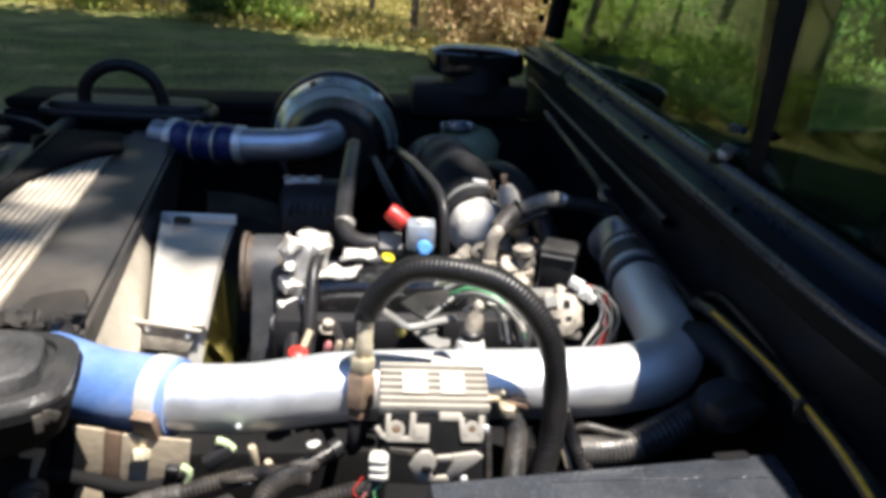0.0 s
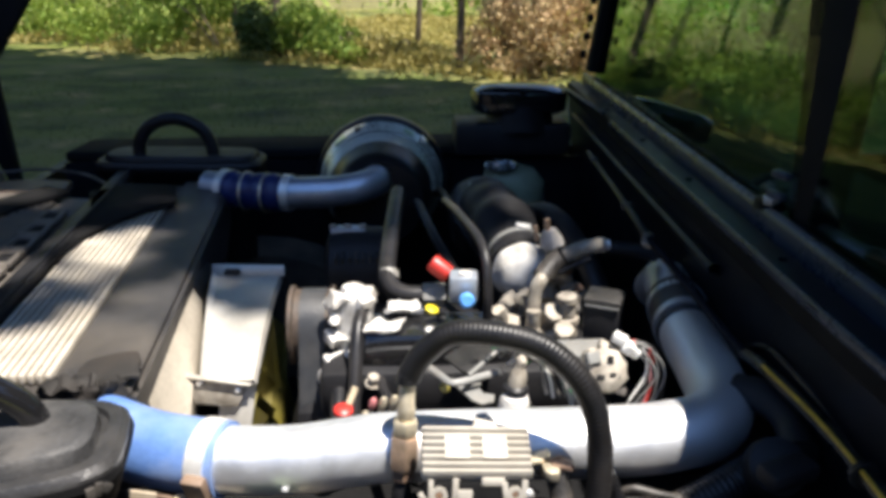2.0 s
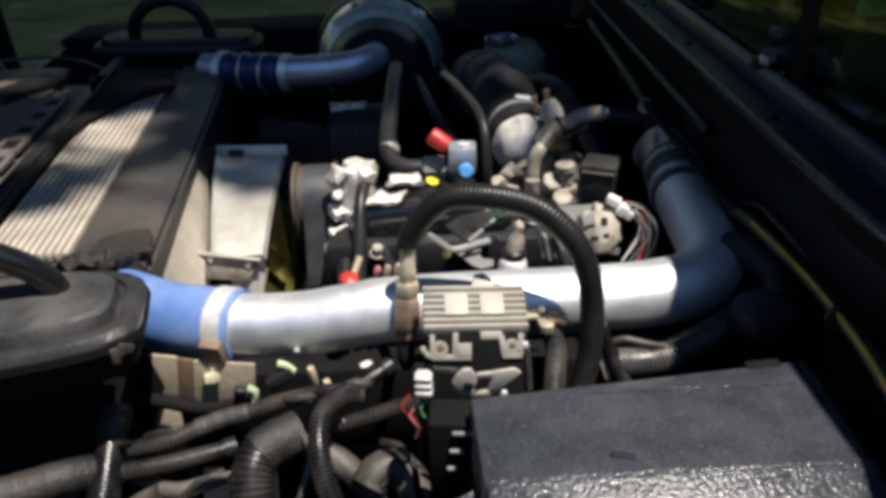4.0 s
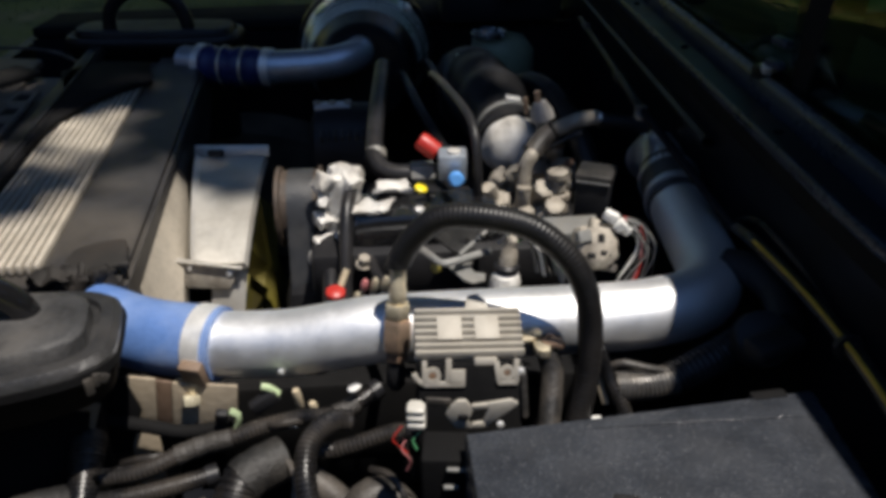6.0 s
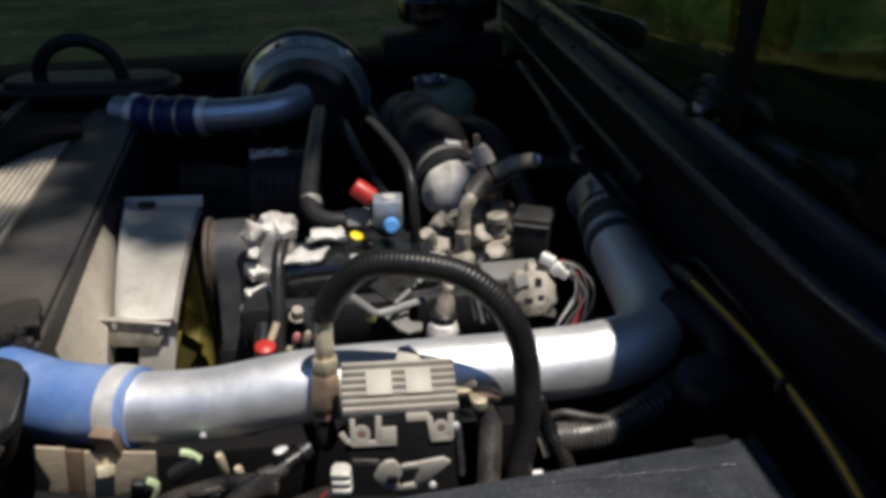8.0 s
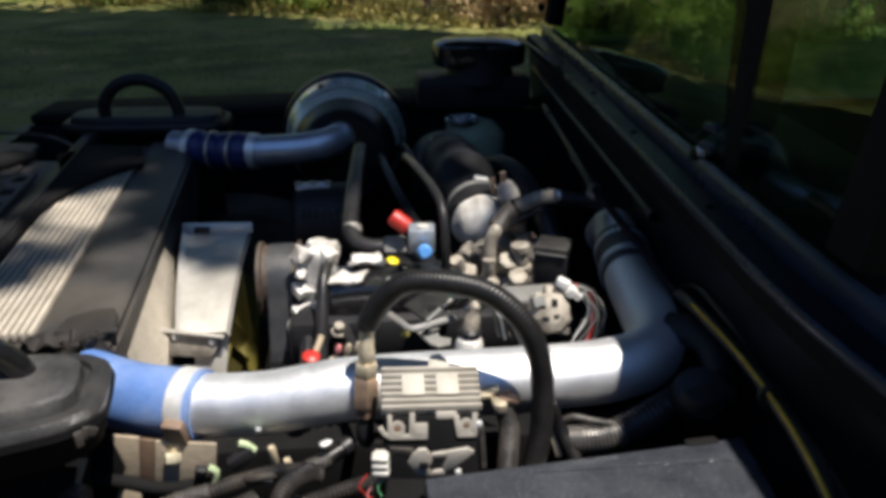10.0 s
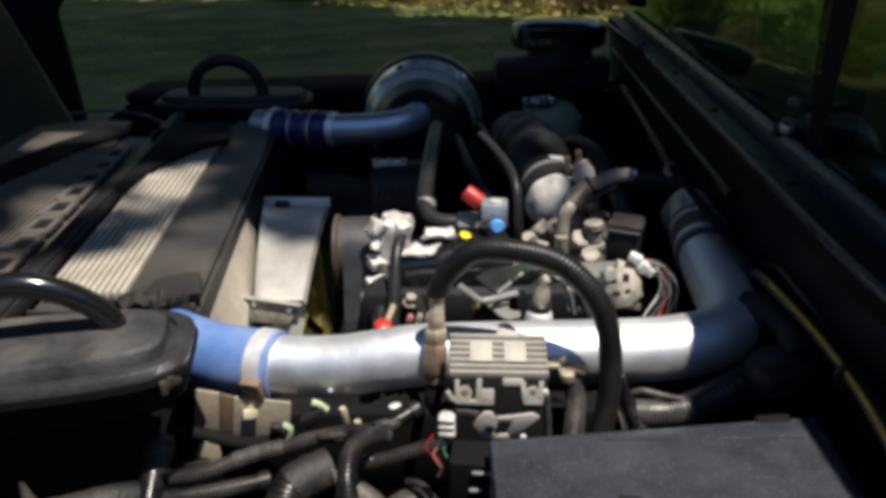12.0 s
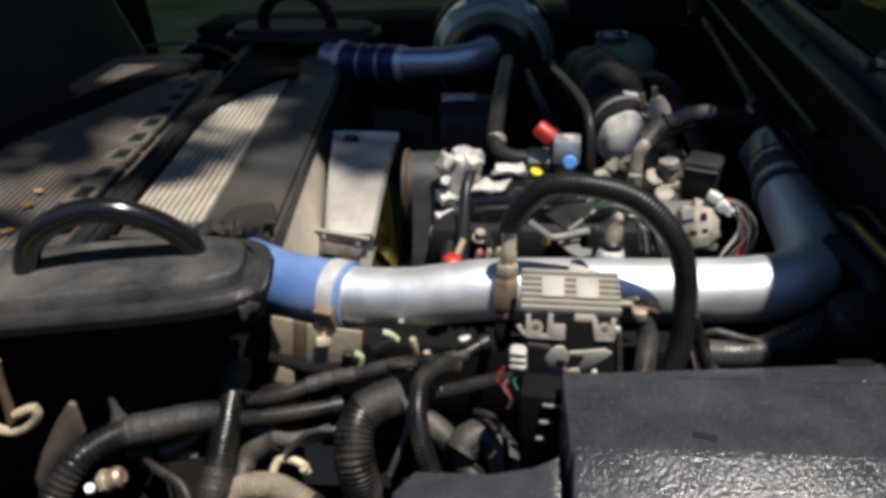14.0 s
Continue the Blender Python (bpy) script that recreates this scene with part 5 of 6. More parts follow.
loop = thing("corrugated_hose", (0.06, 0.71, 1.07), "black corrugated hose looping over the charge pipe", "hose")
part("hose_run", tube([A + U * 0.158, (-0.04, 0.756, 1.243), (-0.032, 0.756, 1.26), (-0.019, 0.754, 1.278), (0.006, 0.747, 1.3), (0.05, 0.733, 1.305), (0.095, 0.720, 1.297), (0.130, 0.708, 1.270), (0.151, 0.700, 1.230), (0.158, 0.694, 1.180), (0.156, 0.684, 1.130), (0.147, 0.672, 1.085), (0.14, 0.66, 1.04)], 0.0136, 20, rings=(0.0048, 0.0005)), "loom_clean", loop)
part("end_sleeve", tube([A + U * 0.157, A + U * 0.168], 0.0118, 18, 0.004), "rubber", loop)
h2 = thing("hose", (0.118, 0.68, 1.07), "grey rubber hose dropping behind the module", "hose")
part("hose_run", tube([(0.117, 0.712, 1.148), (0.122, 0.702, 1.130), (0.119, 0.685, 1.11), (0.113, 0.662, 1.085), (0.105, 0.64, 1.05)], 0.0125, 16, 0.008), "rubber_dusty", h2)
part("clip", chip((0.100, 0.722, 1.160), (0.016, 0.010), 20, 0.006, 21), "zinc", h2)
part("clip", chip((0.122, 0.712, 1.158), (0.014, 0.009), -30, 0.006, 22), "rust", h2)
part("clip", chip((0.110, 0.705, 1.150), (0.009, 0.012), 10, 0.012, 23), "zinc", h2)

# ---- wire connector cluster ----
conn = thing("wire_connector", (0.20, 0.82, 1.15), "grey round wire connector with a white clip and coloured wires", "connector")
bm = lathe([(0.014, -0.02), (0.024, -0.018), (0.026, 0.0), (0.024, 0.018), (0.016, 0.022)], (0.199, 0.84, 1.200), (-0.2, -0.8, 0.6), 18)
box((0.185, 0.848, 1.205), (0.022, 0.02, 0.036), (-30, 15, 20), 0.003, bm=bm)
box((0.212, 0.85, 1.190), (0.026, 0.02, 0.022), (-30, -15, 10), 0.003, bm=bm)
box((0.205, 0.852, 1.222), (0.030, 0.014, 0.014), (-30, 25, 0), 0.003, bm=bm)
part("body", weather(bm, 0.004, 85), "cast_dirty", conn)
face = Vector((-0.2, -0.8, 0.6)).normalized()
for u, v, w, h in ((-0.012, 0.006, 0.010, 0.008), (0.004, 0.010, 0.008, 0.010), (0.010, -0.008, 0.012, 0.007), (-0.006, -0.012, 0.010, 0.007)):
    m = Matrix.Translation(Vector((0.199, 0.84, 1.200)) + face * 0.0215) @ face.to_track_quat("Z", "Y").to_matrix().to_4x4()
    part("socket", box(m @ Vector((u, v, 0)), (w, 0.004, h), (-38, 0, -12), 0.001), "interior", conn)
part("key_tab", box((0.179, 0.832, 1.222), (0.018, 0.012, 0.014), (-30, 0, 20), 0.002), "grey", conn)
part("lock_tab", box((0.212, 0.828, 1.180), (0.020, 0.010, 0.010), (-30, 10, -10), 0.002), "rubber_dusty", conn)
part("white_clip", box((0.233, 0.842, 1.224), (0.014, 0.012, 0.013), (0, 30, -25), 0.003), "white", conn)
part("white_clip", box((0.214, 0.845, 1.240), (0.018, 0.012, 0.013), (0, 20, -25), 0.003), "white", conn)
part("white_clip", box((0.224, 0.838, 1.231), (0.012, 0.012, 0.016), (10, 40, -10), 0.003), "white", conn)
for k, (c, dx) in enumerate((("red", 0.0), ("grey", 0.005), ("grey", 0.009), ("rose", -0.005), ("loom", 0.012), ("grey", -0.010), ("rubber_dusty", -0.014), ("rubber_dusty", -0.012), ("grey", -0.020), ("loom", 0.016), ("white", -0.017))):
    j = [rng.uniform(-0.006, 0.006) for _ in range(6)]
    part("wire", tube([(0.230 + dx * 0.3, 0.842 + j[0], 1.238), (0.250 + dx * 0.5 + j[1], 0.838, 1.228 + j[2]), (0.261 + dx * 0.6 + j[3], 0.838 + j[0], 1.196), (0.252 + dx + j[4], 0.835, 1.158), (0.240 + dx + j[5], 0.83, 1.13)], 0.0013, 8, 0.008), c, conn)

# ---- grained plastic cover ----
cover = thing("battery_cover", (0.17, 0.47, 0.98), "grained dark grey plastic cover over the near fender", "cover")


def slab(outline_top, drop, rim, low):
    """A moulded lid: its top outline with heights, a rounded rim and sides that go down to low."""
    bm = bmesh.new()
    top = [Vector(p) for p in outline_top]
    mid = sum(top, Vector()) / len(top)
    rows = []
    for grow, dz in ((-rim, 0.0), (-rim * 0.35, -drop * 0.25), (0.0, -drop)):
        rows.append([bm.verts.new(p + (p - mid).normalized() * grow + Vector((0, 0, dz))) for p in top])
    rows.append([bm.verts.new((v.co.x, v.co.y, low)) for v in rows[-1]])
    n = len(top)
    bm.faces.new(rows[0])
    for a, b in zip(rows, rows[1:]):
        for k in range(n):
            bm.faces.new((a[k], a[(k + 1) % n], b[(k + 1) % n], b[k]))
    return bm


part("top", slab([(0.014, 0.450, 1.180), (0.340, 0.450, 1.180), (0.350, 0.592, 1.180), (0.012, 0.560, 1.180)], 0.006, 0.006, 1.0), "cover", cover)
part("sloped_front", prism([(0.018, 0.458, 1.1825), (0.343, 0.458, 1.1825), (0.350, 0.305, 1.107), (0.012, 0.315, 1.112)], (0, 0.004, -0.11), 0.004), "cover", cover, "sloping grained front")
part("side_step", slab([(-0.150, 0.315, 1.098), (0.006, 0.315, 1.105), (0.008, 0.40, 1.125), (0.012, 0.478, 1.152), (-0.012, 0.487, 1.128), (-0.055, 0.492, 1.112), (-0.132, 0.494, 1.108), (-0.151, 0.470, 1.104)], 0.008, 0.008, 0.98), "cover", cover)
part("top_ridge", prism([(0.120, 0.556, 1.1795), (0.325, 0.556, 1.1795), (0.326, 0.582, 1.1795), (0.125, 0.566, 1.1795)], (0, 0, 0.0022), 0.001), "cover", cover)
part("recess", box((0.135, 0.475, 1.1808), (0.022, 0.006, 0.003), (0, 0, -12), 0.001), "plastic", cover)
part("notch", box((0.303, 0.588, 1.176), (0.036, 0.012, 0.012), (0, 0, 5), 0.003), "black", cover)

# ---- striped cable along the cowl ----
cab = thing("cable_loom", (0.38, 0.7, 1.2), "black cable loom with a yellow stripe", "cable")
CAB = [(0.388, 0.905, 1.190), (0.382, 0.855, 1.208), (0.377, 0.80, 1.219), (0.381, 0.70, 1.221), (0.379, 0.62, 1.222), (0.371, 0.53, 1.222), (0.360, 0.45, 1.215), (0.35, 0.40, 1.205)]
part("loom", tube(CAB, 0.008, 12, 0.01), "loom", cab)
part("stripe", tube([Vector(p) + Vector((-0.0055, 0, 0.0062)) for p in CAB[2:]], 0.0025, 8, 0.01), "stripe", cab, "yellow striped wire")
part("tie", band((0.3765, 0.60, 1.222), (0.08, 1, 0), 0.0125, 0.006), "plastic", cab)
part("grey_wire", tube([Vector(p) + Vector((0.014, 0, 0.004 + 0.012 * math.sin(k))) for k, p in enumerate(CAB)], 0.0035, 8, 0.01), "loom", cab)

# ---- hoses and looms on the near side ----
def hose_thing(label, pts, r, material="loom", rings_=(0.0050, 0.0013), seg=16, name="corrugated_hose", cuff=(), dusty_cuff=False):
    """A hose or loom, with wrapped tape over the stretches that cuff counts and a plain collar at its end."""
    h = thing(name, pts[0], label, "hose", "hoses on the near side")
    part("hose_run", tube(pts, r, seg, 0.008, rings=rings_), material, h)
    line = spline(pts, 0.004)
    marks = [min(range(len(line)), key=lambda i: (line[i] - Vector(p)).length) for p in pts]
    start = None
    for k in list(cuff) + [-9]:
        if start is not None and k != last + 1:
            bm = tube(line[marks[start]:marks[last + 1] + 1:3], lambda u: r + 0.0011 + 0.0003 * math.sin(u * 900) + 0.0005 * math.sin(u * 331) * math.sin(u * 57), seg, 0.002)
            part("tape_wrap", bm, "tape" if dusty_cuff else "rubber", h, "dusty wrapped tape")
            start = None
        if start is None:
            start = k
        last = k
    if rings_:
        a, b = line[-1], line[-4]
        part("end_collar", tube([a, b], r + 0.0016, seg, 0.004), "rubber", h)
    return h


hose_thing("upright black corrugated loom with a taped sleeve", [(-0.390, 0.711, 1.062), (-0.387, 0.691, 1.055), (-0.386, 0.668, 1.042), (-0.385, 0.634, 1.022), (-0.386, 0.594, 0.995), (-0.391, 0.561, 0.965)], 0.0182, rings_=(0.0050, 0.0013), cuff=(0, 4), dusty_cuff=True)
hose_thing("thick ribbed black hose curving down past the air box", [(-0.388, 0.684, 1.005), (-0.400, 0.650, 1.028), (-0.424, 0.630, 1.040), (-0.453, 0.616, 1.042), (-0.493, 0.602, 1.041), (-0.521, 0.582, 1.037), (-0.540, 0.559, 1.028), (-0.554, 0.537, 1.008), (-0.563, 0.520, 0.985)], 0.0185, rings_=(0.0075, 0.0018), cuff=(0, 1, 2, 3), dusty_cuff=True)
hose_thing("dusty black corrugated loom running to the driver module", [(-0.378, 0.673, 1.036), (-0.351, 0.671, 1.041), (-0.322, 0.673, 1.045), (-0.292, 0.686, 1.050), (-0.261, 0.696, 1.055), (-0.232, 0.700, 1.059), (-0.206, 0.707, 1.064), (-0.179, 0.711, 1.068), (-0.151, 0.712, 1.073), (-0.118, 0.707, 1.078), (-0.091, 0.723, 1.082), (-0.068, 0.739, 1.087)], 0.0098, cuff=(3, 4, 9), dusty_cuff=True)
hose_thing("thin ribbed loom lying below the charge pipe", [(-0.382, 0.650, 1.022), (-0.356, 0.648, 1.030), (-0.328, 0.652, 1.030), (-0.285, 0.664, 1.030), (-0.248, 0.677, 1.030)], 0.0100, material="loom", rings_=(0.0046, 0.0013))
hose_thing("dusty grey hose branching under the looms", [(-0.369, 0.670, 0.995), (-0.347, 0.660, 0.998), (-0.326, 0.644, 1.000), (-0.301, 0.640, 1.003), (-0.277, 0.647, 1.005), (-0.259, 0.653, 1.008)], 0.0092, material="rubber_dusty", rings_=None, name="hose")
hose_thing("dusty rubber elbow among the looms", [(-0.370, 0.607, 0.955), (-0.370, 0.629, 0.966), (-0.363, 0.641, 0.976), (-0.344, 0.645, 0.987), (-0.326, 0.644, 0.998)], 0.0145, material="rubber_dusty", rings_=None, name="hose")
hose_thing("fat ribbed black hose dropping into the bay", [(-0.178, 0.689, 1.035), (-0.200, 0.675, 1.035), (-0.219, 0.661, 1.030), (-0.226, 0.641, 1.018), (-0.225, 0.621, 0.995), (-0.218, 0.610, 0.955), (-0.208, 0.594, 0.910)], 0.0248, rings_=(0.0062, 0.0022), seg=20, cuff=(0, 1), dusty_cuff=True)
hose_thing("black corrugated loom bending over and down", [(-0.101, 0.686, 1.088), (-0.115, 0.681, 1.094), (-0.130, 0.661, 1.100), (-0.141, 0.637, 1.098), (-0.142, 0.608, 1.085), (-0.135, 0.581, 1.060), (-0.121, 0.560, 1.030), (-0.107, 0.545, 0.990)], 0.0118, rings_=(0.0048, 0.0012))
hose_thing("short black loom entering the driver module", [(-0.133, 0.676, 1.055), (-0.115, 0.671, 1.062), (-0.088, 0.671, 1.070), (-0.054, 0.675, 1.078), (-0.024, 0.671, 1.085)], 0.0092, rings_=(0.0050, 0.0012))
hose_thing("dusty grey rubber hose bent downwards", [(-0.149, 0.673, 1.020), (-0.127, 0.659, 1.010), (-0.105, 0.647, 0.990), (-0.080, 0.622, 0.965), (-0.059, 0.602, 0.930)], 0.0155, material="rubber_dusty", rings_=None, name="hose")
hose_thing("dusty grey rubber hose with a worn bend", [(-0.097, 0.632, 1.000), (-0.087, 0.643, 1.010), (-0.070, 0.648, 1.012), (-0.050, 0.639, 1.000), (-0.036, 0.614, 0.975), (-0.029, 0.595, 0.940)], 0.021, material="rubber_dusty", rings_=None, name="hose")
hose_thing("thin ribbed loom branch", [(-0.421, 0.651, 1.012), (-0.434, 0.630, 1.006), (-0.455, 0.617, 1.001), (-0.477, 0.615, 0.995)], 0.0082, material="rubber_dusty", rings_=(0.0036, 0.0008))
hose_thing("dusty branch below the ribbed hose", [(-0.517, 0.625, 0.985), (-0.495, 0.625, 0.985), (-0.461, 0.624, 0.985), (-0.424, 0.626, 0.985)], 0.0065, material="rubber_dusty", rings_=None, name="hose")
hose_thing("thin black wire sleeve below the air box", [(-0.495, 0.613, 0.985), (-0.476, 0.606, 0.978), (-0.453, 0.597, 0.972), (-0.421, 0.576, 0.965)], 0.0045, rings_=None, name="wire")
hose_thing("straw-coloured dusty ribbed loom", [(-0.380, 0.570, 0.950), (-0.370, 0.589, 0.962), (-0.347, 0.597, 0.966), (-0.319, 0.597, 0.964), (-0.290, 0.589, 0.955), (-0.269, 0.581, 0.945)], 0.0175, material="loom_straw", rings_=(0.005, 0.0012))
hose_thing("pale bent metal line among the hoses", [(-0.328, 0.613, 0.972), (-0.322, 0.623, 0.984), (-0.309, 0.625, 0.985), (-0.292, 0.622, 0.980), (-0.285, 0.617, 0.970)], 0.0052, material="straw_metal", rings_=None, name="pipe_line")
hose_thing("thick black cable crossing below the coupler", [(-0.425, 0.748, 1.058), (-0.387, 0.747, 1.052), (-0.345, 0.745, 1.044), (-0.304, 0.745, 1.031), (-0.269, 0.745, 1.032), (-0.240, 0.745, 1.041)], 0.0085, material="black", rings_=None, name="cable")
hook = hose_thing("pale rope loop with a rust-red cord at the fender", [(-0.589, 0.560, 1.101), (-0.576, 0.560, 1.107), (-0.563, 0.560, 1.112), (-0.564, 0.560, 1.099), (-0.578, 0.560, 1.085), (-0.597, 0.560, 1.076), (-0.615, 0.560, 1.078), (-0.626, 0.560, 1.087)], 0.0058, material="rope", rings_=None, name="rope")
part("red_cord", tube([(-0.589, 0.561, 1.175), (-0.593, 0.561, 1.144), (-0.594, 0.561, 1.118), (-0.597, 0.561, 1.091)], 0.0055, 10, 0.008), "rust", hook)
flange = thing("metal_bracket", (-0.57, 0.60, 0.9), "brown rusty folded bracket below the air box", "bracket")
part("blade", prism([(-0.554, 0.600, 1.083), (-0.547, 0.600, 1.080), (-0.546, 0.600, 1.038), (-0.569, 0.600, 1.013), (-0.600, 0.600, 0.973), (-0.634, 0.600, 0.917), (-0.635, 0.600, 0.957), (-0.610, 0.600, 1.004), (-0.583, 0.600, 1.046)], (0.0, 0.006, 0.002), 0.001), "rust_dull", flange)
part("bolt", hexnut((-0.506, 0.530, 1.020), (0.2, -0.5, 1), 0.0062, 0.010), "steel", flange)
part("tube_end", lathe([(0.007, 0), (0.012, 0.004), (0.012, 0.018), (0.008, 0.022)], (-0.489, 0.535, 1.030), (0.8, 0.1, 0.3), 16), "brass", flange)
part("tube_collar", hexnut((-0.493, 0.534, 1.029), (0.8, 0.1, 0.3), 0.0135, 0.010), "zinc", flange)
part("spike", lathe([(0.011, 0), (0.006, 0.014), (0.003, 0.034)], (-0.508, 0.617, 1.045), (-0.15, 0.1, 1), 8), "rubber_dusty", flange)

bracket = thing("mounting_bracket", (-0.33, 0.83, 0.9), "tan folded sheet bracket under the blue coupler", "bracket")
part("plate", prism([(-0.358, 0.765, 1.100), (-0.326, 0.765, 1.094), (-0.337, 0.765, 1.016), (-0.366, 0.765, 1.020)], (0, 0.004, 0), 0.001), "tan", bracket)
part("fold", prism([(-0.325, 0.763, 1.094), (-0.308, 0.763, 1.090), (-0.320, 0.763, 1.014), (-0.336, 0.763, 1.016)], (0, 0.004, 0), 0.001), "brown", bracket, "brown stained fold")
part("plate", prism([(-0.307, 0.762, 1.090), (-0.234, 0.762, 1.080), (-0.242, 0.762, 1.022), (-0.300, 0.762, 1.010), (-0.319, 0.762, 1.014)], (0, 0.004, 0), 0.001), "tan", bracket)
part("foot", prism([(-0.367, 0.764, 1.018), (-0.337, 0.764, 1.014), (-0.341, 0.764, 0.925), (-0.382, 0.764, 0.925)], (0, 0.004, 0), 0.001), "tan", bracket)
part("clip_plate", prism([(-0.378, 0.756, 1.103), (-0.357, 0.756, 1.106), (-0.346, 0.756, 1.056), (-0.372, 0.756, 0.993), (-0.397, 0.756, 0.992)], (0, 0.004, 0), 0.001), "black", bracket, "black plastic clip")

tag = thing("wire_tag", (-0.23, 0.745, 1.04), "pale green plastic wire tag on a loom", "tag", "tags on the looms")
part("strap", tube([(-0.240, 0.735, 1.067), (-0.231, 0.735, 1.060), (-0.234, 0.735, 1.046), (-0.241, 0.735, 1.032)], 0.0042, 8, 0.005, flat=0.6), "pale_green", tag)
part("clip", box((-0.251, 0.738, 1.057), (0.014, 0.010, 0.018), (10, 10, 0), 0.002), "plastic", tag)
tag = thing("wire_tag", (-0.195, 0.735, 1.06), "pale green plastic wire tag on a loom", "tag", "tags on the looms")
part("strap", tube([(-0.201, 0.738, 1.098), (-0.192, 0.738, 1.095), (-0.183, 0.738, 1.086)], 0.0045, 8, 0.005), "pale_green", tag)
part("clip", box((-0.199, 0.735, 1.079), (0.034, 0.014, 0.016), (0, -28, 15), 0.003), "plastic", tag)
for p in ((-0.165, 0.748, 1.082), (-0.148, 0.75, 1.06)):
    s = thing("pipe_stub", p, "small tan metal stud below the charge pipe", "stud", "studs below the pipe")
    part("shaft", lathe([(0.004, 0), (0.005, 0.003), (0.005, 0.028), (0.003, 0.032)], p, (0.1, 0.1, -1), 10), "rope", s)

# ---- small parts between the pipe and the engine ----
lever = thing("throttle_linkage", (0.04, 0.95, 1.08), "dull grey linkage levers and plate on the pump", "linkage")
part("plate", prism([(0.010, 0.975, 1.150), (0.036, 1.007, 1.150), (0.084, 1.019, 1.150), (0.099, 1.002, 1.150), (0.043, 0.927, 1.150), (0.034, 0.934, 1.150)], (0, 0, -0.004), 0.001), "tape", lever)
part("arm", tube([(-0.013, 0.956, 1.146), (0.001, 0.934, 1.146), (0.015, 0.912, 1.146), (0.031, 0.913, 1.146), (0.058, 0.926, 1.146), (0.086, 0.938, 1.146)], 0.0048, 10, 0.005, flat=0.6), "grey", lever)
part("arm", tube([(0.040, 0.919, 1.152), (0.063, 0.943, 1.158), (0.083, 0.959, 1.166), (0.096, 0.960, 1.172)], 0.0030, 10, 0.005), "grey", lever)
part("lower_plate", prism([(0.026, 0.932, 1.128), (0.044, 0.938, 1.128), (0.060, 0.942, 1.128), (0.056, 0.927, 1.128), (0.060, 0.914, 1.128), (0.074, 0.910, 1.128), (0.072, 0.894, 1.128), (0.054, 0.888, 1.128), (0.043, 0.898, 1.128)], (0, 0, -0.004), 0.001), "grey", lever)
part("rod_end", lathe([(0.005, 0), (0.007, 0.002), (0.007, 0.010), (0.005, 0.012)], (0.009, 0.931, 1.128), (0, -1, 0.4), 12), "fan", lever)
neck = thing("filler_neck", (0.098, 0.88, 1.08), "pale metal neck with a black rubber ring", "pipe")
part("neck_low", weather(lathe([(0.021, 0), (0.020, 0.03), (0.017, 0.040), (0.012, 0.043)], (0.095, 0.885, 1.10), (0.05, 0.05, 1), 18), 0.002, 70), "cast", neck)
part("ring", lathe([(0.014, 0), (0.0165, 0.003), (0.0165, 0.009), (0.013, 0.012)], (0.098, 0.888, 1.143), (0.05, 0.05, 1), 20), "rubber", neck)
part("neck_top", weather(lathe([(0.012, 0), (0.011, 0.018), (0.007, 0.024), (0.0075, 0.036), (0.004, 0.040)], (0.099, 0.889, 1.154), (0.16, 0.05, 1), 14), 0.0018, 90), "cast_dirty", neck)
wires = thing("wire_bundle", (0.12, 0.92, 1.15), "bundle of white, green, grey and blue wires", "wires")
for k, (c, dy, dz) in enumerate((("ivory", 0.0, 0.008), ("pale_green", 0.006, 0.0), ("ivory", -0.010, 0.004), ("green", -0.016, -0.006), ("grey", -0.022, -0.010), ("grey", 0.010, -0.004), ("loom", -0.006, -0.014), ("green", 0.004, -0.010), ("grey", -0.026, -0.016))):
    part("wire", tube([(0.055 + 0.006 * k, 0.95 + dy, 1.186 + dz * 0.4), (0.090 + 0.003 * k, 0.925 + dy, 1.209 + dz), (0.116 + 0.004 * k, 0.905 + dy, 1.204 + dz), (0.143 + 0.003 * k, 0.893 + dy, 1.181 + dz), (0.165, 0.885 + dy, 1.152 + dz)], 0.0028, 8, 0.007), c, wires)
tray = thing("cable_tray", (0.20, 0.95, 1.12), "grey plastic tray behind the wire connector", "tray")
part("tray_top", box((0.195, 0.955, 1.166), (0.075, 0.05, 0.012), (0, -4, -6), 0.003), "grey", tray)
part("tray_side", box((0.195, 0.930, 1.140), (0.075, 0.006, 0.050), (0, -4, -6), 0.002), "plastic", tray)
cl = thing("grey_cover", (-0.055, 1.08, 1.06), "dull grey cover plate edge on the engine", "cover plate")
part("plate", prism([(-0.098, 1.080, 1.135), (-0.014, 1.070, 1.135), (-0.028, 1.062, 1.098), (-0.080, 1.07, 1.098)], (0, 0.006, 0), 0.001), "alu_dull", cl)
part("lip", bar((-0.098, 1.082, 1.138), (-0.014, 1.072, 1.138), 0.014, 0.005, 0.001), "alu_dull", cl)
for pts, r in (([(-0.105, 1.10, 1.17), (-0.112, 1.06, 1.155), (-0.115, 1.02, 1.11), (-0.118, 0.98, 1.04)], 0.010), ([(-0.085, 1.05, 1.09), (-0.075, 1.0, 1.085), (-0.055, 0.92, 1.085), (-0.045, 0.86, 1.06)], 0.008),
               ([(-0.14, 1.07, 1.08), (-0.14, 1.0, 1.06), (-0.135, 0.93, 1.02)], 0.012)):
    h = thing("fuel_line", pts[0], "thin black fuel line on the engine front", "hose", "fuel lines")
    part("hose_run", tube(pts, r, 12, 0.01), "rubber", h)
stud = thing("red_cap_stud", (-0.125, 0.915, 1.08), "red plastic cap on a small tan stud", "cap")
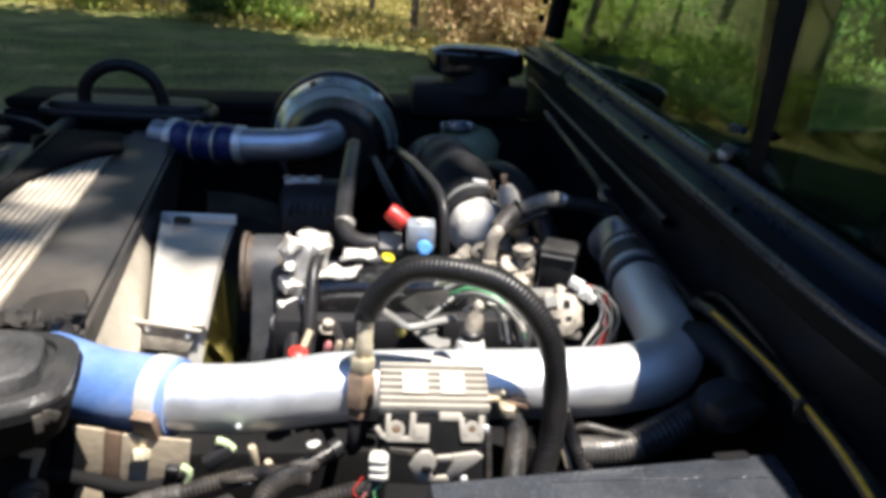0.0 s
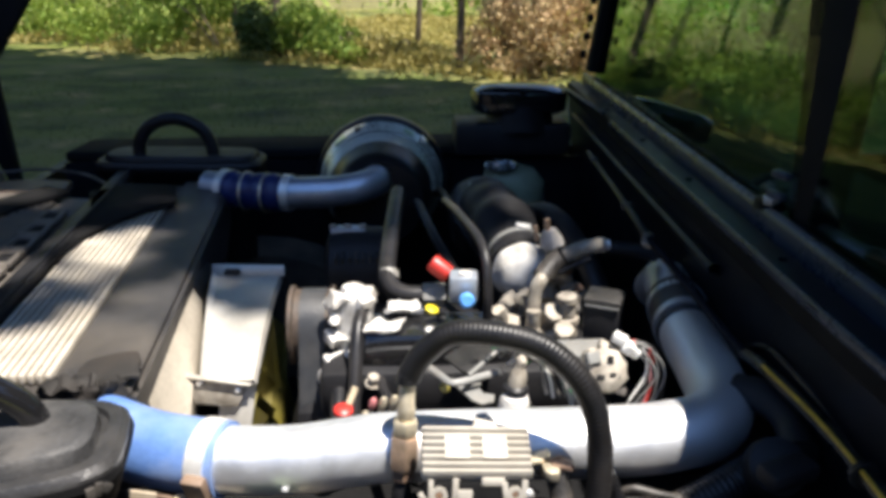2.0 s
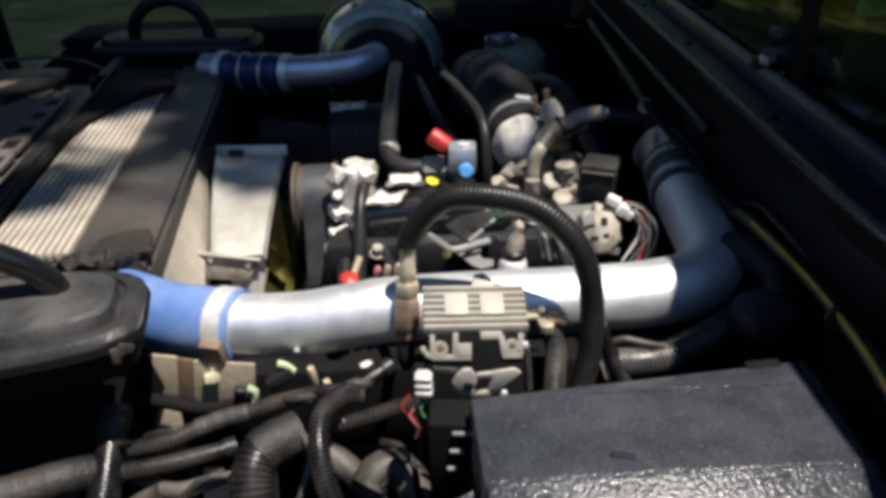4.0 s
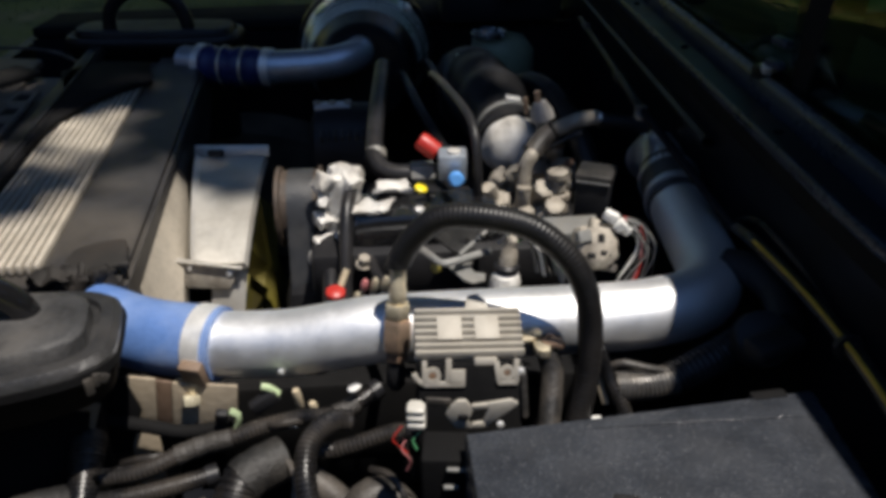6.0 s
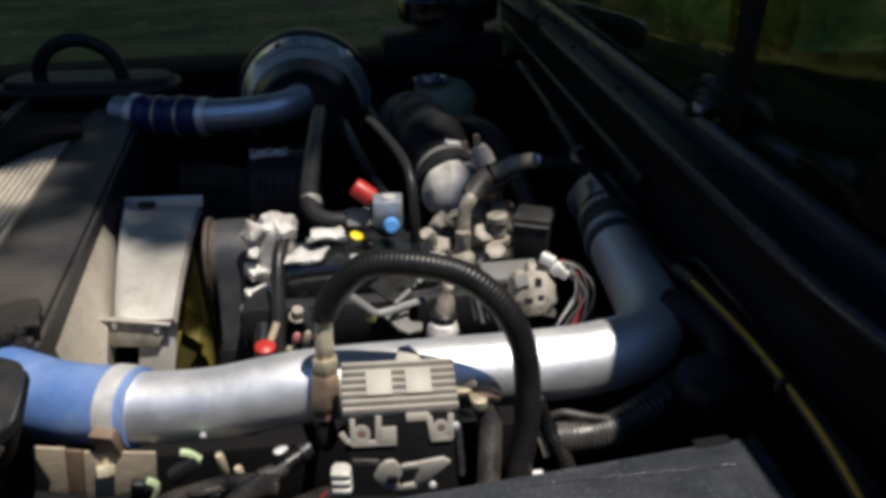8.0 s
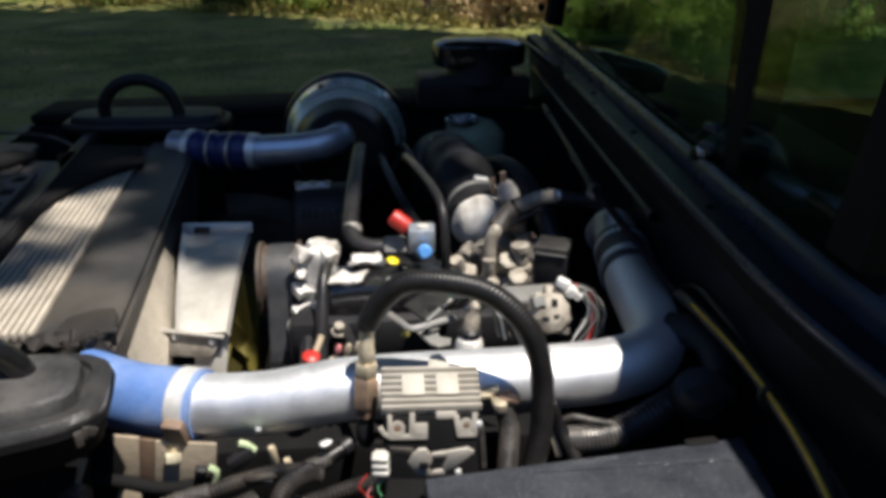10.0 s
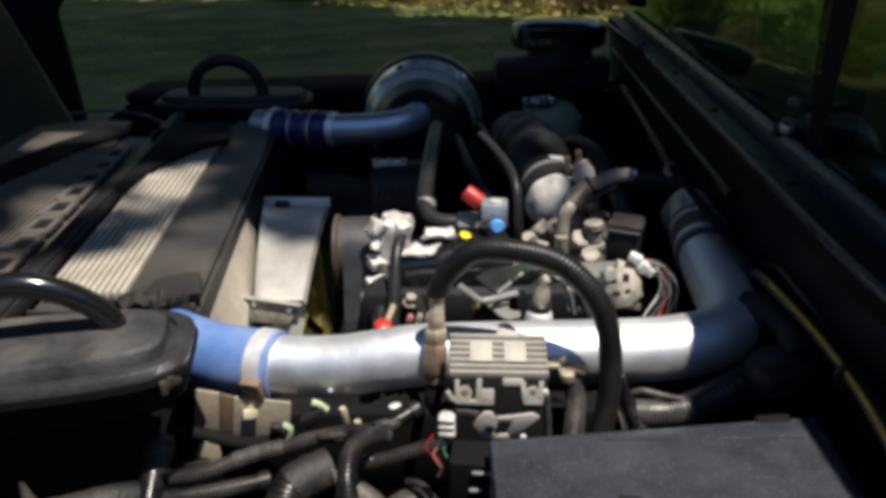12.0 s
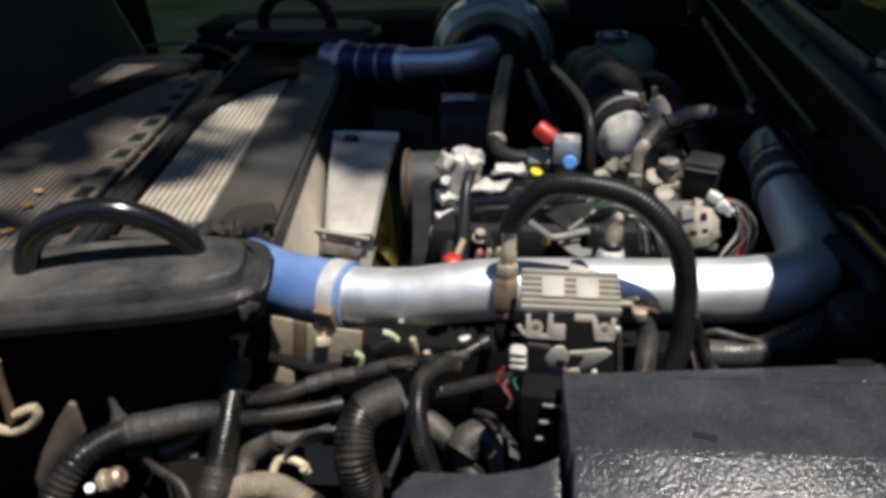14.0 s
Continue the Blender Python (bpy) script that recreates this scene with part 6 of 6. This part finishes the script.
part("cap", lathe([(0.009, 0), (0.013, 0.003), (0.013, 0.010), (0.009, 0.013)], (-0.126, 0.915, 1.098), (0.1, -0.2, 1), 14), "red", stud)
part("shaft", tube([(-0.120, 0.925, 1.105), (-0.110, 0.94, 1.125)], 0.005, 10, 0.006), "rope", stud)
for x, y, z in ((-0.02, 0.89, 1.09), (0.0, 0.90, 1.085), (-0.09, 1.01, 1.09)):
    s = thing("bolt_head", (x, y, z), "small bare bolt head on the engine front", "bolt", "bolts on the engine front")
    part("head", hexnut((x, y, z), (0.1, -0.3, 1), 0.009, 0.014), "cast_dirty", s)
    part("washer", lathe([(0.012, 0), (0.012, 0.002), (0.006, 0.0025)], (x, y, z - 0.001), (0.1, -0.3, 1), 14), "cast_dirty", s)
for x, z, h, m, w in ((-0.089, 1.098, 0.016, "rose", "rose-red"), (-0.077, 1.092, 0.024, "zinc", "tan"), (-0.062, 1.096, 0.022, "zinc", "tan"), (-0.100, 1.080, 0.014, "zinc", "tan")):
    s = thing("stud", (x, 0.93, z - 0.03), f"small {w} tipped stud on the engine front", "stud", "studs on the engine front")
    part("shank", lathe([(0.0035, -0.03), (0.0035, 0.0), (0.003, 0.002)], (x, 0.93, z), (0.25, -0.1, 1), 8), "cast_dirty", s)
    part("tip", lathe([(0.0035, 0), (0.0052, 0.003), (0.0052, h - 0.004), (0.003, h)], (x, 0.93, z), (0.25, -0.1, 1), 8), m, s)

# ---- fittings round the turbo inlet ----
for x, y, z, w, h, sd in ((0.150, 1.265, 1.085, 0.050, 0.050, 1), (0.185, 1.25, 1.105, 0.034, 0.075, 2), (0.212, 1.215, 1.115, 0.036, 0.050, 3), (0.236, 1.20, 1.135, 0.030, 0.050, 4), (0.165, 1.235, 1.120, 0.030, 0.030, 5), (0.225, 1.225, 1.165, 0.028, 0.030, 6)):
    f = thing("cast_fitting", (x, y, z - h), "pale grimy cast flange under the intake elbow", "fitting", "castings under the elbow")
    part("lump", weather(box((x, y, z), (w, 0.036, h), (12 * sd, 9 * sd - 20, 31 * sd), 0.007, 3), 0.011, 42), "cast_dirty", f)
    part("bolt", hexnut((x + 0.006, y - 0.016, z + h * 0.45), (0.2, -0.5, 1), 0.007, 0.008), "rust", f)
act = thing("actuator", (0.235, 1.36, 1.10), "pale cast actuator beside the intake elbow", "actuator")
part("can", lathe([(0.012, 0), (0.022, 0.004), (0.0205, 0.018), (0.0125, 0.036), (0.006, 0.039)], (0.234, 1.36, 1.166), (-0.25, 0.1, 1), 20), "cast_grey", act)
part("mount", tube([(0.232, 1.36, 1.17), (0.225, 1.35, 1.12), (0.21, 1.34, 1.06)], 0.010, 10, 0.01), "cast_dirty", act)
part("nipple", lathe([(0.005, 0), (0.006, 0.01), (0.006, 0.022)], (0.222, 1.36, 1.200), (-0.1, 0.1, 1), 10), "brass", act)
part("stud", lathe([(0.004, 0), (0.004, 0.03)], (0.205, 1.375, 1.175), (-0.1, 0.1, 1), 8), "brass", act)
duct = thing("breather_hose", (0.27, 1.6, 1.08), "dusty black breather hose bending behind the inlet", "hose")
part("hose_run", tube([(0.235, 1.66, 1.14), (0.258, 1.58, 1.165), (0.285, 1.50, 1.16), (0.31, 1.40, 1.12), (0.33, 1.32, 1.06)], 0.022, 18, 0.012), "rubber", duct)
for pts in ([(0.195, 1.20, 1.13), (0.205, 1.23, 1.155), (0.225, 1.25, 1.17)], [(0.175, 1.17, 1.08), (0.185, 1.14, 1.12), (0.19, 1.12, 1.15)], [(0.20, 1.14, 1.05), (0.205, 1.12, 1.10), (0.205, 1.10, 1.13)]):
    s = thing("pipe_elbow", pts[0], "dull cast pipe elbow under the inlet", "fitting", "elbows under the inlet")
    part("elbow", weather(tube(pts, 0.0135, 14, 0.006), 0.003, 70), "cast_dirty", s)
    part("collar", hexnut(Vector(pts[-1]) - Vector((0, 0, 0.008)), Vector(pts[-1]) - Vector(pts[-2]), 0.016, 0.010), "cast_dirty", s)
for k in range(2):
    x, y = -0.02 + 0.06 * k, 1.58 + 0.09 * k
    h = thing("cable", (x, y, 1.05), "black cable running over the engine top", "cable", "cables over the engine")
    part("run", tube([(x, y + 0.35, 1.08), (x + 0.01, y + 0.15, 1.14), (x + 0.04, y - 0.05, 1.13), (x + 0.10, y - 0.22, 1.07)], 0.010, 10, 0.015), "rubber", h)

# ---- loose wires beside the linkage ----
wrng = random.Random(23)
for k in range(7):
    a, b, c = wrng.uniform(-0.012, 0.012), wrng.uniform(-0.010, 0.010), wrng.uniform(-0.008, 0.008)
    x = 0.118 + 0.008 * k
    part("wire", tube([(x - 0.030, 0.960 + a, 1.150), (x - 0.010, 0.930 + b, 1.176 + c), (x + 0.012, 0.905 + a, 1.170 + b), (x + 0.022, 0.888 + c, 1.135)], 0.0022, 8, 0.007), ("grey", "white", "rubber_dusty", "grey", "green", "loom", "white")[k], wires)

# ---- module front ----
def on_case(u, v):
    return MOD @ Vector((u, -0.0252, v))


def tab_stroke(a, b, w, parent, name="grey_tab"):
    """A flat metal strip on the module's front."""
    d = Vector((b[0] - a[0], b[1] - a[1])).normalized()
    s = Vector((-d.y, d.x)) * (w / 2)
    c = [on_case(p[0] + s.x * k, p[1] + s.y * k) for p, k in ((a, 1), (b, 1), (b, -1), (a, -1))]
    part(name, prism(c, MOD.to_3x3() @ Vector((0, -0.003, 0)), 0.0006), "sink", parent)


def tab_ring(u, v, r, parent):
    n = MOD.to_3x3() @ Vector((0, -1, 0))
    part("tab_ring", lathe([(r * 0.5, 0), (r * 0.5, 0.0035), (r, 0.0035), (r, 0)], on_case(u, v), n, 20), "sink", parent)
    part("tab_screw", lathe([(r * 0.48, 0), (r * 0.48, 0.002), (r * 0.25, 0.003)], on_case(u, v), n, 14), "rust", parent)


for a, b, w in (((-0.0595, 0.0360), (-0.0545, 0.0280), 0.005), ((-0.0550, 0.0285), (-0.0470, 0.0235), 0.005), ((-0.0485, 0.0490), (-0.0480, 0.0240), 0.005),
                ((-0.0480, 0.0240), (-0.0066, 0.0235), 0.006), ((-0.0235, 0.0505), (-0.0240, 0.0240), 0.006), ((-0.0150, 0.0390), (-0.0150, 0.0225), 0.017),
                ((0.0256, 0.0470), (0.0290, 0.0245), 0.006), ((0.0270, 0.0245), (0.0480, 0.0245), 0.006), ((0.0465, 0.0490), (0.0465, 0.0240), 0.006)):
    tab_stroke(a, b, w, mod)
tab_ring(-0.0400, 0.0335, 0.0085, mod)
tab_ring(0.0370, 0.0350, 0.0078, mod)
part("screw", lathe([(0.004, 0), (0.004, 0.003), (0.002, 0.004)], on_case(0.0512, 0.036), (0, -0.95, 0.3), 12), "steel", mod)
part("lug", prism([(0.026, 0.722, 1.1965), (0.032, 0.742, 1.2065), (0.043, 0.743, 1.2075), (0.051, 0.735, 1.2035), (0.056, 0.722, 1.1965)], (0, 0.001, -0.006), 0.0015), "sink", mod)
part("side_shell", box((0.082, 0.668, 1.130), (0.008, 0.026, 0.05), (-18, 2, 12), 0.004), "rubber_dusty", mod)

plug = thing("wire_plug", (-0.03, 0.6, 1.14), "white ribbed wire plug with red wires", "plug")
for k in range(3):
    part("rib", box((-0.030, 0.600 + 0.001 * k, 1.158 + 0.008 * k), (0.018, 0.013, 0.0075), (10, 0, -8), 0.003), "ivory", plug)
part("body", box((-0.030, 0.608, 1.163), (0.014, 0.012, 0.028), (10, 0, -8), 0.003), "ivory", plug)
for m, pts in (("red", [(-0.044, 0.599, 1.156), (-0.053, 0.595, 1.144), (-0.046, 0.594, 1.134), (-0.039, 0.594, 1.126)]), ("loom", [(-0.038, 0.599, 1.152), (-0.049, 0.594, 1.138), (-0.041, 0.593, 1.122), (-0.037, 0.594, 1.104)]),
               ("rose", [(-0.041, 0.597, 1.140), (-0.045, 0.593, 1.132), (-0.037, 0.592, 1.118), (-0.041, 0.593, 1.104)]), ("loom", [(-0.034, 0.599, 1.150), (-0.040, 0.595, 1.132), (-0.034, 0.594, 1.112), (-0.036, 0.594, 1.094)])):
    part("wire", tube(pts, 0.0008, 8, 0.004), m, plug)
part("green_wire", tube([(-0.026, 0.600, 1.148), (-0.034, 0.596, 1.140), (-0.030, 0.595, 1.128)], 0.0010, 8, 0.004), "green", plug)
relay = thing("relay", (0.0, 0.58, 1.05), "black relay block with silver edges", "relay")
part("block", box((-0.004, 0.572, 1.105), (0.045, 0.04, 0.10), (0, 0, -6), 0.004), "black", relay)
for k in range(3):
    part("edge_clip", box((0.004 - 0.005 * k, 0.5505, 1.146 - 0.022 * k), (0.018 - 0.004 * k, 0.006, 0.003), (0, 0, -6), 0.001), "grey", relay)

# ---- beside the pipe's bend ----
spring = thing("corrugated_hose", (0.23, 0.70, 1.08), "shiny ribbed sleeve on a dark hose below the pipe", "hose")
part("sleeve", tube([(0.190, 0.690, 1.112), (0.225, 0.690, 1.112), (0.258, 0.690, 1.118)], 0.018, 20, rings=(0.005, 0.001)), "alu_dirty", spring)
part("hose_run", tube([(0.255, 0.690, 1.118), (0.30, 0.700, 1.135), (0.34, 0.72, 1.14), (0.36, 0.76, 1.10)], 0.020, 20, rings=(0.006, 0.0012)), "rubber", spring)
part("clip", tube([(0.185, 0.70, 1.132), (0.198, 0.695, 1.140), (0.222, 0.69, 1.136), (0.245, 0.69, 1.130)], 0.004, 8, 0.006), "rubber_dusty", spring)
pin = thing("metal_clip", (0.17, 0.68, 1.07), "small tan metal clip beside the looped hose", "clip")
part("leaf", prism([(0.166, 0.690, 1.128), (0.172, 0.688, 1.128), (0.184, 0.680, 1.095), (0.176, 0.680, 1.095)], (0, 0.004, 0), 0.001), "tan", pin)
part("foot", box((0.165, 0.662, 1.085), (0.012, 0.01, 0.018), bevel=0.003), "white", pin)
braid = thing("wire", (0.18, 0.68, 1.06), "black braided wire leaving the looped hose", "wire")
part("run", tube([(0.168, 0.695, 1.16), (0.180, 0.690, 1.130), (0.195, 0.675, 1.10), (0.205, 0.66, 1.07)], 0.0085, 12, rings=(0.005, 0.0008)), "loom", braid)
dark = thing("bracket", (0.37, 0.75, 1.1), "black bracket and hose ends beside the pipe bend", "bracket")
part("arm", tube([(0.352, 0.815, 1.185), (0.372, 0.790, 1.19), (0.385, 0.75, 1.185), (0.375, 0.70, 1.175)], 0.020, 14, 0.01), "plastic", dark)
part("boss", lathe([(0.03, 0), (0.032, 0.01), (0.03, 0.03), (0.015, 0.035)], (0.345, 0.70, 1.155), (-0.1, -0.7, 0.7), 20), "plastic", dark)
part("tab", box((0.335, 0.650, 1.190), (0.06, 0.03, 0.02), (0, 0, 20), 0.006), "plastic", dark)

# ---- along the cowl ----
rail = thing("brake_line", (0.33, 1.0, 1.26), "dark steel line clipped along the cowl edge", "line")
LINE = [(0.352, 1.62, 1.285), (0.340, 1.40, 1.282), (0.322, 1.22, 1.290), (0.315, 1.08, 1.286), (0.335, 1.02, 1.262), (0.372, 0.90, 1.215), (0.385, 0.86, 1.205)]
part("run", tube(LINE, 0.006, 10, 0.015), "paint", rail)
for q in (LINE[2], LINE[3], (0.348, 1.55, 1.287)):
    part("clip", box(q, (0.016, 0.014, 0.012), (0, 0, 20), 0.003), "rubber_dusty", rail)
part("eyelet", lathe([(0.004, -0.003), (0.009, -0.003), (0.009, 0.003), (0.004, 0.003)], (0.312, 1.07, 1.28), (0.3, -0.4, 1), 16), "cast_dirty", rail)
lat = thing("latch", (0.45, 1.01, 1.33), "small metal latch at the windshield base", "latch")
part("block", box((0.452, 1.005, 1.352), (0.03, 0.04, 0.03), bevel=0.006), "paint", lat)
part("bolt", hexnut((0.446, 0.99, 1.365), (-0.3, -0.3, 1), 0.010, 0.010), "steel", lat)

# ---- loose wires among the hoses ----
for k, (m, pts) in enumerate((("loom", [(-0.36, 0.70, 1.03), (-0.33, 0.69, 1.045), (-0.29, 0.70, 1.04), (-0.25, 0.72, 1.03)]),
                              ("rubber_dusty", [(-0.31, 0.62, 1.0), (-0.28, 0.635, 1.02), (-0.24, 0.645, 1.02), (-0.19, 0.66, 1.03)]),
                              ("loom", [(-0.21, 0.72, 1.06), (-0.18, 0.70, 1.075), (-0.15, 0.71, 1.07), (-0.12, 0.73, 1.05)]),
                              ("loom", [(-0.48, 0.60, 1.0), (-0.45, 0.57, 1.02), (-0.41, 0.55, 1.01), (-0.39, 0.52, 0.98)]),
                              ("rubber_dusty", [(-0.18, 0.60, 0.99), (-0.165, 0.62, 1.02), (-0.16, 0.65, 1.04), (-0.175, 0.68, 1.05)]),
                              ("loom", [(-0.08, 0.66, 1.04), (-0.06, 0.64, 1.05), (-0.045, 0.62, 1.04), (-0.04, 0.60, 1.0)]))):
    w = thing("wire", pts[0], "thin black wire lying among the near hoses", "wire", "wires among the hoses")
    part("run", tube(pts, 0.0042, 8, 0.006), m, w)
for k, (x, y, z) in enumerate(((-0.165, 0.705, 1.068), (-0.095, 0.715, 1.106), (-0.285, 0.61, 0.985))):
    c = thing("wire_clip", (x, y, z), "small pale metal clip on a hose", "clip", "clips on the hoses")
    part("clip", chip((x, y, z), (0.008, 0.005), 40 * k, 0.004, 40 + k), "steel" if k < 2 else "rope", c)

scrap = thing("label_scrap", (-0.41, 0.70, 1.07), "pale torn label scrap above a taped loom", "label")
part("scrap", prism([(-0.395, 0.700, 1.110), (-0.372, 0.700, 1.1185), (-0.362, 0.700, 1.117), (-0.366, 0.702, 1.108), (-0.380, 0.706, 1.076), (-0.386, 0.706, 1.076), (-0.376, 0.702, 1.106)], (0, 0.0015, 0.0005), 0.0004), "tan", scrap)

# ---- dirt and debris ----
foam = thing("foam_strip", (-0.45, 0.885, 1.14), "ragged dark foam strip at the end of the cooler", "foam strip")
for k in range(6, 11):
    x = -0.600 + 0.019 * k
    part("tuft", weather(box((x, 0.893 + 0.008 * noise.noise(Vector((k, 2, 3))), 1.154 + 0.005 * noise.noise(Vector((k, 7, 3)))), (0.034, 0.030, 0.020), (10 * k, 7 * k, 23 * k), 0.004), 0.010, 70), "hood", foam)
part("torn_scrap", weather(prism([(-0.466, 0.912, 1.156), (-0.462, 0.952, 1.158), (-0.436, 0.970, 1.160), (-0.403, 0.968, 1.160), (-0.387, 0.942, 1.158), (-0.380, 0.911, 1.156), (-0.416, 0.901, 1.156)], (0, 0, 0.008), 0.002), 0.006, 60), "hood", foam, "torn dark brown scrap")
part("torn_edge", weather(bar((-0.475, 0.902, 1.156), (-0.440, 0.893, 1.157), 0.008, 0.006, 0.002), 0.004, 80), "tan", foam, "pale torn edge")
drng = random.Random(11)
for k in range(7):
    x, y = -0.84 + 0.20 * drng.random(), 0.76 + 0.30 * drng.random()
    z = 1.1415 + 0.0006 * (-0.736 - x) / 0.0103
    a = drng.uniform(0, 6.28)
    u, v = Vector((math.cos(a), math.sin(a), 0)) * 0.012, Vector((-math.sin(a), math.cos(a), 0)) * 0.006
    c = Vector((x, y, z))
    lf = thing("dry_leaf", c, "small dry orange-brown leaf lying on the cooler fins", "leaf", "dry leaves on the cooler")
    part("blade", prism([c - u, c - u * 0.3 - v, c + u * 0.5 - v * 0.8, c + u + Vector((0, 0, 0.003)), c + u * 0.4 + v, c - u * 0.4 + v * 0.9], (0, 0, 0.0012)), "brass_leaf", lf)

# ---- unseen shade trees added beside the lawn ----
# openings left in the crowns to let sun onto chosen spots
GAPS = ((1.05, 0.20, 0.12, 0.28), (0.66, 0.42, 0.20, 0.24), (1.85, 0.08, 0.16, 0.10))


srng = random.Random(78)


def unseen_shade_tree(base, fork, xs, ys, lumps, leaves, size, sparse=(), rim=()):
    """An unseen broad tree, added so that its crown shades a stretch of the lawn and the engine."""
    t = thing("unseen_shade_tree", base, "unseen leafy tree added to shade the lawn and engine", "tree", "shade trees")
    b, c = Vector(base), Vector(fork)
    total = (c - b).length
    part("trunk", tube([b - Vector((0, 0, 0.3)), b.lerp(c, 0.5) + Vector((0, 0, 0.8)), c], lambda s: 0.28 * (1 - 0.7 * min(1, s / total)) + 0.02, 10, 0.4), "bark", t)
    bm = bmesh.new()
    for k in range(lumps):
        q = Vector((srng.uniform(*xs), ys[0] + (ys[1] - ys[0]) * srng.random() ** 1.1, srng.uniform(7.4, 9.0)))
        leaf_cloud(bm, q, (0.85, 0.85, 0.4), leaves // lumps, size, srng, GAPS)
        part("limb", tube([b.lerp(c, srng.uniform(0.6, 1.0)) + Vector((0, 0, 0.6)), c.lerp(q, 0.55), q], 0.03, 6, 0.5), "bark", t)
    for x, y, z, n in sparse:
        leaf_cloud(bm, (x, y, z), (0.22, 0.16, 0.15), n, size * 0.6, srng)
        part("limb", tube([c, c.lerp(Vector((x, y, z)), 0.6) + Vector((0, 0, 0.2)), (x, y, z)], 0.02, 6, 0.5), "bark", t)
    for x in rim:
        leaf_cloud(bm, (x, srng.uniform(0.38, 0.52), 8.0), (0.30, 0.20, 0.2), 420, size * 0.7, srng, GAPS)
        part("limb", tube([c, c.lerp(Vector((x, 1.2, 8.0)), 0.7), (x, 0.5, 8.0)], 0.02, 6, 0.5), "bark", t)
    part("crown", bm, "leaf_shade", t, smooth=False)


unseen_shade_tree((-10.5, 4.0, 0), (-5.0, 7.0, 6.8), (-10.0, 0.0), (1.1, 11.4), 210, 120000, 0.19)
unseen_shade_tree((11.0, 3.5, 0), (6.0, 6.0, 6.8), (-0.6, 8.0), (1.1, 8.4), 170, 98000, 0.19,
           ((0.85, 0.24, 8.0, 30), (1.05, -0.16, 8.1, 14), (0.89, -0.38, 8.0, 6), (1.37, 0.36, 8.0, 60), (1.29, 0.06, 8.0, 24), (1.51, 0.19, 8.0, 80),
            (1.73, 0.42, 8.0, 90), (1.84, 0.34, 8.0, 50), (1.87, 0.62, 8.0, 110), (2.07, 0.62, 8.0, 90), (1.92, 0.82, 8.0, 110)), (0.37, 0.62, 0.87, 1.12, 1.37))

# a third unseen broad tree, added to shade the far part of the lawn and the front cooler
t = thing("unseen_shade_tree", (-11.0, 9.0, 0), "unseen leafy tree added to shade the far lawn and cooler", "tree", "shade trees")
fork = Vector((-6.0, 9.0, 6.8))
part("trunk", tube([(-11.0, 9.0, -0.3), (-8.5, 9.0, 4.2), fork], lambda u: 0.30 * (1 - 0.06 * u) + 0.02, 10, 0.4), "bark", t)
bm = bmesh.new()
for k in range(210):
    q = edge_of_lawn(-13 + 20 * srng.random()) - Vector((0.436, 0.90, 0)) * srng.uniform(1.1, 4.6) + Vector((1.9, -1.55, srng.uniform(7.7, 8.3)))
    leaf_cloud(bm, q, (0.75, 0.75, 0.35), 480, 0.19, srng)
    if k % 3 == 0:
        part("limb", tube([fork, fork.lerp(q, 0.55) + Vector((0, 0, 0.3)), q], 0.03, 6, 0.5), "bark", t)
for x, y, n in ((0.72, -0.05, 24), (0.60, -0.34, 18), (0.74, 0.14, 16)):
    leaf_cloud(bm, (x, y, 8.0), (0.16, 0.16, 0.15), n, 0.12, random.Random(int(100 * x)))
    part("limb", tube([fork, fork.lerp(Vector((x, y, 8.0)), 0.6) + Vector((0, 0, 0.2)), (x, y, 8.0)], 0.02, 6, 0.5), "bark", t)
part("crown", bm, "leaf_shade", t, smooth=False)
